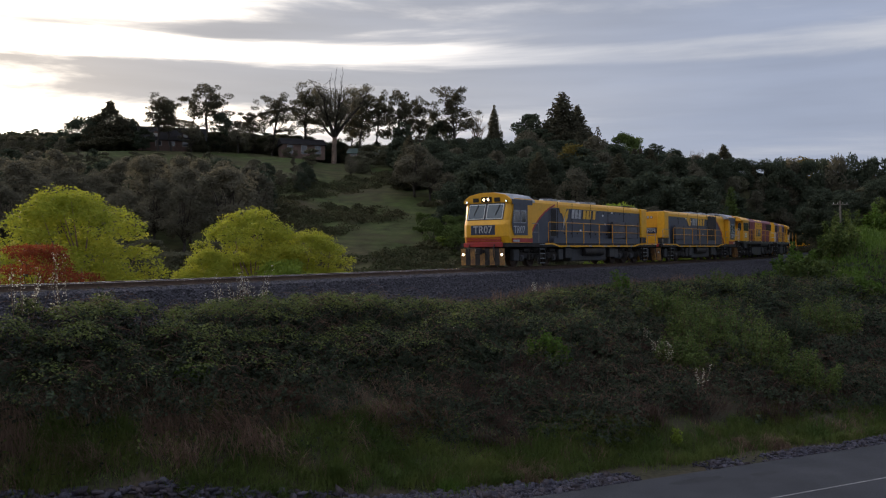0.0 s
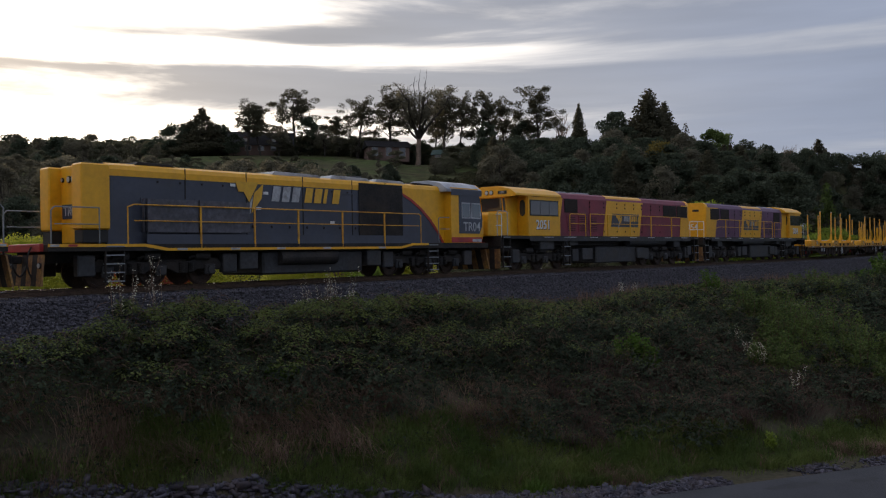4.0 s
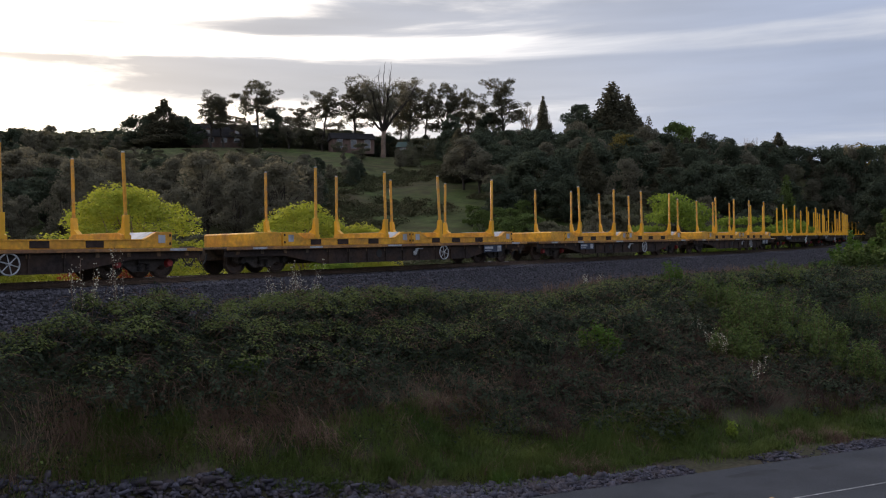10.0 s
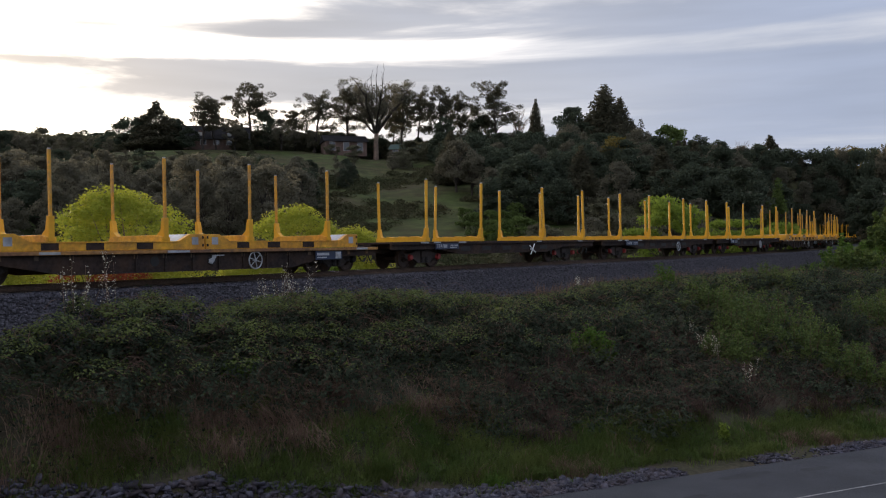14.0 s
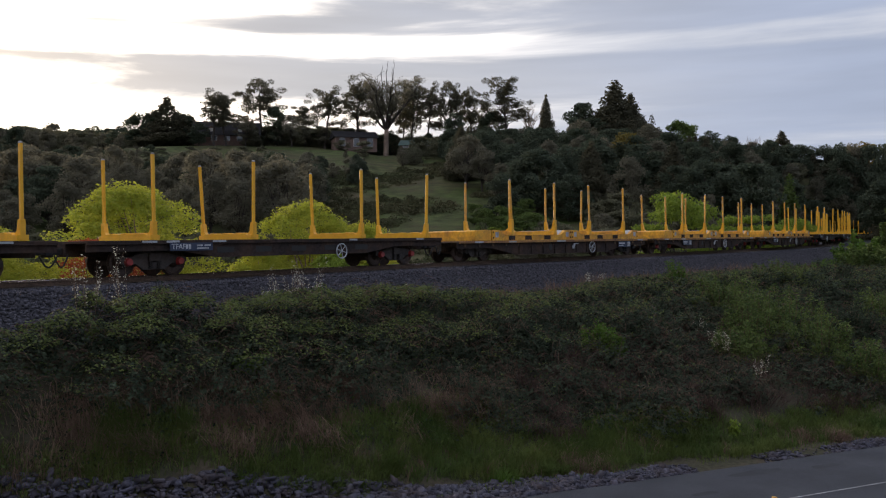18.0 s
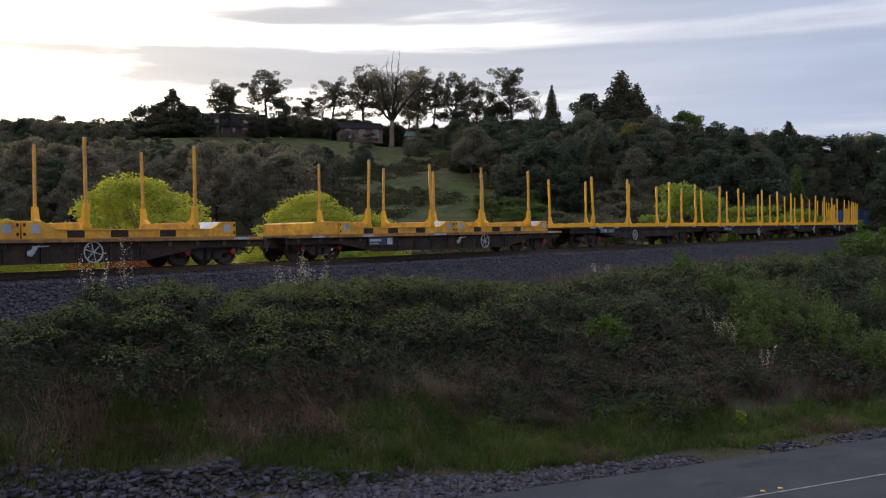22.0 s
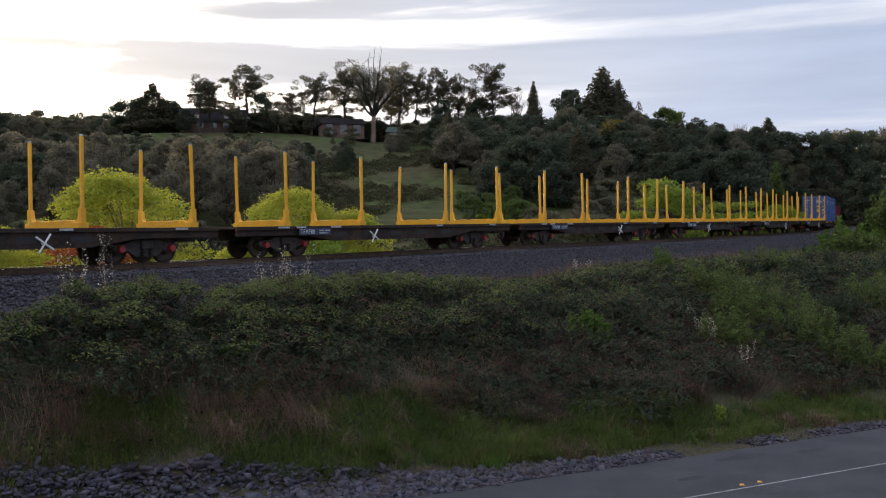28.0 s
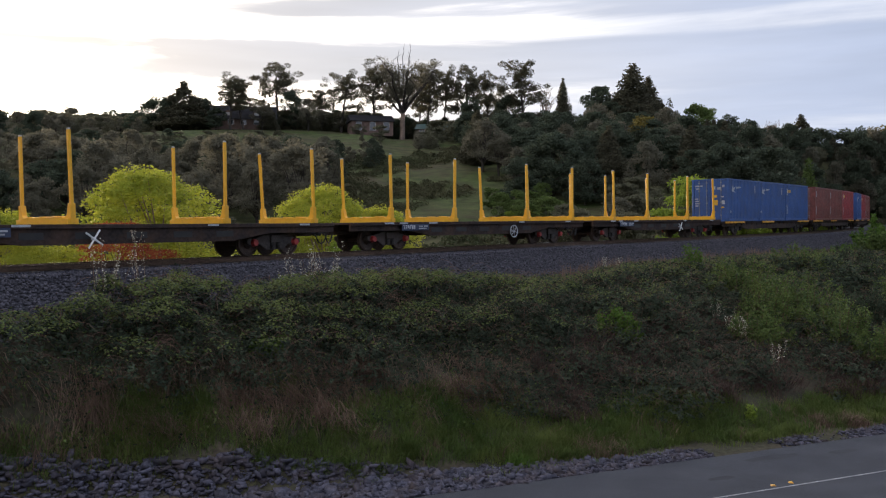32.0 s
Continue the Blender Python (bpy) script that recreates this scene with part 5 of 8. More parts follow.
    lettering(w, number, 0.56, on_side(nu, 1.376, 1.97), BLACK, "number_shadow")
    lettering(w, number, 0.56, on_side(nu + 0.035, 1.384, 1.995), WHITE, "cab_number", "white shaded fleet number")
    # the door in the cut-back corner, with its tall rounded window
    bm = BM()
    if c > 0:
        box(bm, 7.40, 7.42, 0.84, 1.30, 1.52, 3.2, 0.006)
    else:
        box(bm, c * 5.85, c * 5.83, 0.84, 1.30, 1.52, 3.2, 0.006)
    door = part("cab_door", bm, YELLOW, w)
    bm = BM()
    ring = [(1.07 + 0.15 * math.cos(k * math.tau / 16), 2.74 + 0.36 * math.copysign(abs(math.sin(k * math.tau / 16)) ** 0.6, math.sin(k * math.tau / 16))) for k in range(16)]
    prism(bm, ring, "x", *((7.42, 7.43) if c > 0 else (c * 5.83, c * 5.82)))
    part("door_window", bm, DARK_GLASS, door, "tall rounded door window")
    for y0, y1 in ((-1.2, -0.62), (-0.56, 0.56), (0.62, 1.2)):
        bm = BM()
        prism(bm, X([(8.215, 2.62), (8.285, 3.18), (8.27, 3.18), (8.20, 2.62)]), "y", y0, min(y1, 0.74) if c > 0 else y1)
        part("windscreen", bm, DARK_GLASS, w)
    bm = BM()
    prism(bm, [(-1.36, 3.22), (-1.1, 3.52), (-0.5, 3.67), (0.5, 3.67), (1.1, 3.52), (1.36, 3.22)], "x", c * 8.2, c * 8.40)
    part("brow", bm, YELLOW, w)
    lamp_pair(w, c * 8.41, c, (3.42,), (-0.13, 0.13), 0.085, LAMP_OFF)
    for y in (-0.72, 0.72):
        bm = BM()
        box(bm, c * 8.39, c * 8.415, y - 0.24, y + 0.24, 3.33, 3.48, 0.006)
        b_ = part("number_box", bm, BLACK, w)
        lettering(b_, number, 0.14, Matrix.Translation((c * 8.42, y, 3.40)) @ (FRONT if c > 0 else Matrix.Rotation(math.pi, 4, "Z") @ FRONT), PALE, "number")
    bm = BM()
    box(bm, c * 6.1, c * 5.8, -0.15, 0.15, 3.70, 3.78, 0.02)
    rod(bm, (c * 7.0, 0.3, 3.68), (c * 7.0, 0.3, 4.05), 0.012, 6)
    part("aerial", bm, DARK, w)
    # hood
    bm = BM()
    prism(bm, hood_profile(1.12, 1.5, 3.55, 0.26), "x", c * 4.9, c * -8.45, 0.0)
    part("hood", bm, paint, w, "engine hood in faded paint")
    b0, b1 = (0.42, -3.20) if c > 0 else (0.95, -2.57)        # the band's upper corners
    lean = 0.4 * c
    side_panel(w, "yellow_band", X([(b0, 3.28), (b1, 3.28), (b1 + lean, 1.52), (b0 + lean, 1.52)]), 1.122, YELLOW, 0.012, "broad slanted yellow band")
    bm = BM()
    prism(bm, [(-1.126, 3.27), (-1.03, 3.475), (-0.86, 3.556), (0.86, 3.556), (1.03, 3.475), (1.126, 3.27), (1.0, 3.27), (-1.0, 3.27)], "x", c * b0, c * b1)
    part("roof_band", bm, YELLOW, w)
    side_panel(w, "hood_front", X([(4.95, 3.28), (4.35, 3.28), (4.75, 1.52), (4.95, 1.52)] if c > 0 else [(5.85, 3.28), (5.15, 3.28), (4.66, 1.52), (5.85, 1.52)]), 1.122, YELLOW, 0.012)
    bm = BM()
    prism(bm, hood_profile(1.118, 1.5, 3.54, 0.26), "x", c * 4.88, c * 5.9, 0.0)
    part("hood_neck", bm, YELLOW, w)
    side_panel(w, "hood_rear", X([(-7.6, 3.28), (-8.45, 3.28), (-8.45, 1.52), (-7.4, 1.52)] if c > 0 else [(-6.66, 3.28), (-8.45, 3.28), (-8.45, 1.52), (-7.14, 1.52)]), 1.122, YELLOW, 0.012, "yellow hood end quarter")
    bm = BM()
    prism(bm, hood_profile(1.128, 1.5, 3.556, 0.26), "x", c * -8.2, c * -8.5, 0.0)
    part("hood_end", bm, YELLOW, w, "yellow rounded hood end")
    k0, k1 = (-0.05, -2.75) if c > 0 else (0.28, -2.40)
    brand = [(k0 + 0.25 * lean, 2.0), (k0 - 0.1 * lean, 2.66), (k1 - 0.1 * lean, 2.66), (k1 + 0.25 * lean, 2.0)]
    side_panel(w, "brand_panel", X(brand), 1.136, GREY, 0.008)
    brand_mark(w, -0.42 if c > 0 else 2.05, 1.146, 2.30, 0.78)
    for u0, u1, z0, z1 in (((-5.45, -6.95, 2.6, 3.22), (-7.05, -8.3, 2.6, 3.22), (4.2, 3.1, 2.62, 3.25)) if c > 0 else ((-4.9, -6.27, 2.57, 3.22), (-6.45, -7.85, 2.57, 3.22), (4.44, 3.17, 2.62, 3.25))):
        side_panel(w, "radiator_grille", X([(u0, z0), (u0, z1), (u1, z1), (u1, z0)]), 1.134, DARK, 0.01, "dark grille")
        for k in range(6):
            zz = z0 + 0.05 + k * (z1 - z0 - 0.08) / 6
            side_panel(w, "louvre", X([(u0 - 0.04, zz), (u0 - 0.04, zz + 0.02), (u1 + 0.04, zz + 0.02), (u1 + 0.04, zz)]), 1.144, BROWN_FRAME, 0.014, both=False)
    for u0, u1 in ((2.0, 0.9), (-3.1, -4.0), (-4.05, -4.95)):
        side_panel(w, "hood_door", X([(u0, 1.62), (u0, 3.2), (u1, 3.2), (u1, 1.62)]), 1.122, paint, 0.018)
    for u in (2.05, 0.75, -0.5, -1.3, -2.2, -3.02, -4.02, -5.0):
        for z in (1.72, 2.9, 3.1):
            side_panel(w, "latch", X([(u, z), (u, z + 0.08), (u - 0.06, z + 0.08), (u - 0.06, z)]), 1.136, DARK, 0.02, both=False)
    for u in (4.0, 3.0, 2.1):
        side_panel(w, "vent_panel", X([(u, 1.7), (u, 2.5), (u - 0.75, 2.5), (u - 0.75, 1.7)]), 1.122, paint, 0.02)
        for k in range(8):
            side_panel(w, "louvre", X([(u - 0.06, 1.76 + k * 0.09), (u - 0.06, 1.79 + k * 0.09), (u - 0.69, 1.79 + k * 0.09), (u - 0.69, 1.76 + k * 0.09)]), 1.142, DARK, 0.008, both=False)
    for u0, u1 in ((4.2, 3.4), (3.0, 1.4), (-3.4, -5.6), (0.4, -2.4)):
        bm = BM()
        prism(bm, X([(u0, 3.53), (u0 - 0.1, 3.62), (u1 + 0.1, 3.62), (u1, 3.53)]), "y", -0.75, 0.75, 0.015)
        part("roof_hatch", bm, DARK if u0 < 1 else ROOF_GREY, w)
    # rear end
    lamp_pair(w, c * -8.51, -c, (3.1,), (-0.62, -0.4), 0.085, LAMP_OFF)
    for y in (0.5, -0.95):
        bm = BM()
        box(bm, c * -8.50, c * -8.52, y - 0.2, y + 0.2, 3.04, 3.16, 0.006)
        part("number_box", bm, BLACK, w)
    lettering(w, number, 0.5, Matrix.Translation((c * -8.515, 0.15, 2.12)) @ (Matrix.Rotation(math.pi, 4, "Z") @ FRONT if c > 0 else FRONT), WHITE, "end_number", "white fleet number")
    for end in (1, -1):
        bm = BM()
        box(bm, c * end * 9.2, c * end * 9.32, -1.3, 1.3, 1.05, 1.5, 0.02)
        part("buffer_beam", bm, DARK, w)
        plow(w, c * end * 9.28, c * end)
        coupler(w, c * end * 9.3, c * end, 0.82)
        ladder(w, c * end * 8.95, 1.5, 4, 0.5)
        bm = BM()
        for y in (-1.3, -0.45, 0.45, 1.3):
            rod(bm, (c * end * 9.25, y, 1.45), (c * end * 9.25, y, 2.42), 0.02, 6)
        for y0, y1 in ((-1.3, -0.45), (0.45, 1.3)):
            for z in (2.42, 1.95):
                rod(bm, (c * end * 9.25, y0, z), (c * end * 9.25, y1, z), 0.02, 6)
        part("end_rail", bm, WHITE, w, "white end handrail")
    handrail(w, X([(2.3, 1.5), (2.3, 2.58), (-7.0, 2.58), (-8.3, 2.35)]), [(c * u, 2.58) for u in (0.69, -1.51, -3.69, -5.99)], YELLOW, z0=1.5)
    handrail(w, X([(4.08, 1.5), (4.08, 2.48), (3.98, 2.55), (2.72, 2.55), (2.72, 1.5)]), [], YELLOW, z0=1.5)
    ladder(w, c * 4.36, 1.5, 4, 0.5)
    handrail(w, X([(8.9, 1.5), (8.9, 2.5), (9.0, 2.55), (9.5, 2.55), (9.6, 2.45), (9.6, 1.5)]), [], ROOF_GREY, False, 1.5)
    return w


# ---- plants ----
def leaf_cloud(centers, size, rng, spread=0.0, upward=0.3, length=1.6):
    """Small folded leaves, four corners each, at the given places."""
    n = len(centers)
    c = centers + rng.normal(0, 1, (n, 3)) * spread
    d = rng.normal(0, 1, (n, 3)); d[:, 2] = d[:, 2] * 0.6 + upward * -0.4
    d /= np.linalg.norm(d, axis=1, keepdims=True) + 1e-9
    u = rng.normal(0, 1, (n, 3)); u[:, 2] += 0.2
    w = np.cross(d, u); w /= np.linalg.norm(w, axis=1, keepdims=True) + 1e-9
    s = size * rng.uniform(0.6, 1.35, (n, 1))
    nrm = np.cross(w, d)
    a = c
    b = c + d * s * length * 0.45 + w * s * 0.5 + nrm * s * 0.12
    e = c + d * s * length
    f = c + d * s * length * 0.45 - w * s * 0.5 + nrm * s * 0.12
    v = np.stack([a, b, e, f], 1).reshape(-1, 3)
    q = np.arange(n * 4).reshape(n, 4)
    return v, q


def blades(xy, z, h, rng, width=0.016, lean=0.5):
    """Grass: bent blades of two quads each."""
    n = len(xy)
    p = np.column_stack([xy, z])
    az = rng.uniform(0, math.tau, n)
    d = np.column_stack([np.cos(az), np.sin(az), np.zeros(n)])
    w = np.column_stack([-np.sin(az), np.cos(az), np.zeros(n)]) * (width * rng.uniform(0.7, 1.4, (n, 1)))
    hh = (h * rng.uniform(0.5, 1.3, n))[:, None]
    le = lean * rng.uniform(0.2, 1.2, (n, 1)) * hh
    up = np.array([0, 0, 1.0])
    m = p + up * hh * 0.6 + d * le * 0.35
    t = p + up * hh * (1 - 0.25 * lean) + d * le
    v = np.stack([p - w, p + w, m + w * 0.7, m - w * 0.7, t + w * 0.12, t - w * 0.12], 1).reshape(-1, 3)
    k = np.arange(n)[:, None] * 6
    q = np.concatenate([k + np.array([[0, 1, 2, 3]]), k + np.array([[3, 2, 4, 5]])], 1).reshape(-1, 4)
    return v, q


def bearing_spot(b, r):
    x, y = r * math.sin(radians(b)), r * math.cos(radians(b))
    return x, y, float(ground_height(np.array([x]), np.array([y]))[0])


def limb(bm, a, b, r0, r1, rng, bend=0.08, seg=7, steps=3):
    """A tapered, slightly crooked limb."""
    a, b = Vector(a), Vector(b)
    L = (b - a).length
    pts = [a + (b - a) * (k / steps) + (Vector(rng.normal(0, 1, 3)) * bend * L * (0 if k in (0, steps) else 1) / steps) for k in range(steps + 1)]
    for k in range(steps):
        rod(bm, pts[k], pts[k + 1], r0 + (r1 - r0) * k / steps, seg, r0 + (r1 - r0) * (k + 1) / steps)
    return pts


def tree_mesh(name, H, Wd, kind, leaf, bark, seed, leaf_size, count, label="", category="tree", trunk_h=0.3, clumps=26, clump=1.0):
    """One tree at the origin: trunk with limbs, and a crown of leaf clumps."""
    rng = np.random.default_rng(seed)
    t = thing(name, label, category)
    bm = BM()
    r0 = 0.018 * H + 0.06
    cs, rs = [], []
    if kind == "pine":                 # bare trunk that forks into rising limbs, each under flat pads of needles
        r0 *= 0.75
        sway = (rng.normal(0, .05) * H, rng.normal(0, .05) * H)
        fork = H * rng.uniform(0.60, 0.72)
        limb(bm, (0, 0, -0.5), (sway[0], sway[1], fork), r0, r0 * 0.55, rng, 0.08, steps=4)
        arms = 11
        for k in range(arms):
            f = trunk_h + (0.72 - trunk_h) * (k / (arms - 1)) ** 0.8
            a = k * 2.4 + rng.uniform(-0.5, 0.5)
            rr = Wd / 2 * rng.uniform(0.35, 0.85) * (1.0 if k < arms - 3 else 0.5)
            top = H * min(0.97, f + rng.uniform(0.10, 0.30)) if k < arms - 2 else H * rng.uniform(0.90, 0.97)
            q = min(f * H / fork, 1.0)
            tip = Vector((sway[0] + rr * math.cos(a), sway[1] + rr * math.sin(a), top))
            pts = limb(bm, (sway[0] * q, sway[1] * q, min(f * H, fork)), tip, r0 * 0.32, r0 * 0.08, rng, 0.22, 5, 4)
            for j in range(clumps // arms + 1):
                base = pts[-1] if j < 4 else pts[-2]
                p = base + Vector((rng.normal(0, 0.11) * Wd, rng.normal(0, 0.11) * Wd, rng.normal(-0.015, 0.06) * H))
                cs.append(p); rs.append((Wd * rng.uniform(0.07, 0.125), H * rng.uniform(0.026, 0.05)))
                limb(bm, base, p, r0 * 0.09, r0 * 0.04, rng, 0.1, 4, 2)
    elif kind == "cone":
        limb(bm, (0, 0, -0.5), (0, 0, H * 0.97), r0, 0.03, rng, 0.01)
        for k in range(clumps):
            f = (k + 0.5) / clumps
            z = H * (trunk_h + (1 - trunk_h) * f)
            a = rng.uniform(0, math.tau)
            rr = Wd / 2 * (1 - f ** 1.5) ** 0.9 * rng.uniform(0.45, 1.0)
            cs.append((rr * math.cos(a), rr * math.sin(a), z)); rs.append((Wd * 0.21 * (1.15 - f) + 0.10, H * 0.06))
            if rng.random() < 0.5:
                cs.append((-rr * math.cos(a), -rr * math.sin(a), z)); rs.append((Wd * 0.24 * (1.1 - f) + 0.12, H * 0.045))
    elif kind == "bare":
        limb(bm, (0, 0, -0.5), (0, 0, H * 0.5), r0, r0 * 0.6, rng, 0.05)
        for k in range(22):
            a = rng.uniform(0, math.tau); z = H * rng.uniform(0.25, 0.55)
            e = (Wd / 2 * rng.uniform(.3, 1) * math.cos(a), Wd / 2 * rng.uniform(.3, 1) * math.sin(a), H * rng.uniform(0.7, 1.0))
            pts = limb(bm, (0, 0, z), e, r0 * 0.3, 0.02, rng, 0.15, 4)
            for q in pts[1:-1]:
                limb(bm, q, q + Vector((rng.normal(0, .1) * Wd, rng.normal(0, .1) * Wd, H * rng.uniform(.08, .2))), 0.04, 0.012, rng, 0.1, 4, 2)
    else:                              # round or spreading broadleaf
        fork = H * trunk_h
        limb(bm, (0, 0, -0.5), (rng.normal(0, .02) * H, 0, fork), r0, r0 * 0.75, rng, 0.05)
        lo = 0.12 if kind == "bush" else trunk_h * 0.9
        for k in range(clumps):
            a = rng.uniform(0, math.tau)
            f = rng.uniform(0, 1)
            z = H * (lo + (0.96 - lo) * f)
            edge = math.sqrt(max(0.05, 1 - (1.75 * (f - 0.42)) ** 2))
            rr = Wd / 2 * edge * math.sqrt(rng.uniform(0.05, 1)) * 0.86
            p = (rr * math.cos(a), rr * math.sin(a), z)
            cs.append(p); rs.append((clump * Wd * rng.uniform(0.10, 0.17), clump * H * rng.uniform(0.05, 0.10)))
            if k % 2 == 0 and k < 60:
                limb(bm, (0, 0, fork * rng.uniform(0.5, 1)), p, r0 * 0.4, r0 * 0.06, rng, 0.12, 5)
    part("trunk", bm, bark, t)
    if cs:
        cs, rs = np.array(cs), np.array(rs)
        w = rs[:, 0] ** 2
        idx = rng.choice(len(cs), count, p=w / w.sum())
        dirs = rng.normal(0, 1, (count, 3)); dirs /= np.linalg.norm(dirs, axis=1, keepdims=True)
        rad = rng.uniform(0.55, 1.0, (count, 1)) ** 0.6 * rng.uniform(0.75, 1.2, (count, 1))
        c = cs[idx] + dirs * rad * np.column_stack([rs[idx, 0], rs[idx, 0], rs[idx, 1]])
        v, q = leaf_cloud(c, leaf_size, rng)
        mesh_object("crown", v, q, leaf, t)
    return t


TREES = {}


def plant(kind_key, b, r, H, Wd, label, spec, turn=None, group="", sink=0.0):
    """Stand a tree of that kind at a bearing and distance; alike trees share their meshes."""
    x, y, z = bearing_spot(b, r)
    v = int(abs(b * 7.3 + r)) % spec.get("variants", 2)
    key = (kind_key, v)
    if key not in TREES:
        TREES[key] = tree_mesh(spec["name"], 10.0, 10.0 * spec["ratio"], spec["kind"], spec["leaf"], spec["bark"], 17 + 31 * v + sum(map(ord, kind_key)), spec["leaf_size"], spec["count"],
                               trunk_h=spec.get("trunk", 0.3), clumps=spec.get("clumps", 26), clump=spec.get("clump", 1.0))
        ob = TREES[key]
    else:
        ob = copy_thing(TREES[key], Matrix.Identity(4))
    k = H / 10.0
    kw = Wd / (10.0 * spec["ratio"])
    ob.matrix_world = Matrix.LocRotScale((x, y, z - sink), Euler((0, 0, (b * 3.7 + r) % 6.28 if turn is None else turn)), (kw, kw, k))
    return tagged(ob, label, "tree", group)


KINDS = {
    "pine": dict(name="pine_tree", kind="pine", ratio=0.55, leaf=PINE, bark=BARK, leaf_size=0.105, count=13000, trunk=0.30, clumps=84, variants=5),
    "conifer": dict(name="conifer_tree", kind="cone", ratio=0.6, leaf=PINE, bark=BARK, leaf_size=0.21, count=19000, trunk=0.03, clumps=120, variants=2),
    "araucaria": dict(name="conifer_tree", kind="cone", ratio=0.55, leaf=PINE, bark=BARK, leaf_size=0.26, count=1700, trunk=0.1, clumps=16, variants=1),
    "round": dict(name="broadleaf_tree", kind="round", ratio=0.85, leaf=WOOD, bark=BARK, leaf_size=0.25, count=8200, trunk=0.14, clumps=44, variants=4),
    "gum": dict(name="gum_tree", kind="round", ratio=0.75, leaf=GUM, bark=BARK, leaf_size=0.20, count=5600, trunk=0.32, clumps=34, variants=4),
    "light": dict(name="broadleaf_tree", kind="round", ratio=0.9, leaf=LIGHT_TREE, bark=BARK, leaf_size=0.28, count=4200, trunk=0.25, clumps=28, variants=2),
    "olive": dict(name="broadleaf_tree", kind="round", ratio=0.9, leaf=OLIVE, bark=BARK, leaf_size=0.28, count=3600, trunk=0.25, clumps=28, variants=2),
    "bush": dict(name="bush", kind="bush", ratio=1.4, leaf=BUSH, bark=BARK, leaf_size=0.34, count=5200, trunk=0.15, clumps=26, variants=3),
    "bare": dict(name="bare_tree", kind="bare", ratio=0.6, leaf=GUM, bark=PALE_BARK, leaf_size=0.2, count=10, variants=1),
    "willow": dict(name="willow_tree", kind="bush", ratio=0.95, leaf=WILLOW, bark=PALE_BARK, leaf_size=0.10, count=46000, trunk=0.2, clumps=210, clump=0.62, variants=2),
    "copper": dict(name="copper_shrub", kind="bush", ratio=1.3, leaf=COPPER, bark=BARK, leaf_size=0.15, count=14000, trunk=0.15, clumps=34, variants=1),
    "poplar": dict(name="poplar_tree", kind="bush", ratio=0.35, leaf=LIGHT_TREE, bark=BARK, leaf_size=0.22, count=2600, trunk=0.15, clumps=24, variants=1),
    "green_bush": dict(name="bush", kind="bush", ratio=1.2, leaf=LIME_LEAF, bark=BARK, leaf_size=0.22, count=11000, trunk=0.15, clumps=30, variants=2),
}

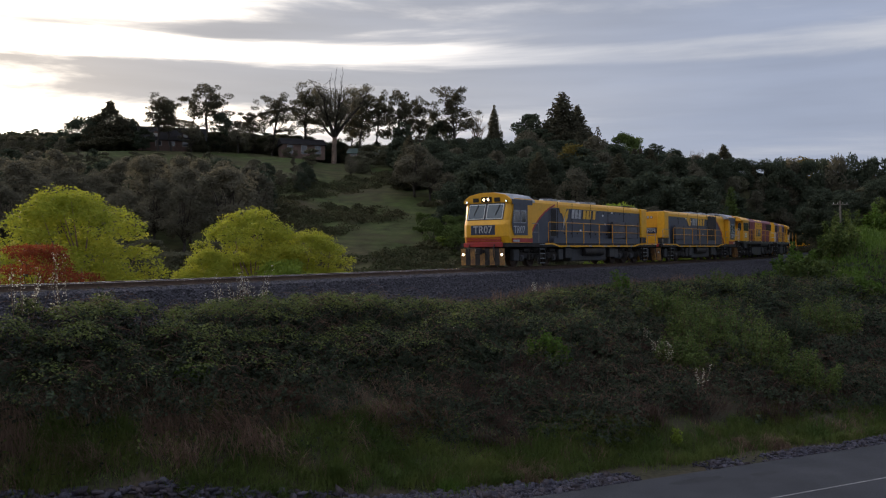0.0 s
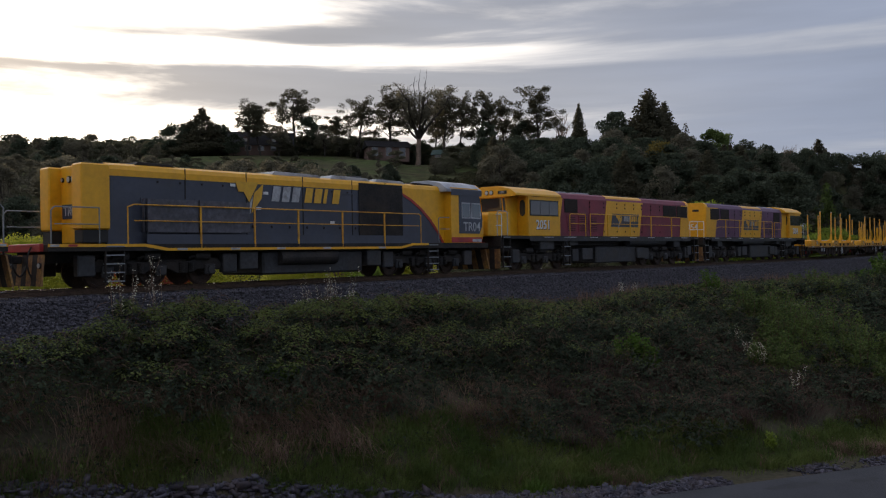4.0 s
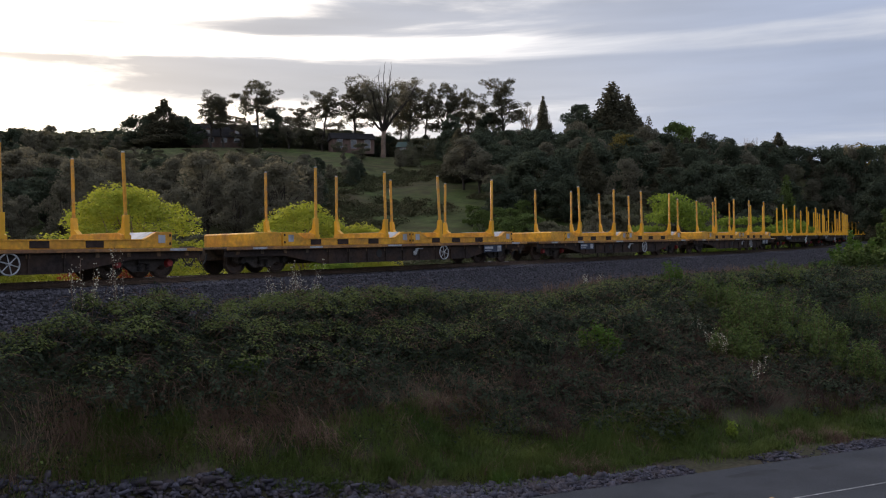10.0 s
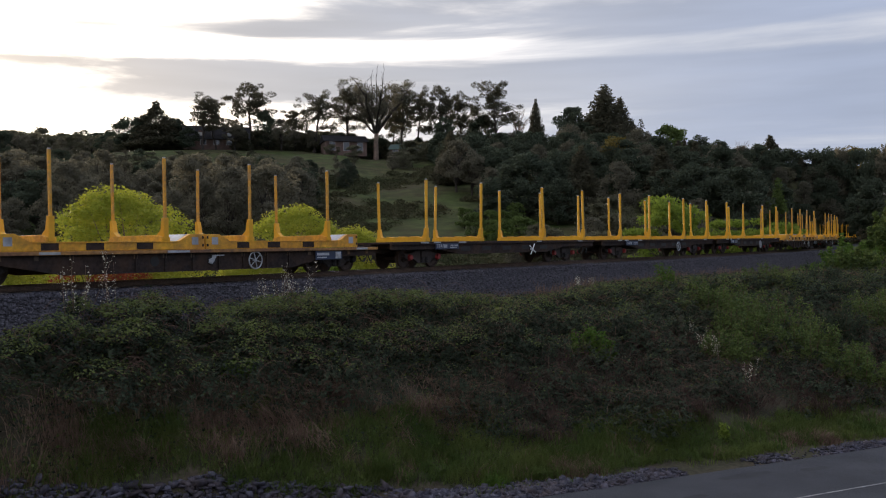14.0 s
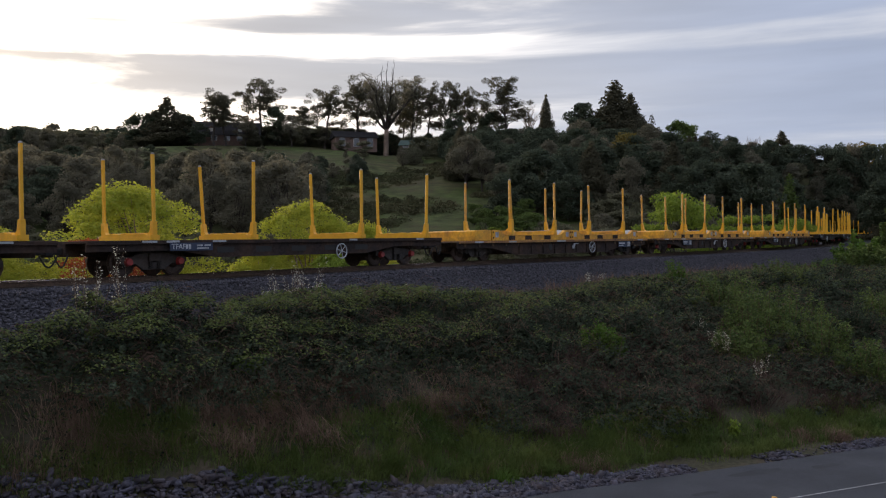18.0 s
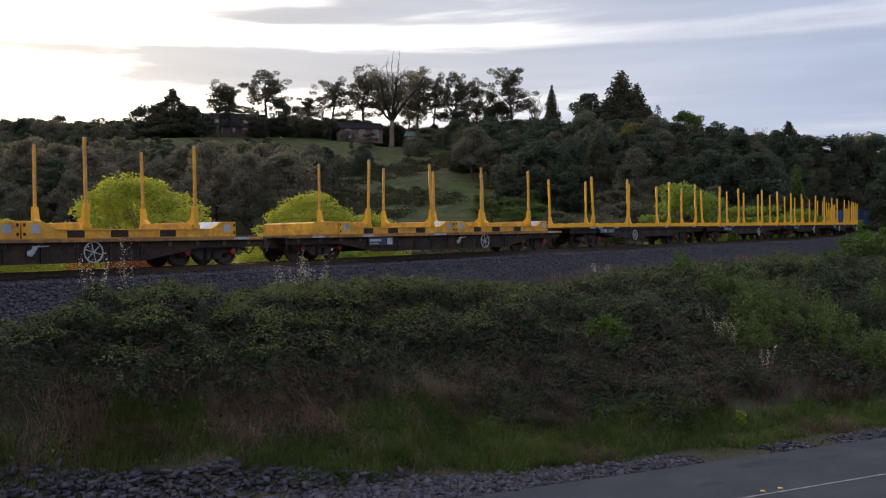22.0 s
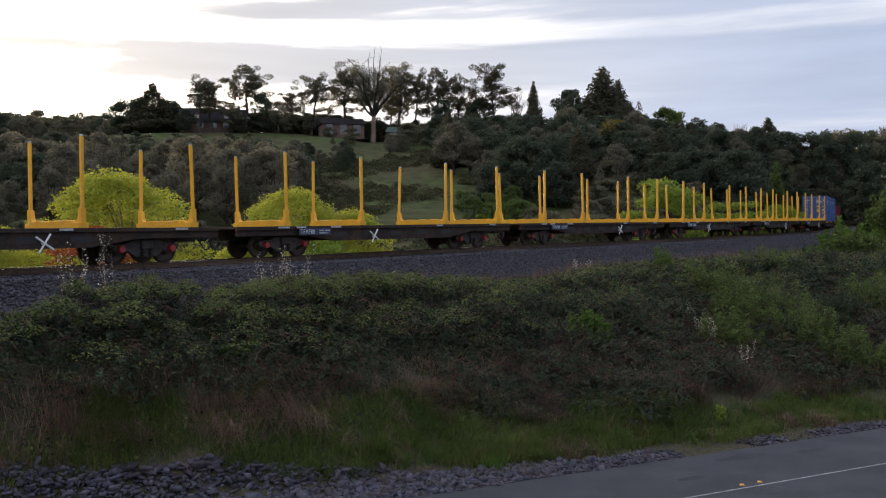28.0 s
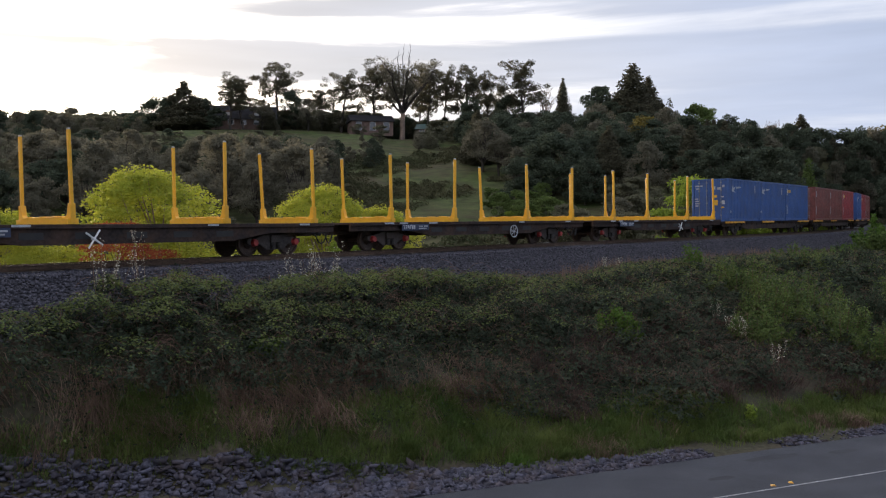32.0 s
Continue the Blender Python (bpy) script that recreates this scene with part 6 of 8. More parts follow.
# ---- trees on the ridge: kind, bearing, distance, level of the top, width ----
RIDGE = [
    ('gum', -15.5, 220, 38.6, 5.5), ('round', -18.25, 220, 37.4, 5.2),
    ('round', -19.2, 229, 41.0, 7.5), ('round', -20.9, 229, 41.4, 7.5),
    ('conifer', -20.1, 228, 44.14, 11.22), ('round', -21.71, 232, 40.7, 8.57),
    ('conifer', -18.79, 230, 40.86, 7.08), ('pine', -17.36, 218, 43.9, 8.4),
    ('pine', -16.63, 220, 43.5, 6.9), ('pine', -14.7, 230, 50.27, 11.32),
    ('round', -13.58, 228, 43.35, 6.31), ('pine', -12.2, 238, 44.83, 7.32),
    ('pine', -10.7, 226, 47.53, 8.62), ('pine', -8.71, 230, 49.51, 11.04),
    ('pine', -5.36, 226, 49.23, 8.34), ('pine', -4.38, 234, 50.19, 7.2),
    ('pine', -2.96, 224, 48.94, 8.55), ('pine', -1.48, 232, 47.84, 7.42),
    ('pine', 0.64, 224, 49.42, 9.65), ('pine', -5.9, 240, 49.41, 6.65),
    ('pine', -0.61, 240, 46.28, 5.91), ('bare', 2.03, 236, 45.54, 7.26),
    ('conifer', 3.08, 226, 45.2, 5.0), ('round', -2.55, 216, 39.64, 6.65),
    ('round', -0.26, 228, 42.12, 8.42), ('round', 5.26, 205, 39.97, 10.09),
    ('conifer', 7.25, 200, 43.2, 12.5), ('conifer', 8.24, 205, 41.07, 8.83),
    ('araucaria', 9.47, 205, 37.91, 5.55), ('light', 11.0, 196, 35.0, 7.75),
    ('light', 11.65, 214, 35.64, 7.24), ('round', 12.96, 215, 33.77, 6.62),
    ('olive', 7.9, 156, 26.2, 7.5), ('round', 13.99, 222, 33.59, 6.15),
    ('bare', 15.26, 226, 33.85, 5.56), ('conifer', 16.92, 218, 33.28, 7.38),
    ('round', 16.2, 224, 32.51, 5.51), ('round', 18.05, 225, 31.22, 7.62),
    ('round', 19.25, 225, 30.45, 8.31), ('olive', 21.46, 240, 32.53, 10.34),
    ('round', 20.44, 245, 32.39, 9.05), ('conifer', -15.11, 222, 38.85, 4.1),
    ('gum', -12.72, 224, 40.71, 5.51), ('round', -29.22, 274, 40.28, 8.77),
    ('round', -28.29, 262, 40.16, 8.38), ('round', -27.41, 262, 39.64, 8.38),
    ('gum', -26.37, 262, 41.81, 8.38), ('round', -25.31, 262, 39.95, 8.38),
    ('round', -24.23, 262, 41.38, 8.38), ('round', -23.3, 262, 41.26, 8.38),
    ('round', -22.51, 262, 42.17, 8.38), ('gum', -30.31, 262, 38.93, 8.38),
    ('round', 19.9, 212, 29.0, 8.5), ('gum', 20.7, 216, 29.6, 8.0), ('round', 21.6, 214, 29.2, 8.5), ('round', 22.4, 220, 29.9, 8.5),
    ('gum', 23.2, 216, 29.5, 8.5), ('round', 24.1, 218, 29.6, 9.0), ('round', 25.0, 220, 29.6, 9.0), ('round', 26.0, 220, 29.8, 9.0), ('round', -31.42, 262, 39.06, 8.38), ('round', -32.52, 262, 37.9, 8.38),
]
RIDGE_LABEL = {
    "pine": "dark tall pine with a bare trunk on the ridge",
    "conifer": "dense dark conifer on the ridge",
    "araucaria": "sparse tiered conifer on the ridge",
    "round": "dark rounded tree on the ridge",
    "gum": "thin olive gum tree on the ridge",
    "light": "light green spring tree on the ridge",
    "olive": "yellowing tree on the hillside",
    "bare": "leafless pale tree on the ridge"
}
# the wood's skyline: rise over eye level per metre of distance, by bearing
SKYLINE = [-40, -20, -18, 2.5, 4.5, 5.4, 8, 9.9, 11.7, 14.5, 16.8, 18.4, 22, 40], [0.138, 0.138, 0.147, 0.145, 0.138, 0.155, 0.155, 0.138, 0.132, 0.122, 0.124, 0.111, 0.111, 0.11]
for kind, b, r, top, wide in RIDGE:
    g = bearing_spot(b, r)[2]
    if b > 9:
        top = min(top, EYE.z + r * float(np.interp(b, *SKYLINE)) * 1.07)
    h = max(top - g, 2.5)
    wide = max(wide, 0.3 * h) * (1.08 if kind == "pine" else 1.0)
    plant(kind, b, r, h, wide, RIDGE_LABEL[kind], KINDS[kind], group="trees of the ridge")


def old_gum():
    """The great gum: pale bole, spreading limbs, dead tips over a thin crown."""
    b, r = -6.93, 222.0
    x, y, z = bearing_spot(b, r)
    t = thing("gum_tree", "great old gum tree with pale trunk and dead top", "tree", "trees of the ridge", Matrix.Translation((x, y, z)))
    rng = np.random.default_rng(5)
    bm = BM()
    limb(bm, (0, 0, -1), (0.3, 0, 6.5), 0.70, 0.50, rng, 0.05, 10)
    ends = []
    part("trunk", bm, PALE_BARK, t)
    bm = BM()
    for k in range(11):
        a = k * math.tau / 11 + rng.uniform(-.2, .2)
        reach, up = rng.uniform(3.0, 8.4), rng.uniform(12, 18.2)
        p = limb(bm, (0.3, 0, 6.2), (reach * math.cos(a), reach * math.sin(a), up), 0.36, 0.12, rng, 0.12, 7, 4)
        ends += p[2:]
        for q in p[2:]:
            e = q + Vector((rng.normal(0, 1.6), rng.normal(0, 1.6), rng.uniform(1, 3)))
            limb(bm, q, e, 0.13, 0.04, rng, 0.15, 5)
            ends.append(e)
    for dx, top in ((-0.9, 20.5), (0.6, 21.5), (2.3, 21.8), (2.0, 20.0), (-1.8, 19.0)):
        p = limb(bm, (dx * 0.5, 0, 13), (dx, rng.normal(0, .6), top), 0.2, 0.03, rng, 0.1, 5, 4)
        for q in p[1:]:
            limb(bm, q, q + Vector((rng.normal(0, .8), rng.normal(0, .5), rng.uniform(.6, 1.6))), 0.06, 0.02, rng, 0.1, 4)
    part("limb", bm, BARK, t)
    n = 15000
    c = np.array(ends)[rng.integers(0, len(ends), n)] * (0.88, 0.88, 1) + rng.normal(0, 1, (n, 3)) * (0.75, 0.75, 0.6)
    c = c[c[:, 2] < 18.8]
    v, q = leaf_cloud(c, 0.20, rng)
    mesh_object("crown", v, q, GUM, t)


old_gum()


# ---- woods and scrub on the slope ----
def scatter_woods():
    rng = np.random.default_rng(11)
    placed = [bearing_spot(-6.93 + 0.15 * (k % 3 - 1), 176 + 4 * k)[:2] for k in range(13)] + [bearing_spot(-17.7 + 0.55 * k, 226)[:2] for k in range(5)]      # open ground before the great gum and the house

    def far_enough(x, y, d):
        return all((x - a) ** 2 + (y - b) ** 2 > d * d for a, b in placed)

    def sow(n, b0, b1, r0, r1, kinds, h0, h1, gap, label, power=1.0, crown=None):
        for _ in range(n):
            b, r = rng.uniform(b0, b1), r0 + (r1 - r0) * rng.uniform(0, 1) ** power
            x, y, z = bearing_spot(b, r)
            d, s, rz = (float(q[0]) for q in line_near(np.array([x]), np.array([y])))
            if (abs(d) < 6 if s > 175 else (d > -10 and not (d > 9 and r > 150))) or not far_enough(x, y, gap):
                continue
            placed.append((x, y))
            k = kinds[int(rng.integers(0, len(kinds)))]
            h = rng.uniform(h0, h1)
            if s > 150 and d > -30:
                h *= 0.8
            h = min(h, EYE.z + r * float(np.interp(b, *SKYLINE)) * rng.uniform(0.95, 1.0) - z)
            if crown:                    # keeps the lawn of the terrace in view
                h = min(h, EYE.z + r * rng.uniform(crown - 0.010, crown + 0.004) - z)
            if h < 1.8:
                continue
            plant(k, b, r, h, h * KINDS[k]["ratio"] * rng.uniform(0.85, 1.2), label, KINDS[k], group="hillside trees", sink=0.1 * h if k == "bush" else 0.3)

    # hedge line along the ridge
    sow(190, -37, 3, 230, 246, ["bush", "bush", "round"], 4.4, 7.2, 2.4, "dark understorey bush on the ridge")
    sow(120, -19.5, -9, 226, 240, ["round", "bush", "gum"], 5.0, 8.2, 2.2, "dark understorey tree among the ridge pines")
    sow(70, -8.5, 2, 232, 244, ["round", "bush"], 4.6, 6.8, 2.4, "dark understorey tree among the ridge pines")
    # scrubby gums below the ridge on the sunny side
    sow(560, -36, -11.2, 112, 186, ["gum", "gum", "round", "gum"], 5.0, 10.5, 4.3, "olive gum tree on the hillside", crown=0.115)
    sow(60, -11.6, -7.9, 160, 186, ["gum", "round", "gum"], 3.5, 6.5, 3.0, "bluish green gum at the head of the slope", crown=0.112)
    sow(240, -36, -9, 180, 206, ["bush", "gum", "round"], 1.9, 4.2, 2.8, "low scrub below the terrace", crown=0.119)
    sow(60, -36, -22.5, 200, 228, ["round", "gum", "bush"], 3.5, 7.0, 4.0, "olive scrub on the hillside")
    sow(60, -40, -9, 84, 122, ["bush", "gum", "bush"], 3.0, 5.5, 5.0, "low dark scrub in the hollow")
    # the dark wood
    sow(420, 0.2, 27, 128, 232, ["round", "round", "gum", "conifer", "round"], 6.5, 11.5, 5.2, "dark tree of the hillside wood")
    sow(70, -3.3, 0.8, 152, 222, ["round", "gum", "round", "conifer"], 6.5, 11.0, 4.2, "dark tree at the edge of the hillside wood")
    sow(14, -1.5, 3.0, 112, 130, ["light"], 2.6, 4.0, 3.0, "fresh green bush at the foot of the wood")
    sow(160, 1.5, 30, 96, 140, ["bush", "bush", "gum"], 3.0, 6.0, 4.2, "dense scrub at the foot of the wood")
    sow(420, 13, 30, 112, 236, ["round", "round", "gum", "round", "conifer", "light"], 4.5, 8.6, 4.6, "dark tree of the hillside wood")
    sow(420, 11, 25, 118, 236, ["round", "gum", "bush", "round"], 4.0, 6.5, 3.8, "dark tree of the hillside wood")
    sow(260, 18, 27, 150, 236, ["round", "gum", "bush", "round"], 4.0, 7.0, 3.6, "dark tree of the hillside wood")
    sow(360, 14.5, 24, 180, 240, ["bush", "round", "bush"], 3.5, 5.5, 2.8, "dark bush along the wood's upper edge")
    sow(120, 13, 34, 236, 300, ["round", "gum", "olive", "light"], 4.5, 7.5, 6.0, "tree on the far rise")
    sow(40, -10, 1, 195, 222, ["bush", "bush", "round"], 2.5, 5.0, 5.0, "bush below the ridge")
    sow(26, -9.5, -5, 178, 205, ["bush", "gum", "bush"], 3.0, 5.5, 3.6, "bluish green bush at the head of the slope")
    sow(60, 26, 42, 110, 230, ["round", "gum", "bush"], 6, 11, 8, "dark tree of the hillside wood")
    sow(40, -60, -36, 100, 230, ["gum", "round", "bush"], 5, 9, 9, "olive scrub on the hillside")


scatter_woods()

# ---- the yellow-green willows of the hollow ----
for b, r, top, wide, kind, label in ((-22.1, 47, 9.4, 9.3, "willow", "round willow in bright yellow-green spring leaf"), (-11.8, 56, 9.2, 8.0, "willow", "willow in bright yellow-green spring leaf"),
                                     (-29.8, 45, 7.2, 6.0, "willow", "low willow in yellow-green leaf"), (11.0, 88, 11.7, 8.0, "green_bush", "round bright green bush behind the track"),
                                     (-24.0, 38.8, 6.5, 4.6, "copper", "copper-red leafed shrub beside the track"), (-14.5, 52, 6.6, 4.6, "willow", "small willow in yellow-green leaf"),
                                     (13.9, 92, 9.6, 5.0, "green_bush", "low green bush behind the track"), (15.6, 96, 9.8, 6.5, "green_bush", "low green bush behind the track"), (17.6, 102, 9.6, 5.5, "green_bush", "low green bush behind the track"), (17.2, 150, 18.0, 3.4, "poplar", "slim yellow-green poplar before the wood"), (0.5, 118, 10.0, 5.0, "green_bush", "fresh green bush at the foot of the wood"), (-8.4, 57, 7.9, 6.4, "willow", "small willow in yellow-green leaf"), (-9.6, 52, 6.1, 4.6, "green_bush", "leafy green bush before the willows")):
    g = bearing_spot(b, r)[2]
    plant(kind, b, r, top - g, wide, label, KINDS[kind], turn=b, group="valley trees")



def build_slope_scrub():
    """Low hummocks of scrub, fern and dead weeds over the open slope and the hollow."""
    rng = np.random.default_rng(61)
    n = 1100
    b, r = np.radians(rng.uniform(-14, 3, n)), 64 + 130 * rng.uniform(0, 1, n) ** 0.9
    hx, hy = r * np.sin(b), r * np.cos(b)
    dt, s, rz = line_near(hx, hy)
    keep = (dt < -9) & ((wave(hx, hy, 0.09) > -0.08) | (r < 105))
    hx, hy, r = hx[keep], hy[keep], r[keep]
    wide, tall = rng.uniform(0.8, 2.8, len(hx)), rng.uniform(0.25, 0.9, len(hx))
    k = np.repeat(np.arange(len(hx)), 190)
    d = rng.normal(0, 1, (len(k), 3)); d[:, 2] = np.abs(d[:, 2])
    d /= np.linalg.norm(d, axis=1, keepdims=True)
    x, y = hx[k] + d[:, 0] * wide[k] * rng.uniform(0.3, 1, len(k)), hy[k] + d[:, 1] * wide[k] * rng.uniform(0.3, 1, len(k))
    c = np.column_stack([x, y, ground_height(x, y) + d[:, 2] * tall[k]])
    v, q = leaf_cloud(c, 0.20, rng, 0.05)
    tagged(mesh_object("slope_scrub", v, q, HUMMOCK), "low brownish green scrub on the open slope", "scrub", kind="stuff")


build_slope_scrub()


# ---- the bank: brambles, grass, weeds, stones ----
def bank_points(n, rng, u0=-18, u1=60, d0=0.0, d1=34.0):
    """Random places on the near bank between the road and the ballast."""
    u, d = rng.uniform(u0, u1, n), rng.uniform(d0, d1, n)
    x, y = ROAD_P[0] + ROAD_DIR[0] * u + ROAD_N[0] * d, ROAD_P[1] + ROAD_DIR[1] * u + ROAD_N[1] * d
    dt, s, rz = line_near(x, y)
    return x, y, d, dt


def bank_share(d, dt):
    return (d - 1.2) / (d - 1.2 + np.maximum(dt - 3.0, 0.01))


# how far the thicket's crest lies under eye level, per metre of distance, by bearing
CREST_B = [-40, -28.9, -26, -24.8, -19.7, -16.4, -14, -9.6, -3.2, 2.8, 6.2, 9.6, 14.5, 22.6, 40]
CREST_K = [0.062, 0.061, 0.052, 0.030, 0.028, 0.0415, 0.031, 0.0275, 0.0315, 0.038, 0.024, 0.0186, 0.0135, 0.009, 0.009]


def bramble_mounds(rng):
    """Centres, radii and heights of the mounds that make up the thicket."""
    x, y, d, dt = bank_points(16000, rng)
    f = bank_share(d, dt)
    keep = (dt > 3.0) & (d > 2.2) & (f > np.interp(x, [-12, -7, -2, 4, 9], [0.50, 0.44, 0.30, 0.13, 0.11]) + 0.08 * wave(x, y, 0.9)) & (np.hypot(x, y) < 75)
    x, y, f, dt = x[keep], y[keep], f[keep], dt[keep]
    picked = []
    for i in range(len(x)):
        if all((x[i] - x[j]) ** 2 + (y[i] - y[j]) ** 2 > 0.55 for j in picked):
            picked.append(i)
    i = np.array(picked)
    r = rng.uniform(0.45, 1.25, len(i)) * np.interp(dt[i], [2.7, 4.5], [0.6, 1.0])
    tall = np.clip(1.0 + 0.5 * wave(x[i], y[i], 0.5), 0.5, 1.5)
    h = (0.25 + 0.85 * r) * rng.uniform(0.7, 1.4, len(i)) * tall * np.interp(f[i], [0.25, 0.5, 0.8, 0.95], [0.6, 0.9, 1.15, 1.5])
    z = ground_height(x[i], y[i])
    cap = EYE.z - np.hypot(x[i], y[i]) * np.interp(np.degrees(np.arctan2(x[i], y[i])), CREST_B, CREST_K) - z
    h = np.where(f[i] > 0.74, np.clip(cap * rng.uniform(0.80, 1.05, len(i)), 0.2, 1.9), np.minimum(h, np.maximum(cap, 0.2)))
    return x[i], y[i], z, r, h, f[i]


def facing_leaves(c, normal, droop, size, rng, length=1.3):
    """Folded leaves whose upper sides look along the given normals."""
    n = len(c)
    nn = normal + rng.normal(0, 0.42, (n, 3))
    nn /= np.linalg.norm(nn, axis=1, keepdims=True) + 1e-9
    d = droop + rng.normal(0, 0.5, (n, 3))
    d -= nn * (d * nn).sum(1, keepdims=True)
    d /= np.linalg.norm(d, axis=1, keepdims=True) + 1e-9
    w = np.cross(nn, d)
    s = (size * rng.uniform(0.6, 1.35, n))[:, None]
    v = np.stack([c, c + d * s * length * 0.45 + w * s * 0.5 - nn * s * 0.14, c + d * s * length, c + d * s * length * 0.45 - w * s * 0.5 - nn * s * 0.14], 1)
    return v.reshape(-1, 3), np.arange(n * 4).reshape(n, 4)


def build_brambles():
    rng = np.random.default_rng(21)
    mx, my, mz, mr, mh, mf = bramble_mounds(rng)
    far = np.hypot(mx, my)
    # sprays: short arching shoots with a row of leaves, rooted over the mounds
    weight = mr * np.maximum(mr, mh) * np.clip((30 / far) ** 1.2, 0, 1) * np.interp(mf, [0.6, 0.9], [1.0, 1.5])
    n = 80000
    k = rng.choice(len(mx), n, p=weight / weight.sum())
    az, up = rng.uniform(0, math.tau, n), rng.uniform(-0.05, 1.0, n)
    flat = np.sqrt(np.clip(1 - up * up, 0, 1))
    out = np.column_stack([np.cos(az) * flat, np.sin(az) * flat, up])
    depth = 1.04 - 0.42 * rng.uniform(0, 1, n) ** 1.4
    root = np.column_stack([mx[k], my[k], mz[k] - 0.08]) + out * np.column_stack([mr[k], mr[k], mh[k]]) * depth[:, None]
    way = out * 0.7 + rng.normal(0, 0.5, (n, 3)); way[:, 2] += 0.25
    way /= np.linalg.norm(way, axis=1, keepdims=True)
    reach = rng.uniform(0.15, 0.42, n) * np.where(rng.uniform(0, 1, n) < 0.05, 2.0, 1.0)
    cs, ns, ds, ss = [], [], [], []
    for q in range(8):
        t = (q + 0.5) / 8
        c = root + way * (reach * t)[:, None]
        c[:, 2] -= reach * 0.55 * t * t
        c += rng.normal(0, 0.028, (n, 3))
        nn = out * 0.55; nn[:, 2] += 0.75
        dd = way * 0.6 + rng.normal(0, 0.5, (n, 3)); dd[:, 2] -= 0.45
        cs.append(c); ns.append(nn); ds.append(dd); ss.append(np.full(n, 0.074 - 0.026 * t) * np.clip(far[k] / 30, 1, 1.7))
    v, q = facing_leaves(np.concatenate(cs), np.concatenate(ns), np.concatenate(ds), np.concatenate(ss), rng)
    order = np.arange(8 * n).reshape(8, n).T.reshape(-1)
    tagged(mesh_object("bramble_thicket", v.reshape(-1, 4, 3)[order].reshape(-1, 3), q, BRAMBLE), "dark tangled bramble thicket covering the bank", "brambles", kind="stuff")
    # pale leaves on the crowns of the mounds: crest sunlight painted as leaf colour
    n2 = 12000
    w2 = weight * np.interp(mf, [0.4, 0.8], [0.05, 1.0]) * np.interp(mx, [-6, 4], [1.0, 0.35])
    k2 = rng.choice(len(mx), n2, p=w2 / w2.sum())
    a2, u2 = rng.uniform(0, math.tau, n2), rng.uniform(0.70, 1.0, n2)
    o2 = np.column_stack([np.cos(a2) * np.sqrt(1 - u2 * u2), np.sin(a2) * np.sqrt(1 - u2 * u2), u2])
    tip = np.column_stack([mx[k2], my[k2], mz[k2] - 0.02]) + o2 * np.column_stack([mr[k2], mr[k2], mh[k2]])
    c2 = np.repeat(tip, 6, 0) + rng.normal(0, 1, (n2 * 6, 3)) * (0.09, 0.09, 0.05)
    v, q = facing_leaves(c2, np.repeat(o2, 6, 0) + (0, 0, 0.5), rng.normal(0, 1, (n2 * 6, 3)), np.full(n2 * 6, 0.055), rng)
    tagged(mesh_object("bramble_shoots", v, q, SUNLIT_BRAMBLE), "pale leaves on top of the brambles, coloured as if sunlit", "brambles", kind="stuff")
    x, y, g, top = root[:, 0], root[:, 1], root[:, 2] - 0.25, np.full(n, 0.35)
    # arching canes
    n = 14000
    i = rng.integers(0, len(x), n)
    az, ln = rng.uniform(0, math.tau, n), rng.uniform(0.35, 1.1, n)
    p0 = np.column_stack([x[i], y[i], g[i] + top[i] * rng.uniform(0.3, 0.9, n)])
    pts = []
    for t in np.linspace(0, 1, 5):
        pts.append(p0 + np.column_stack([np.cos(az) * ln * t, np.sin(az) * ln * t, (0.45 * np.sin(t * 2.6) - 0.1 * t) * ln]))
    vs, fs = [], []
    w = np.column_stack([-np.sin(az), np.cos(az), np.zeros(n)]) * 0.0055
    up = np.array([0, 0, 0.007])
    P = np.stack([np.stack([p - w, p + w, p + up], 1) for p in pts], 1)          # n, 5, 3, 3
    base = (np.arange(n) * 15)[:, None]
    for k in range(4):
        for a, b in ((0, 1), (1, 2), (2, 0)):
            fs.append(base + np.array([[k * 3 + a, k * 3 + b, k * 3 + 3 + b, k * 3 + 3 + a]]))
    fs = np.stack(fs, 1).reshape(-1, 4)
    tagged(mesh_object("bramble_canes", P.reshape(-1, 3), fs, BRAMBLE_STEM), "reddish arching bramble canes in the thicket", "brambles", kind="stuff")


build_brambles()


def sweep(v, k, way):
    """Comb six-cornered blades over: way is how far each tuft's tips lie off its roots."""
    v = v.reshape(-1, 6, 3)
    v[:, 2:4, :2] += way[k][:, None] * 0.4
    v[:, 4:6, :2] += way[k][:, None]
    return v.reshape(-1, 3)


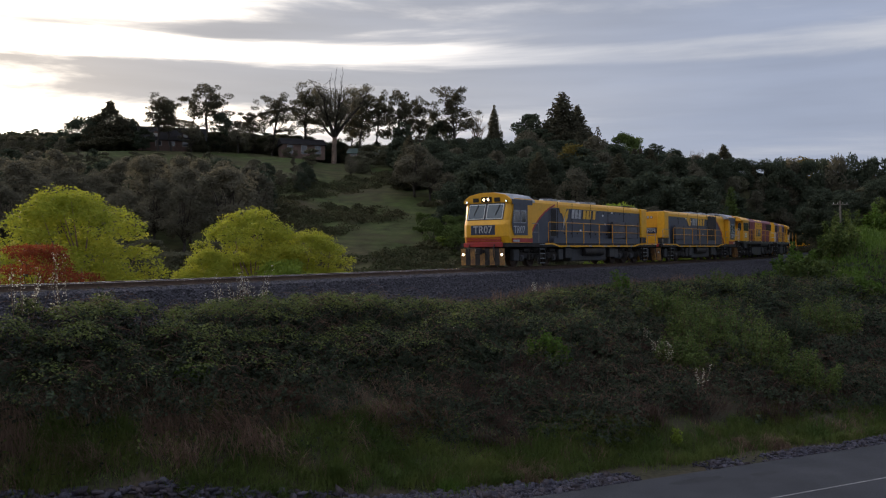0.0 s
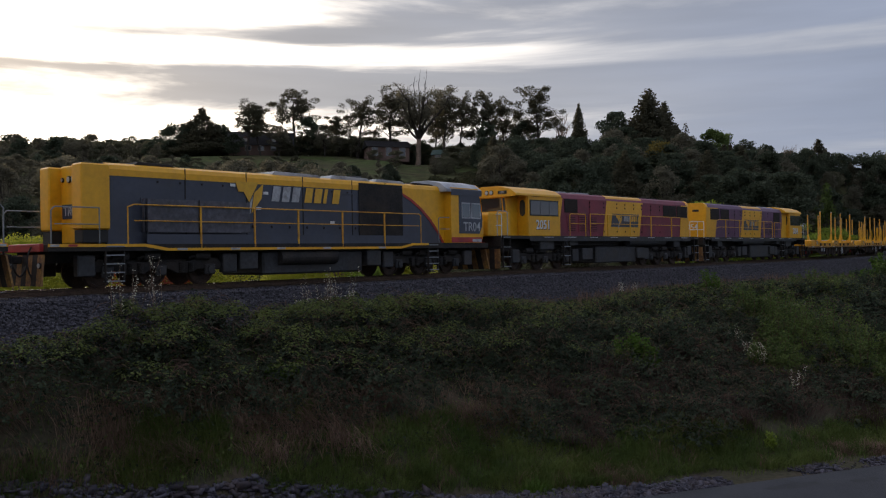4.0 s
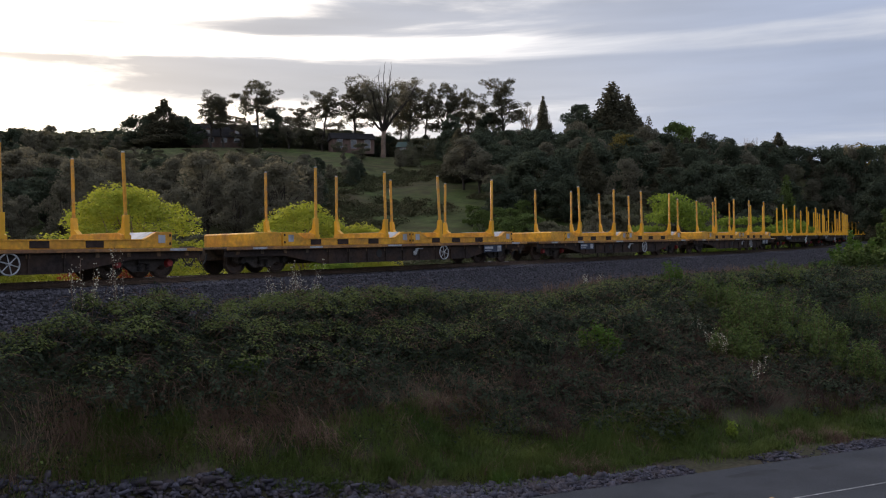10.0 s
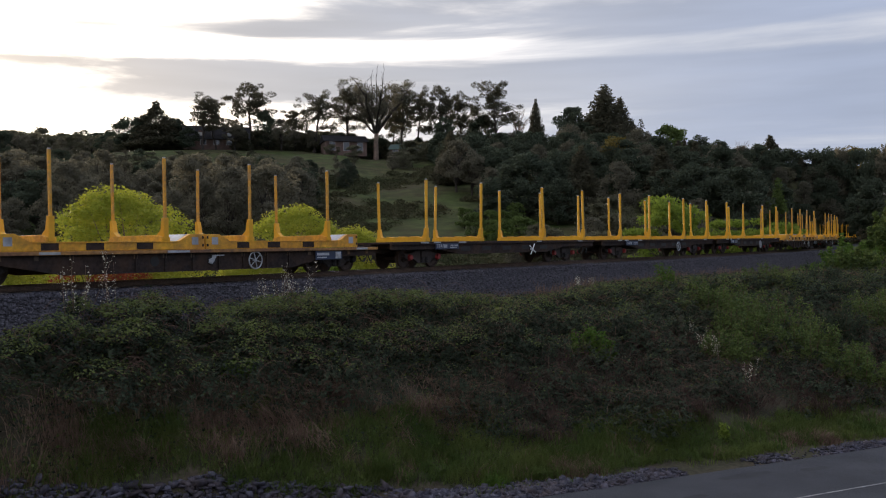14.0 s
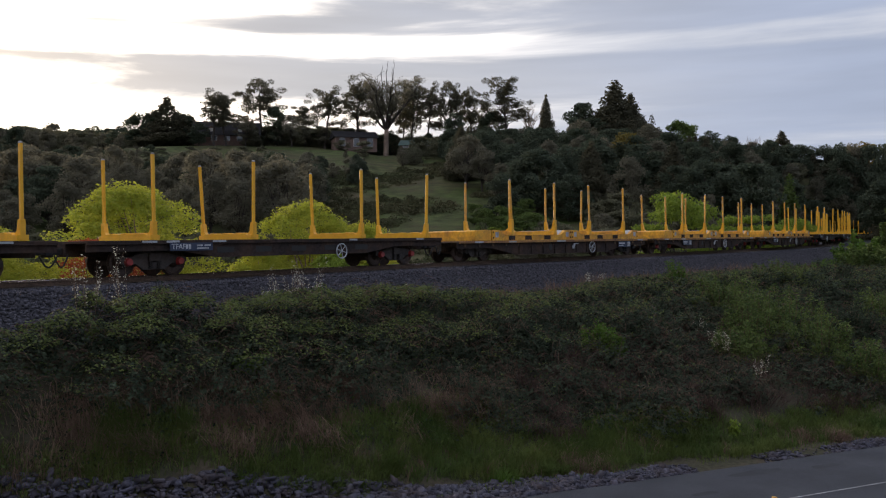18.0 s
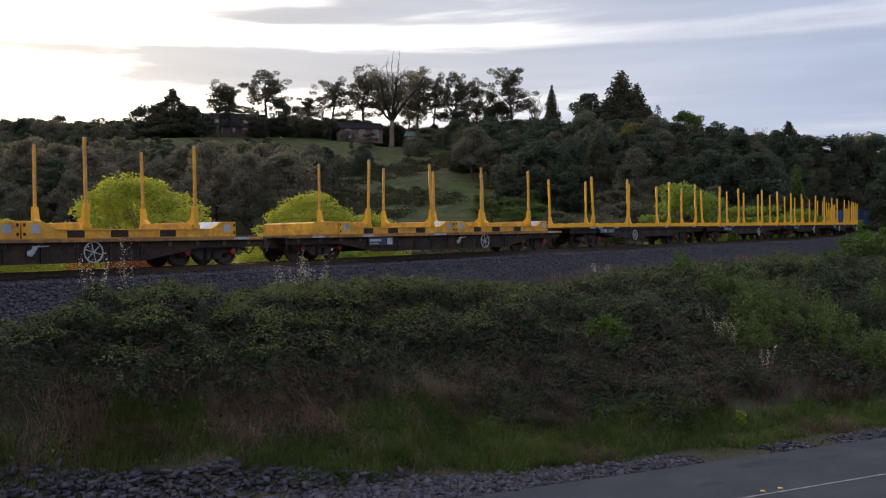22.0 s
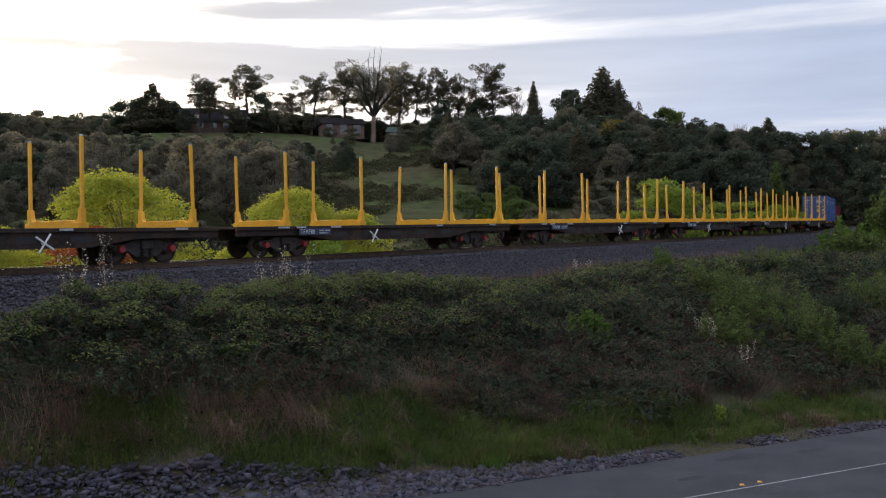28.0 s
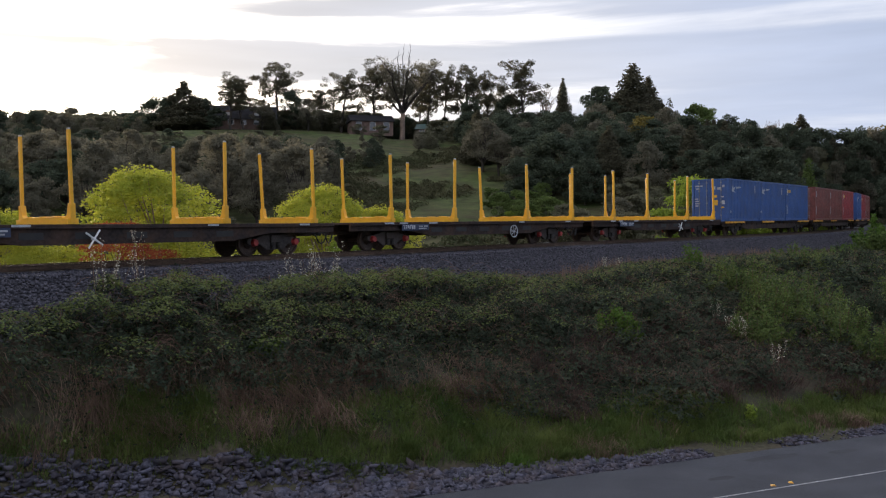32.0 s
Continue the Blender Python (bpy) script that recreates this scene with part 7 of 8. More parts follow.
def build_grass():
    rng = np.random.default_rng(22)
    # the green strip at the foot of the bank: tufts of fine blades, thick and thin in patches
    x, y, d, dt = bank_points(80000, rng, d1=14)
    f = bank_share(d, dt)
    near = np.hypot(x, y)
    patch = wave(x, y, 0.8) + 0.5 * wave(y, x, 2.1)
    low = np.interp(x, [-18, -8, -3, 4], [1.75, 1.80, 1.5, 0.75]) + 0.30 * wave(x, y, 0.9)
    top = np.interp(x, [-12, -6, 0, 6, 14], [0.38, 0.33, 0.25, 0.12, 0.095]) + 0.09 * wave(x + 2, y, 0.7)
    keep = (dt > 3.4) & (d > low) & (f < top) & (rng.uniform(0, 1, len(x)) < np.clip((24 / near) ** 1.6, 0, 1) * np.clip(0.78 + 0.7 * patch, 0.16, 1))
    x, y, f, patch, near = x[keep], y[keep], f[keep], patch[keep], near[keep]
    dead = rng.uniform(0, 1, len(x)) < np.clip(0.12 + 0.9 * (f - 0.22) + 0.34 * wave(y + 4, x, 0.9) + 0.12 * (x < -7), 0.03, 0.85)
    for name, m_, pick, per, h, label in (("bank_grass", GRASS, ~dead, 26, 0.27, "lush green grass along the foot of the bank"), ("dead_grass", DRY_GRASS, dead, 20, 0.30, "straw-brown dead grass on the bank")):
        a, b = x[pick], y[pick]
        k = np.repeat(np.arange(len(a)), per)
        px, py = a[k] + rng.normal(0, 0.10, len(k)), b[k] + rng.normal(0, 0.10, len(k))
        tall = np.clip((h + 0.10 * patch[pick]) * rng.uniform(0.7, 1.35, len(a)), 0.12, 0.5)
        v, q = blades(np.column_stack([px, py]), ground_height(px, py) - 0.02, tall[k], rng, 0.0075, 0.7)
        v = sweep(v, k, rng.normal(0, 0.09, (len(a), 2)))
        tagged(mesh_object(name, v, q, m_), label, "grass", kind="stuff")
    # short sparse grass on the bare verge
    x, y, d, dt = bank_points(24000, rng, d0=0.3, d1=3.2)
    thick = wave(x, y, 1.6) > np.where(x > -2, -0.25, 0.12)
    x, y = x[thick], y[thick]
    v, q = blades(np.column_stack([x, y]), ground_height(x, y), np.full(len(x), 0.16), rng, 0.008, 0.8)
    tagged(mesh_object("verge_grass", v, q, GRASS), "short sparse grass on the verge", "grass", kind="stuff")
    # dead stalks and leaf litter on the face of the bank, under and between the brambles
    x, y, d, dt = bank_points(9000, rng)
    f = bank_share(d, dt)
    near = np.hypot(x, y)
    blot = wave(x + 5, y, 0.5) + 0.5 * wave(y, x, 1.3)
    want = np.where(x < -4, 0.95, np.where(x < 3, 0.25, 0.62))
    keep = (dt > 3.2) & (d > 2.2) & (f > np.interp(x, [-8, 0, 6], [0.17, 0.17, 0.08]) + 0.09 * wave(x, y + 1, 1.1)) & (f < np.interp(x, [-12, -6, 0, 4, 10], [0.56, 0.56, 0.42, 0.62, 0.72])) & (rng.uniform(-0.6, 1.0, len(x)) < want + 0.55 * blot) & (near < 54)
    x, y, f = x[keep], y[keep], f[keep]
    per = 60
    k = np.repeat(np.arange(len(x)), per)
    px, py = x[k] + rng.normal(0, 0.17, len(k)), y[k] + rng.normal(0, 0.17, len(k))
    v, q = blades(np.column_stack([px, py]), ground_height(px, py) + 0.06, (0.40 + 0.30 * rng.uniform(0, 1, len(x)))[k], rng, 0.0065, 1.0)
    comb = 0.55 * wave(x, y, 1.3) - 0.22                 # tufts laid over along the bank, this way and that
    v = sweep(v, k, rng.normal(0, 0.16, (len(x), 2)) - np.array(ROAD_N)[None] * 0.25 + np.array(ROAD_DIR)[None] * comb[:, None])
    dull = np.repeat(px > 0.5, 2)
    for m_, pick, label in ((DRY_GRASS, ~dull, "tangled straw-brown dead grass below the brambles"), (DEAD_STALK, dull, "dark reddish dead stalks among the brambles")):
        tagged(mesh_object("dead_grass", v, q[pick], m_), label, "grass", kind="stuff")
    # low dull weeds that green the soil between the strip and the thicket
    x, y, d, dt = bank_points(110000, rng)
    f = bank_share(d, dt)
    near = np.hypot(x, y)
    keep = (dt > 3.2) & (d > 2.0) & (f > 0.15) & (f < 0.9) & (near < 56) & (rng.uniform(0, 1, len(x)) < np.clip((26 / near) ** 1.4, 0, 1) * np.clip(0.5 + 0.6 * wave(x, y, 1.1), 0, 1))
    x, y = x[keep], y[keep]
    k = np.repeat(np.arange(len(x)), 5)
    c = np.column_stack([x[k] + rng.normal(0, 0.12, len(k)), y[k] + rng.normal(0, 0.12, len(k)), np.zeros(len(k))])
    c[:, 2] = ground_height(c[:, 0], c[:, 1]) + rng.uniform(0.03, 0.30, len(k))
    v, q = leaf_cloud(c, 0.055, rng)
    fresh = rng.uniform(0, 1, len(q)) < np.clip(0.55 - 0.02 * (c[:, 0] + 6), 0.15, 0.7)
    for m_, pick, label in ((BRAMBLE, ~fresh, "low dull green weeds on the bank"), (SHRUB_LEAF, fresh, "fresh green weeds on the bank")):
        tagged(mesh_object("bank_weeds", v, q[pick], m_), label, "weeds", kind="stuff")


build_grass()


def shrub(b, r, h, wide, leaf, label, seed, n=2600, size=0.058, name="shrub", stems=16):
    """A bush of upright leafy shoots."""
    x, y, z = bearing_spot(b, r)
    rng = np.random.default_rng(seed)
    t = thing(name, label, "shrub", "shrubs of the bank", Matrix.Translation((x, y, z - 0.05)))
    bm = BM()
    spots = []
    for k in range(stems):
        a, q = rng.uniform(0, math.tau), wide / 2 * math.sqrt(rng.uniform(0.02, 1))
        tip = Vector((q * math.cos(a), q * math.sin(a), h * rng.uniform(0.40, 1.10) * (1.1 - 0.35 * (2 * q / wide) ** 2)))
        foot = Vector((tip.x * 0.62, tip.y * 0.62, 0))
        limb(bm, foot, tip, 0.018, 0.006, rng, 0.08, 5, 4)
        spots += [(foot + (tip - foot) * u, 1.25 - u) for u in np.linspace(0.25, 1.04, 14)]
    tagged(part("stem", bm, BRAMBLE_STEM, t), kind="stuff")
    pick = rng.integers(0, len(spots), n)
    thick = np.array([w for _, w in spots])[pick][:, None]
    c = np.array([p for p, _ in spots])[pick] + rng.normal(0, 1, (n, 3)) * (0.022 * wide + 0.04) * (0.45 + thick)
    c[:, 2] = np.maximum(c[:, 2], 0.03)
    v, q = leaf_cloud(c, size, rng)
    mesh_object("foliage", v, q, leaf, t)
    return t


for i, (b, r, h, wide, leaf, label) in enumerate((
        (6.4, 31.5, 1.0, 1.6, SHOOT, "bright green leafy bush among brambles"), (10.6, 44, 1.5, 1.3, SHOOT, "upright fresh green sapling by the ballast"),
        (13.5, 41, 1.9, 3.0, SHRUB_LEAF, "tall fresh green shrub on the bank"), (15.2, 38, 1.9, 2.8, SHRUB_LEAF, "tall fresh green shrub on the bank"), (17.0, 40, 2.0, 3.0, SHRUB_LEAF, "tall fresh green shrub on the bank"),
        (18.6, 37, 1.7, 2.6, SHRUB_LEAF, "leafy green shrub on the bank"), (14.2, 35, 1.3, 2.2, SHRUB_LEAF, "leafy green shrub on the bank"), (20.2, 41, 1.6, 2.8, BRAMBLE, "dark green shrub on the bank"),
        (21.5, 36, 1.4, 2.6, SHRUB_LEAF, "leafy green shrub on the bank"), (16.8, 52, 1.8, 3.0, SHRUB_LEAF, "leafy green shrub on the bank"), (19.2, 55, 1.8, 3.2, BRAMBLE, "dark green shrub on the bank"),
        (16.4, 35.5, 0.7, 0.40, SHRUB_LEAF, "pale green sapling on the bank"), (22.5, 46, 1.8, 3.0, SHRUB_LEAF, "leafy green shrub on the bank"), (12.0, 38, 1.2, 2.0, BRAMBLE, "dark green shrub on the bank"),
        (-15.2, 24.6, 0.55, 0.9, SHOOT, "bright bramble shoots over the thicket"), (-4.0, 29, 0.8, 1.4, BRAMBLE, "leafy mound on the bank"), (2.0, 30, 0.9, 1.5, BRAMBLE, "dark leafy mound on the bank"),
        (14.1, 28.2, 0.42, 0.16, LIME_LEAF, "small yellow-green weed on the verge"))):
    shrub(b, r, h, wide, leaf, label, 100 + i, stems=int(12 + 14 * wide), n=int((150 if wide < 0.3 else 900 if wide < 0.5 else 2200) + 2300 * wide))


def tuft(b, r, h, wide, mat_, label, seed, n=420):
    """A tuft of long grass blades."""
    x, y, z = bearing_spot(b, r)
    rng = np.random.default_rng(seed)
    p = rng.normal(0, wide / 4, (n, 2))
    v, q = blades(p, ground_height(x + p[:, 0], y + p[:, 1]) - z - 0.03, h * rng.uniform(0.55, 1.1, n) * np.exp(-(p ** 2).sum(1) / (0.45 * wide) ** 2 * 0.35), rng, 0.0062, 0.85)
    t = thing("grass_tuft", label, "grass", "tufts along the road", Matrix.Translation((x, y, z)))
    tagged(mesh_object("grass_blade", v, q, mat_, t), kind="stuff")


for i, (b, r, h, wide, mat_, label) in enumerate((
        (0.2, 22.7, 0.42, 0.8, SHOOT, "dense bluish green tuft by the road edge"), (2.8, 23.4, 0.42, 0.5, GRASS, "yellow-green grass tuft by the road edge"),
        (4.8, 24.1, 0.40, 1.1, DRY_GRASS, "flattened straw-brown tuft by the road edge"), (6.1, 24.5, 0.36, 1.0, DRY_GRASS, "flattened straw-brown tuft by the road edge"),
        (8.2, 26.4, 0.45, 0.5, GRASS, "bright green grass tuft by the road edge"), (19.6, 30.2, 0.42, 1.1, DRY_GRASS, "flattened straw-brown tuft by the road edge"),
        (17.9, 29.6, 0.35, 0.8, DRY_GRASS, "flattened straw-brown tuft by the road edge"), (-6.5, 22.3, 0.35, 0.6, GRASS, "green grass tuft among the rubble"),
        (-10.0, 21.3, 0.35, 0.7, GRASS, "green grass tuft among the rubble"), (10.4, 26.8, 0.35, 0.6, GRASS, "bright green grass tuft by the road edge"),
        (-2.6, 23.4, 0.3, 0.6, GRASS, "bright green grass tuft by the road edge"), (-22.6, 21.6, 0.62, 1.7, GRASS, "thick mound of long green grass on the bank"),
        (-19.4, 22.2, 0.50, 1.1, GRASS, "thick mound of long green grass on the bank"), (-14.0, 23.4, 0.45, 1.0, GRASS, "thick mound of long green grass on the bank"), (-17.0, 22.6, 0.55, 1.2, DRY_GRASS, "swept mound of straw-brown grass on the bank"),
        (-25.2, 21.6, 0.60, 1.3, DRY_GRASS, "swept mound of straw-brown grass on the bank"), (-9.6, 24.6, 0.55, 1.1, DRY_GRASS, "swept mound of straw-brown grass on the bank"))):
    tuft(b, r, h, wide, mat_, label, 500 + i, n=int((900 if mat_ is not DRY_GRASS or r > 23.7 else 420) * max(1, wide / 0.9) ** 2))
# bushes beyond, beside the bend
rng_b = np.random.default_rng(8)
for k in range(26):
    s, lat = 84 + k * 2.6 + rng_b.uniform(-1, 1), rng_b.uniform(5.0, 14)
    p, _ = line_at(s, lat)
    b, r = math.degrees(math.atan2(p.x, p.y)), math.hypot(p.x, p.y)
    shrub(b, r, rng_b.uniform(1.3, 2.8), rng_b.uniform(2.4, 4.2), SHRUB_LEAF if k % 3 else SHOOT, "green shrub beside the bend of the track", 200 + k, n=3200, size=0.13)


def weed(b, r, top, seed, stalks=7):
    """Dry weed: thin stalks with pale seed heads along their upper half."""
    if r == 0:                           # at the edge of the ballast
        r = next(q for q in np.arange(60, 18, -0.1) if line_near(np.array([q * math.sin(radians(b))]), np.array([q * math.cos(radians(b))]))[0][0] > 3.15)
    x, y, z = bearing_spot(b, r)
    h = min(max(top - z, 0.7), 2.6)
    rng = np.random.default_rng(seed)
    t = thing("weed_clump", "dry weed stalks with pale seed heads", "weed", "weeds along the ballast", Matrix.Translation((x, y, z)))
    bm = BM()
    spots = []
    for k in range(stalks):
        lean = Vector((rng.normal(0, 0.16), rng.normal(0, 0.16), 1)) * h * rng.uniform(0.6, 1.0)
        f = Vector((rng.normal(0, 0.08), rng.normal(0, 0.08), 0))
        limb(bm, f, f + lean, 0.008, 0.004, rng, 0.04, 4, 3)
        spots += [f + lean * u + Vector(rng.normal(0, 0.03, 3)) for u in rng.uniform(0.55, 1.02, 26)]
    tagged(part("stalk", bm, DRY_GRASS, t), kind="stuff")
    v, q = leaf_cloud(np.array(spots), 0.030, rng, 0.012, length=1.3)
    tagged(mesh_object("seed_head", v, q, SEED, t), kind="stuff")


for i, (b, r, top, n) in enumerate(((-24.9, 0, 6.0, 6), (-24.3, 0, 5.7, 4), (-22.6, 0, 6.0, 5), (-13.6, 0, 5.2, 6), (-12.6, 0, 5.65, 8), (-11.7, 0, 5.7, 8), (-11.0, 0, 5.2, 6), (-5.6, 0, 4.9, 4),
                                    (0.4, 34, 4.0, 5), (1.2, 31.5, 3.6, 4), (5.6, 0, 5.0, 7), (6.3, 0, 5.0, 7), (12.2, 36.5, 3.4, 6), (13.2, 35, 3.2, 8), (13.8, 34.4, 3.0, 6), (15.5, 31.5, 2.6, 5))):
    weed(b, r, top, 300 + i, n)


def build_tall_grass():
    """Reddish seeding grass in drifts along the top of the bank."""
    rng = np.random.default_rng(31)
    x, y, d, dt = bank_points(120000, rng)
    keep = (dt > 2.6) & (dt < 5.2) & (d > 4) & (x > 2) & (wave(x, y, 0.7) > 0.0) & (np.hypot(x, y) < 62) & (rng.uniform(0, 1, len(x)) < 0.7)
    x, y = x[keep], y[keep]
    v, q = blades(np.column_stack([x, y]), ground_height(x, y), np.full(len(x), 0.75), rng, 0.012, 0.35)
    tagged(mesh_object("seeding_grass", v, q, DRY_GRASS), "tall reddish seeding grass along the ballast", "grass", kind="stuff")
    # low green growth behind the rails and in the hollow
    n = 38000
    s, lat = rng.uniform(22, 100, n), -rng.uniform(3.2, 16, n)
    px, py, th = (np.interp(s, LINE_S, a) for a in (TX, TY, TTH))
    x, y = px + np.sin(th) * lat, py - np.cos(th) * lat
    v, q = blades(np.column_stack([x, y]), ground_height(x, y), 0.55 + 0.3 * wave(x, y, 0.4), rng, 0.02, 0.6)
    tagged(mesh_object("hollow_grass", v, q, SHRUB_LEAF), "long bright grass behind the track", "grass", kind="stuff")


build_tall_grass()


def build_knoll_grass():
    rng = np.random.default_rng(33)
    n = 40000
    b, r = np.radians(rng.uniform(18.5, 29, n)), rng.uniform(55, 135, n)
    x, y = r * np.sin(b), r * np.cos(b)
    dt, s, rz = line_near(x, y)
    ok = dt > 4
    x, y = x[ok], y[ok]
    v, q = blades(np.column_stack([x, y]), ground_height(x, y), np.full(len(x), 0.6), rng, 0.035, 0.6)
    tagged(mesh_object("knoll_grass", v, q, SHOOT), "long bright grass on the knoll inside the bend", "grass", kind="stuff")


build_knoll_grass()


def stones(name, pos, size, mat_, rng, label, category, flat=0.7):
    """Angular broken stones: eight-cornered lumps, each turned and squeezed its own way."""
    n = len(pos)
    cube = np.array([(-1, -1, -1), (1, -1, -1), (1, 1, -1), (-1, 1, -1), (-1, -1, 1), (1, -1, 1), (1, 1, 1), (-1, 1, 1)], float)
    v = cube[None] * rng.uniform(0.62, 1.0, (n, 8, 3)) * rng.uniform(0.55, 1.0, (n, 1, 3))
    v[:, 4:, :2] += rng.normal(0, 0.28, (n, 1, 2))
    v *= (size[:, None] * rng.uniform(0.6, 1.1, (n, 3)) * (1, 1, flat))[:, None, :] * 0.5
    a, b = rng.uniform(0, math.tau, n), rng.normal(0, 0.6, n)
    ca, sa, cb, sb = np.cos(a)[:, None], np.sin(a)[:, None], np.cos(b)[:, None], np.sin(b)[:, None]
    y_, z_ = v[..., 1] * cb - v[..., 2] * sb, v[..., 1] * sb + v[..., 2] * cb
    x_ = v[..., 0] * ca - y_ * sa
    y_ = v[..., 0] * sa + y_ * ca
    v = np.stack([x_, y_, z_], -1) + pos[:, None, :]
    f = np.array([(0, 3, 2, 1), (4, 5, 6, 7), (0, 1, 5, 4), (1, 2, 6, 5), (2, 3, 7, 6), (3, 0, 4, 7)])
    q = (np.arange(n)[:, None, None] * 8 + f[None]).reshape(-1, 4)
    return tagged(mesh_object(name, v.reshape(-1, 3), q, mat_), label, category, kind="stuff")


def build_stones():
    rng = np.random.default_rng(41)
    n = 90000
    s, lat = 18 + 110 * rng.uniform(0, 1, n) ** 1.5, rng.uniform(0.72, 3.6, n)
    px, py, pz, th = (np.interp(s, LINE_S, a) for a in (TX, TY, TZ, TTH))
    h = np.interp(lat, [0, 0.9, 1.7, 3.6], [-0.20, -0.20, -0.26, -1.65])
    pos = np.column_stack([px + np.sin(th) * lat, py - np.cos(th) * lat, pz + h + 0.005])
    stones("ballast_stones", pos, rng.uniform(0.05, 0.12, n), STONE, rng, "loose dark grey ballast stones on the shoulder", "ballast")
    # rubble along the road's edge, wider where the verge is bare
    n = 30000
    u = -18 + 58 * rng.uniform(0, 1, n) ** 1.75
    width = np.interp(u, [-18, -9, -2, 2, 7, 40], [2.25, 2.25, 2.1, 1.4, 0.75, 0.40])
    d = rng.uniform(0, 1, n) ** 1.1 * width - 0.22 + 0.06 * np.sin(u * 1.7)
    x, y = ROAD_P[0] + ROAD_DIR[0] * u + ROAD_N[0] * d, ROAD_P[1] + ROAD_DIR[1] * u + ROAD_N[1] * d
    size = rng.uniform(0.10, 0.30, n) * np.interp(u, [-18, 0, 8, 40], [1, 0.9, 0.6, 0.5]) * np.where(rng.uniform(0, 1, n) < 0.12, 1.5, 1.0)
    bare = (u < 3) | (rng.uniform(-0.5, 1.0, n) < np.where(u > 9, -0.05, 0.45) + 0.6 * np.sin(u * 0.55 - 1.2) + 0.4 * np.sin(u * 1.7))       # weeds break the strip up
    x, y, size = x[bare], y[bare], size[bare]
    pos = np.column_stack([x, y, ground_height(x, y) + size * 0.18])
    stones("road_edge_rubble", pos, size, RUBBLE, rng, "broken blue-grey rubble along the road edge", "rubble", 0.42)


build_stones()

# ---- road details ----
road_sheet("centre_line", -3.26, -3.20, 0.026, ROAD_PAINT, label="worn white centre line of the road", bars=[(-60 + 6 * k, -54 + 6 * k) for k in range(20)])


def road_patch(u, d, w, h, seed):
    rng = np.random.default_rng(seed)
    vs = []
    for k in range(14):
        a = k * math.tau / 14
        q = rng.uniform(0.75, 1.1)
        p = ROAD_P + ROAD_DIR * (u + w / 2 * q * math.cos(a)) + ROAD_N * (d + h / 2 * q * math.sin(a))
        vs.append((p[0], p[1], 0.0255))
    tagged(mesh_object("road_patch", vs, [tuple(range(14))], PATCH), "dark bitumen patch on the worn road", "road patch", kind="structure")


road_patch(10.2, -1.0, 1.9, 0.5, 1)
road_patch(12.4, -1.3, 1.2, 0.35, 2)
road_patch(7.6, -2.0, 0.9, 0.3, 3)
for u in (8.2, 8.75):
    p = ROAD_P + ROAD_DIR * u + ROAD_N * -3.02
    t = thing("road_stud", "small amber reflective road stud", "road stud", "studs on the road", Matrix.Translation((p[0], p[1], 0.02)))
    bm = BM()
    prism(bm, [(-0.06, 0), (-0.035, 0.022), (0.035, 0.022), (0.06, 0)], "y", -0.05, 0.05, 0.004)
    part("stud", bm, AMBER, t)

# ---- sleepers ----
sl = BM()
box(sl, -0.115, 0.115, -1.0, 1.0, -0.30, -0.152, 0.012)
first = None
for k in range(170):
    p, th = line_at(22 + k * 0.66)
    m = Matrix.Translation(p) @ Matrix.Rotation(th, 4, "Z")
    if first is None:
        first = part("sleeper", sl, SLEEPER, bpy.data.objects["ballast"])
        first.matrix_basis = m
    else:
        share("sleeper", first, bpy.data.objects["ballast"], m)


# ---- houses on the ridge, pole ----
def house(b, r, wide, deep, h, roof, wall, label, seed, turn=0.0):
    x, y, z = bearing_spot(b, r)
    t = thing("house", label, "house", "houses on the ridge", Matrix.Translation((x, y, z)) @ Matrix.Rotation(radians(-b + turn), 4, "Z"))
    bm = BM()
    box(bm, -wide / 2, wide / 2, -deep / 2, deep / 2, -0.5, h)
    part("wall", bm, wall, t)
    bm = BM()
    prism(bm, [(-deep / 2 - 0.5, h), (0, h + deep * (0.42 if seed == 1 else 0.27)), (deep / 2 + 0.5, h)], "x", -wide / 2 - 0.4, wide / 2 + 0.4)
    rf = part("roof", bm, roof, t)
    for u in ((-0.25, 0.2) if seed == 1 else ()):              # dormers
        bm = BM()
        prism(bm, [(wide * u - 0.8, h + 0.2), (wide * u - 0.8, h + 1.7), (wide * u, h + 2.3), (wide * u + 0.8, h + 1.7), (wide * u + 0.8, h + 0.2)], "y", -deep / 2 + 0.8, 0.0)
        dm = part("dormer", bm, wall, rf)
        bm = BM()
        box(bm, wide * u - 0.5, wide * u + 0.5, -deep / 2 + 0.76, -deep / 2 + 0.81, h + 0.7, h + 1.7)
        part("window", bm, HOUSE_WHITE, rf)
    n = max(3, int(wide / 3))
    for k in range(n):
        u = -wide / 2 + (k + 0.5) * wide / n
        bm = BM()
        box(bm, u - 0.7, u + 0.7, -deep / 2 - 0.03, -deep / 2 + 0.02, 0.7, h - 0.1)
        wn = part("window", bm, HOUSE_WHITE, t)
        bm = BM()
        box(bm, u - 0.64, u + 0.64, -deep / 2 - 0.045, -deep / 2 - 0.03, 0.76, h - 0.16)
        part("pane", bm, DARK_GLASS, wn)


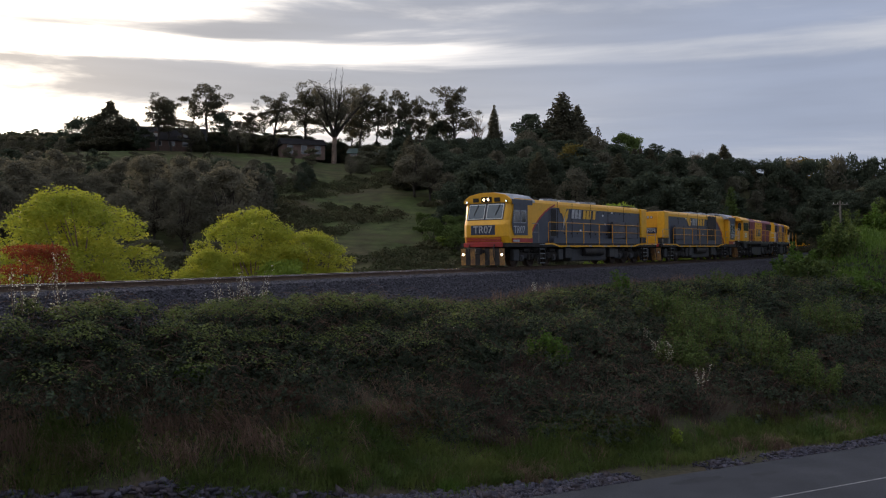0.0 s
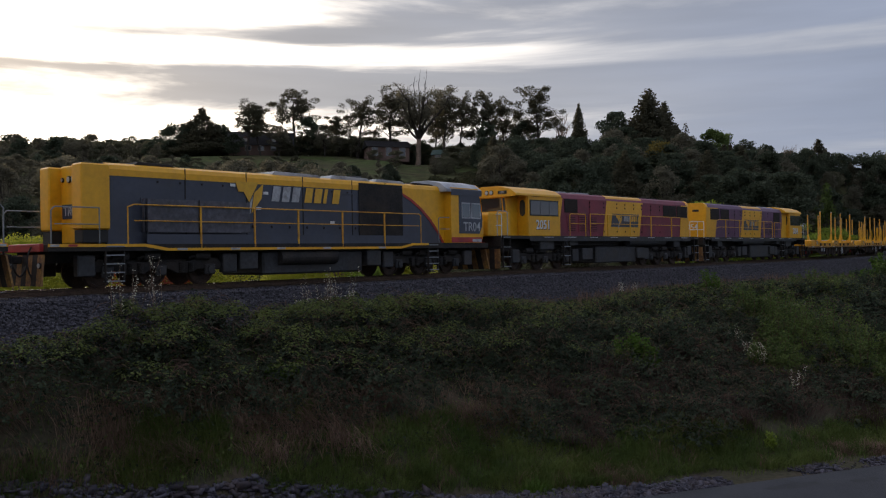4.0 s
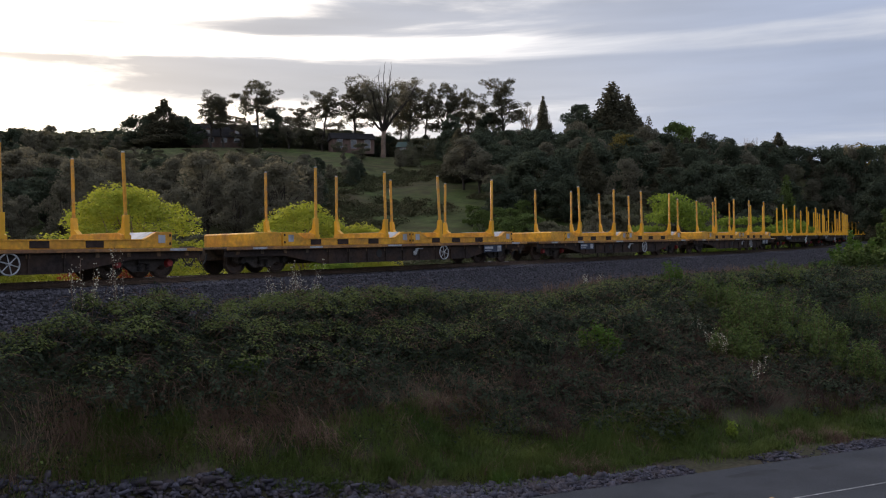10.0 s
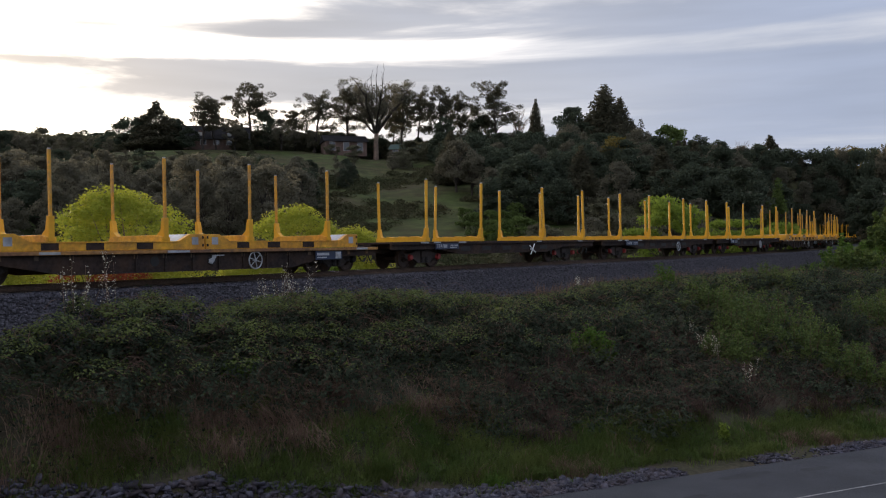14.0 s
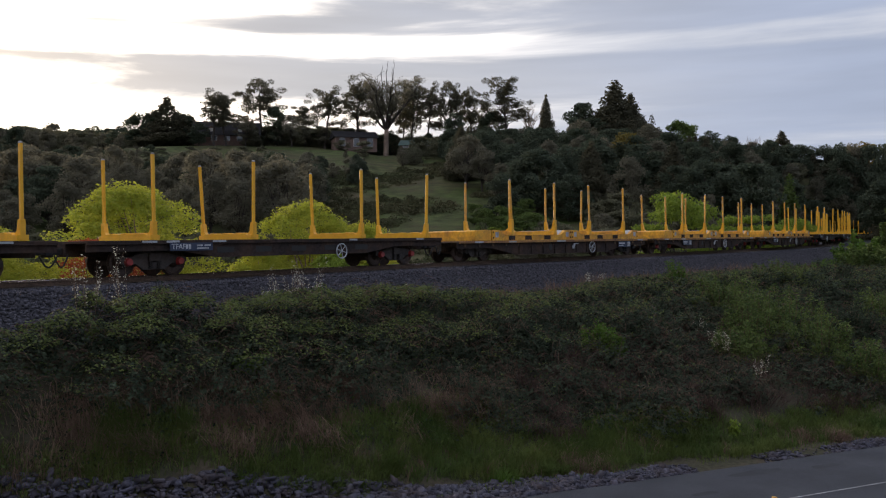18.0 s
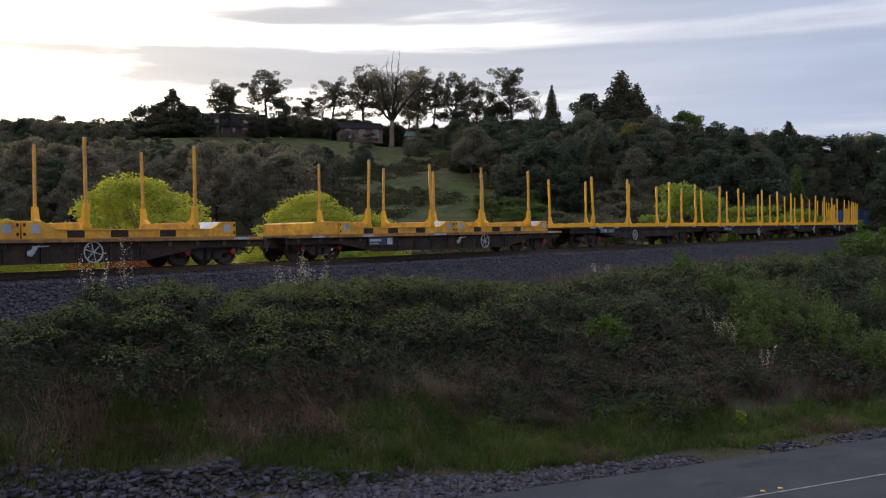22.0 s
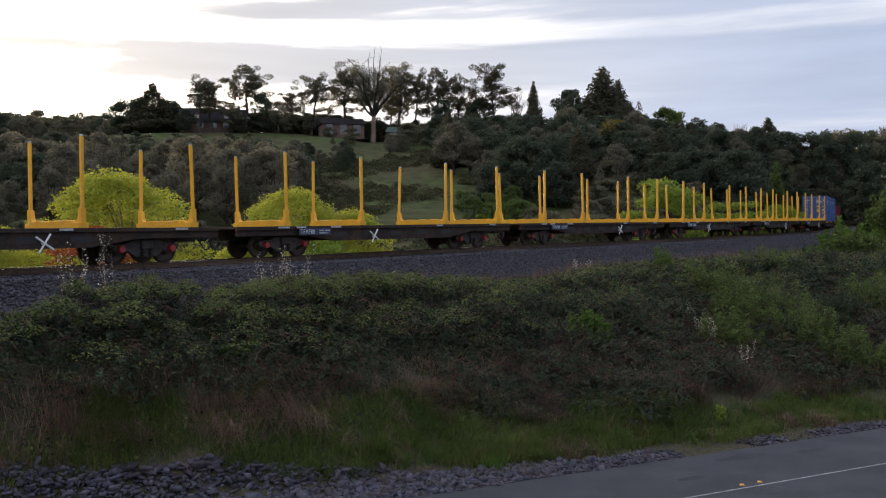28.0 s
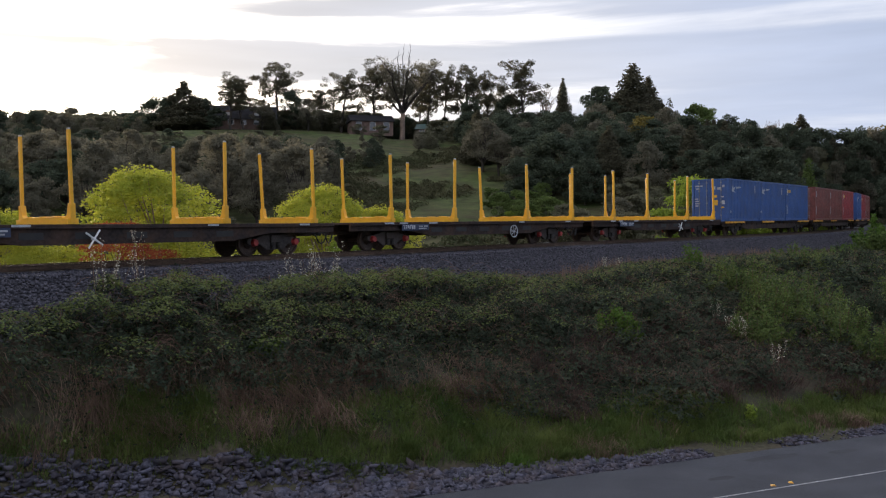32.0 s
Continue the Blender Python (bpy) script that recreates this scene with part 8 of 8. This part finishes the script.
house(-16.6, 228, 15, 9, 2.0, ROOF_TILE, HOUSE_WALL, "dark brick house with a grey roof among pines", 1)
house(-8.9, 223, 10, 7, 2.9, ROOF_TILE, HOUSE_WALL, "low brick house with a dark roof", 2, 10)
house(-4.9, 224, 8, 6, 2.2, ROOF_GREEN, HOUSE_WALL, "low brick house with a green roof", 3, -8)
house(24.5, 330, 14, 8, 3.2, ROOF_RED, HOUSE_WHITE, "white house with a red roof on the far rise", 4)
house(26.5, 350, 12, 8, 3.0, ROOF_TILE, HOUSE_WHITE, "white house on the far rise", 5, 15)


def pole(b, r, h):
    x, y, z = bearing_spot(b, r)
    t = thing("utility_pole", "weathered timber power pole with a crossarm", "pole", m=Matrix.Translation((x, y, z)))
    bm = BM()
    rod(bm, (0, 0, -0.5), (0, 0, h), 0.15, 10, 0.10)
    part("pole", bm, POLE_WOOD, t)
    bm = BM()
    box(bm, -0.9, 0.9, -0.05, 0.05, h - 0.5, h - 0.38, 0.01)
    arm = part("crossarm", bm, POLE_WOOD, t)
    for u in (-0.8, -0.3, 0.3, 0.8):
        bm = BM()
        rod(bm, (u, 0, h - 0.38), (u, 0, h - 0.22), 0.04, 8, 0.025)
        part("insulator", bm, HOUSE_WHITE, arm)


pole(23.3, 118, 6.5)

# ---- the train's make-up: distance of each vehicle's middle behind the starting mark, metres ----
TRAIN = []          # (thing, distance, bogie half-distance, height above the rails, offset along its wagon)
K = 0.95


def couple(ob, s, half=5.5, h=0.0, along=0.0):
    TRAIN.append((ob, s, half, h, along))


def make_train():
    bounds = [62.2, 83.2, 104.1, 124.4, 144.6]
    locos = [tr_loco("yellow and slate-grey diesel locomotive leading with lit headlamps", "TR07", True),
             tr_loco("yellow and slate-grey diesel locomotive running hood first", "TR04", False),
             export_loco("yellow and faded maroon diesel locomotive, cab first", "2051", MAROON, True),
             export_loco("yellow and faded purple diesel locomotive, hood first", "2054", PURPLE, False)]
    for ob, a, b in zip(locos, bounds, bounds[1:]):
        couple(ob, K * (a + b) / 2, 6.2)
    def framed(alt):
        ob = log_wagon_framed("empty log wagon with chipped yellow bolster frames and stanchions")
        widen(ob, 1.12)
        add_running_gear(ob, 17.0, 6.7, RED_BOX if alt else DARK)
        spoked_wheel(ob, -2.45, 1.36, 0.52, 0.28, PALE, "pale spoked handbrake wheel", 6)
        code_plate(ob, 4.0 if alt else -5.9, 1.34, 0.62, 1.35, 0.30, [(0.05, 0.5, 0.5, 0.8), (0.05, 0.4, 0.2, 0.32), (0.74, 0.95, 0.1, 0.9)])
        return ob

    def plain(alt):
        ob = log_wagon_plain("empty log wagon with bright yellow bunks and tall stanchions")
        widen(ob, 1.1)
        lettering(ob, "TFAF", 0.22, on_side(4.92, 1.376, 0.86), PALE, "class_letters", "worn white class letters")
        add_running_gear(ob, 15.7, 5.45, RED_BOX)
        if alt[0]:
            spoked_wheel(ob, alt[1], 1.40, 0.62, 0.26, PALE, "white spoked handbrake wheel")
        else:
            brake_handle(ob, alt[1], 1.40, 0.66, WHITE)
        return ob

    spots = [(framed, 144.6 + 19.0 * i, 19.0, (1, 0, 1, 0)[i]) for i in range(4)] + [(plain, 220.5 + 17.5 * i, 17.5, (i > 0, -1.95)) for i in range(3)] \
        + [(framed, 273.0 + 19.17 * i, 19.17, (0, 1, 1)[i]) for i in range(3)] + [(plain, 330.5 + 17.4 * i, 17.4, ((1, 1.4), (1, -1.95), (0, -1.95), (0, 1.4), (0, -1.95), (0, 1.4), (1, -1.95), (0, -1.95))[i]) for i in range(8)]
    made, lean = {}, np.random.default_rng(77)
    for kind, a, l, alt in spots:
        if (kind, alt) in made:
            ob = copy_thing(made[kind, alt], Matrix.Identity(4))
        else:
            ob = made[kind, alt] = kind(alt)
        for post in [o for o in ob.children_recursive if o.name.startswith("stanchion") and "foot" not in o.name]:
            foot = Vector((sum(v.co.x for v in post.data.vertices) / len(post.data.vertices), sum(v.co.y for v in post.data.vertices) / len(post.data.vertices), 1.6))
            bend = Matrix.Rotation(radians(lean.normal(0, 0.5)), 4, "X") @ Matrix.Rotation(radians(lean.normal(0, 0.9) + (2.2 * lean.choice((-1, 1)) if lean.random() < 0.12 else 0)), 4, "Y")
            post.matrix_basis = Matrix.Translation(foot) @ bend @ Matrix.Translation(-foot)
        couple(ob, K * (a + l / 2), 6.7 if kind is framed else 5.45)
    flat = container_flat("flat wagon under three shipping containers")
    add_running_gear(flat, 19.9, 7.2, DARK)
    boxes = {}
    sets = [[("blue", "end logo"), ("blue", "logo"), ("blue", "yellow")], [("oxide", ""), ("oxide", ""), ("red", "yellow")],
            [("blue", "logo"), ("red", "yellow"), ("oxide", "")], [("oxide", ""), ("blue", "logo"), ("red", "")]]
    paints = {"blue": (BLUE, "blue corrugated shipping container with white markings"), "oxide": (BRICK_RED, "rust-brown corrugated shipping container"), "red": (BRIGHT_RED, "faded red corrugated shipping container")}
    for i, row in enumerate(sets):
        a = 469.7 * K + i * 20.9
        ob = flat if i == 0 else copy_thing(flat, Matrix.Identity(4))
        couple(ob, a + 10.45, 7.2)
        for j, (c, marks) in enumerate(row):
            if (c, marks) in boxes:
                k = copy_thing(boxes[c, marks], Matrix.Identity(4))
            else:
                k = boxes[c, marks] = container(paints[c][1], paints[c][0], marks)
            couple(k, a + 10.45, 7.2, 0.95, 6.2 - 6.2 * j)


make_train()

RUN_T = [0, 1.0, 2.0, 2.5, 4.5, 7, 9.5, 12, 14, 15.5, 17.5, 19, 21, 23, 25.5, 27.5, 30, 32]
RUN_D = [0, 12.2, 24.3, 30.4, 55.3, 85.8, 115.95, 146.2, 170.1, 188.27, 212.97, 231.05, 255.4, 279.5, 309.5, 334.02, 364.0, 388.25]


def run(t):
    m = np.gradient(RUN_D, RUN_T)
    i = min(max(int(np.searchsorted(RUN_T, t)) - 1, 0), len(RUN_T) - 2)
    h = RUN_T[i + 1] - RUN_T[i]
    u = (t - RUN_T[i]) / h
    return K * ((2 * u**3 - 3 * u**2 + 1) * RUN_D[i] + (u**3 - 2 * u**2 + u) * h * m[i] + (3 * u**2 - 2 * u**3) * RUN_D[i + 1] + (u**3 - u**2) * h * m[i + 1])


def motions():
    times = [k * 0.5 for k in range(65)]
    for ob, s, half, h, along in TRAIN:
        rows = []
        for t in times:
            c = s - run(t)
            a, _ = line_at(c - half)
            b, _ = line_at(c + half)
            d = a - b
            m = Matrix.Translation((a + b) / 2) @ Matrix.Rotation(math.atan2(d.y, d.x), 4, "Z") @ Matrix.Rotation(-math.asin(d.z / d.length), 4, "Y")
            rows.append((t, m @ Matrix.Translation((along, 0, h))))
        walk(ob, rows)


motions()
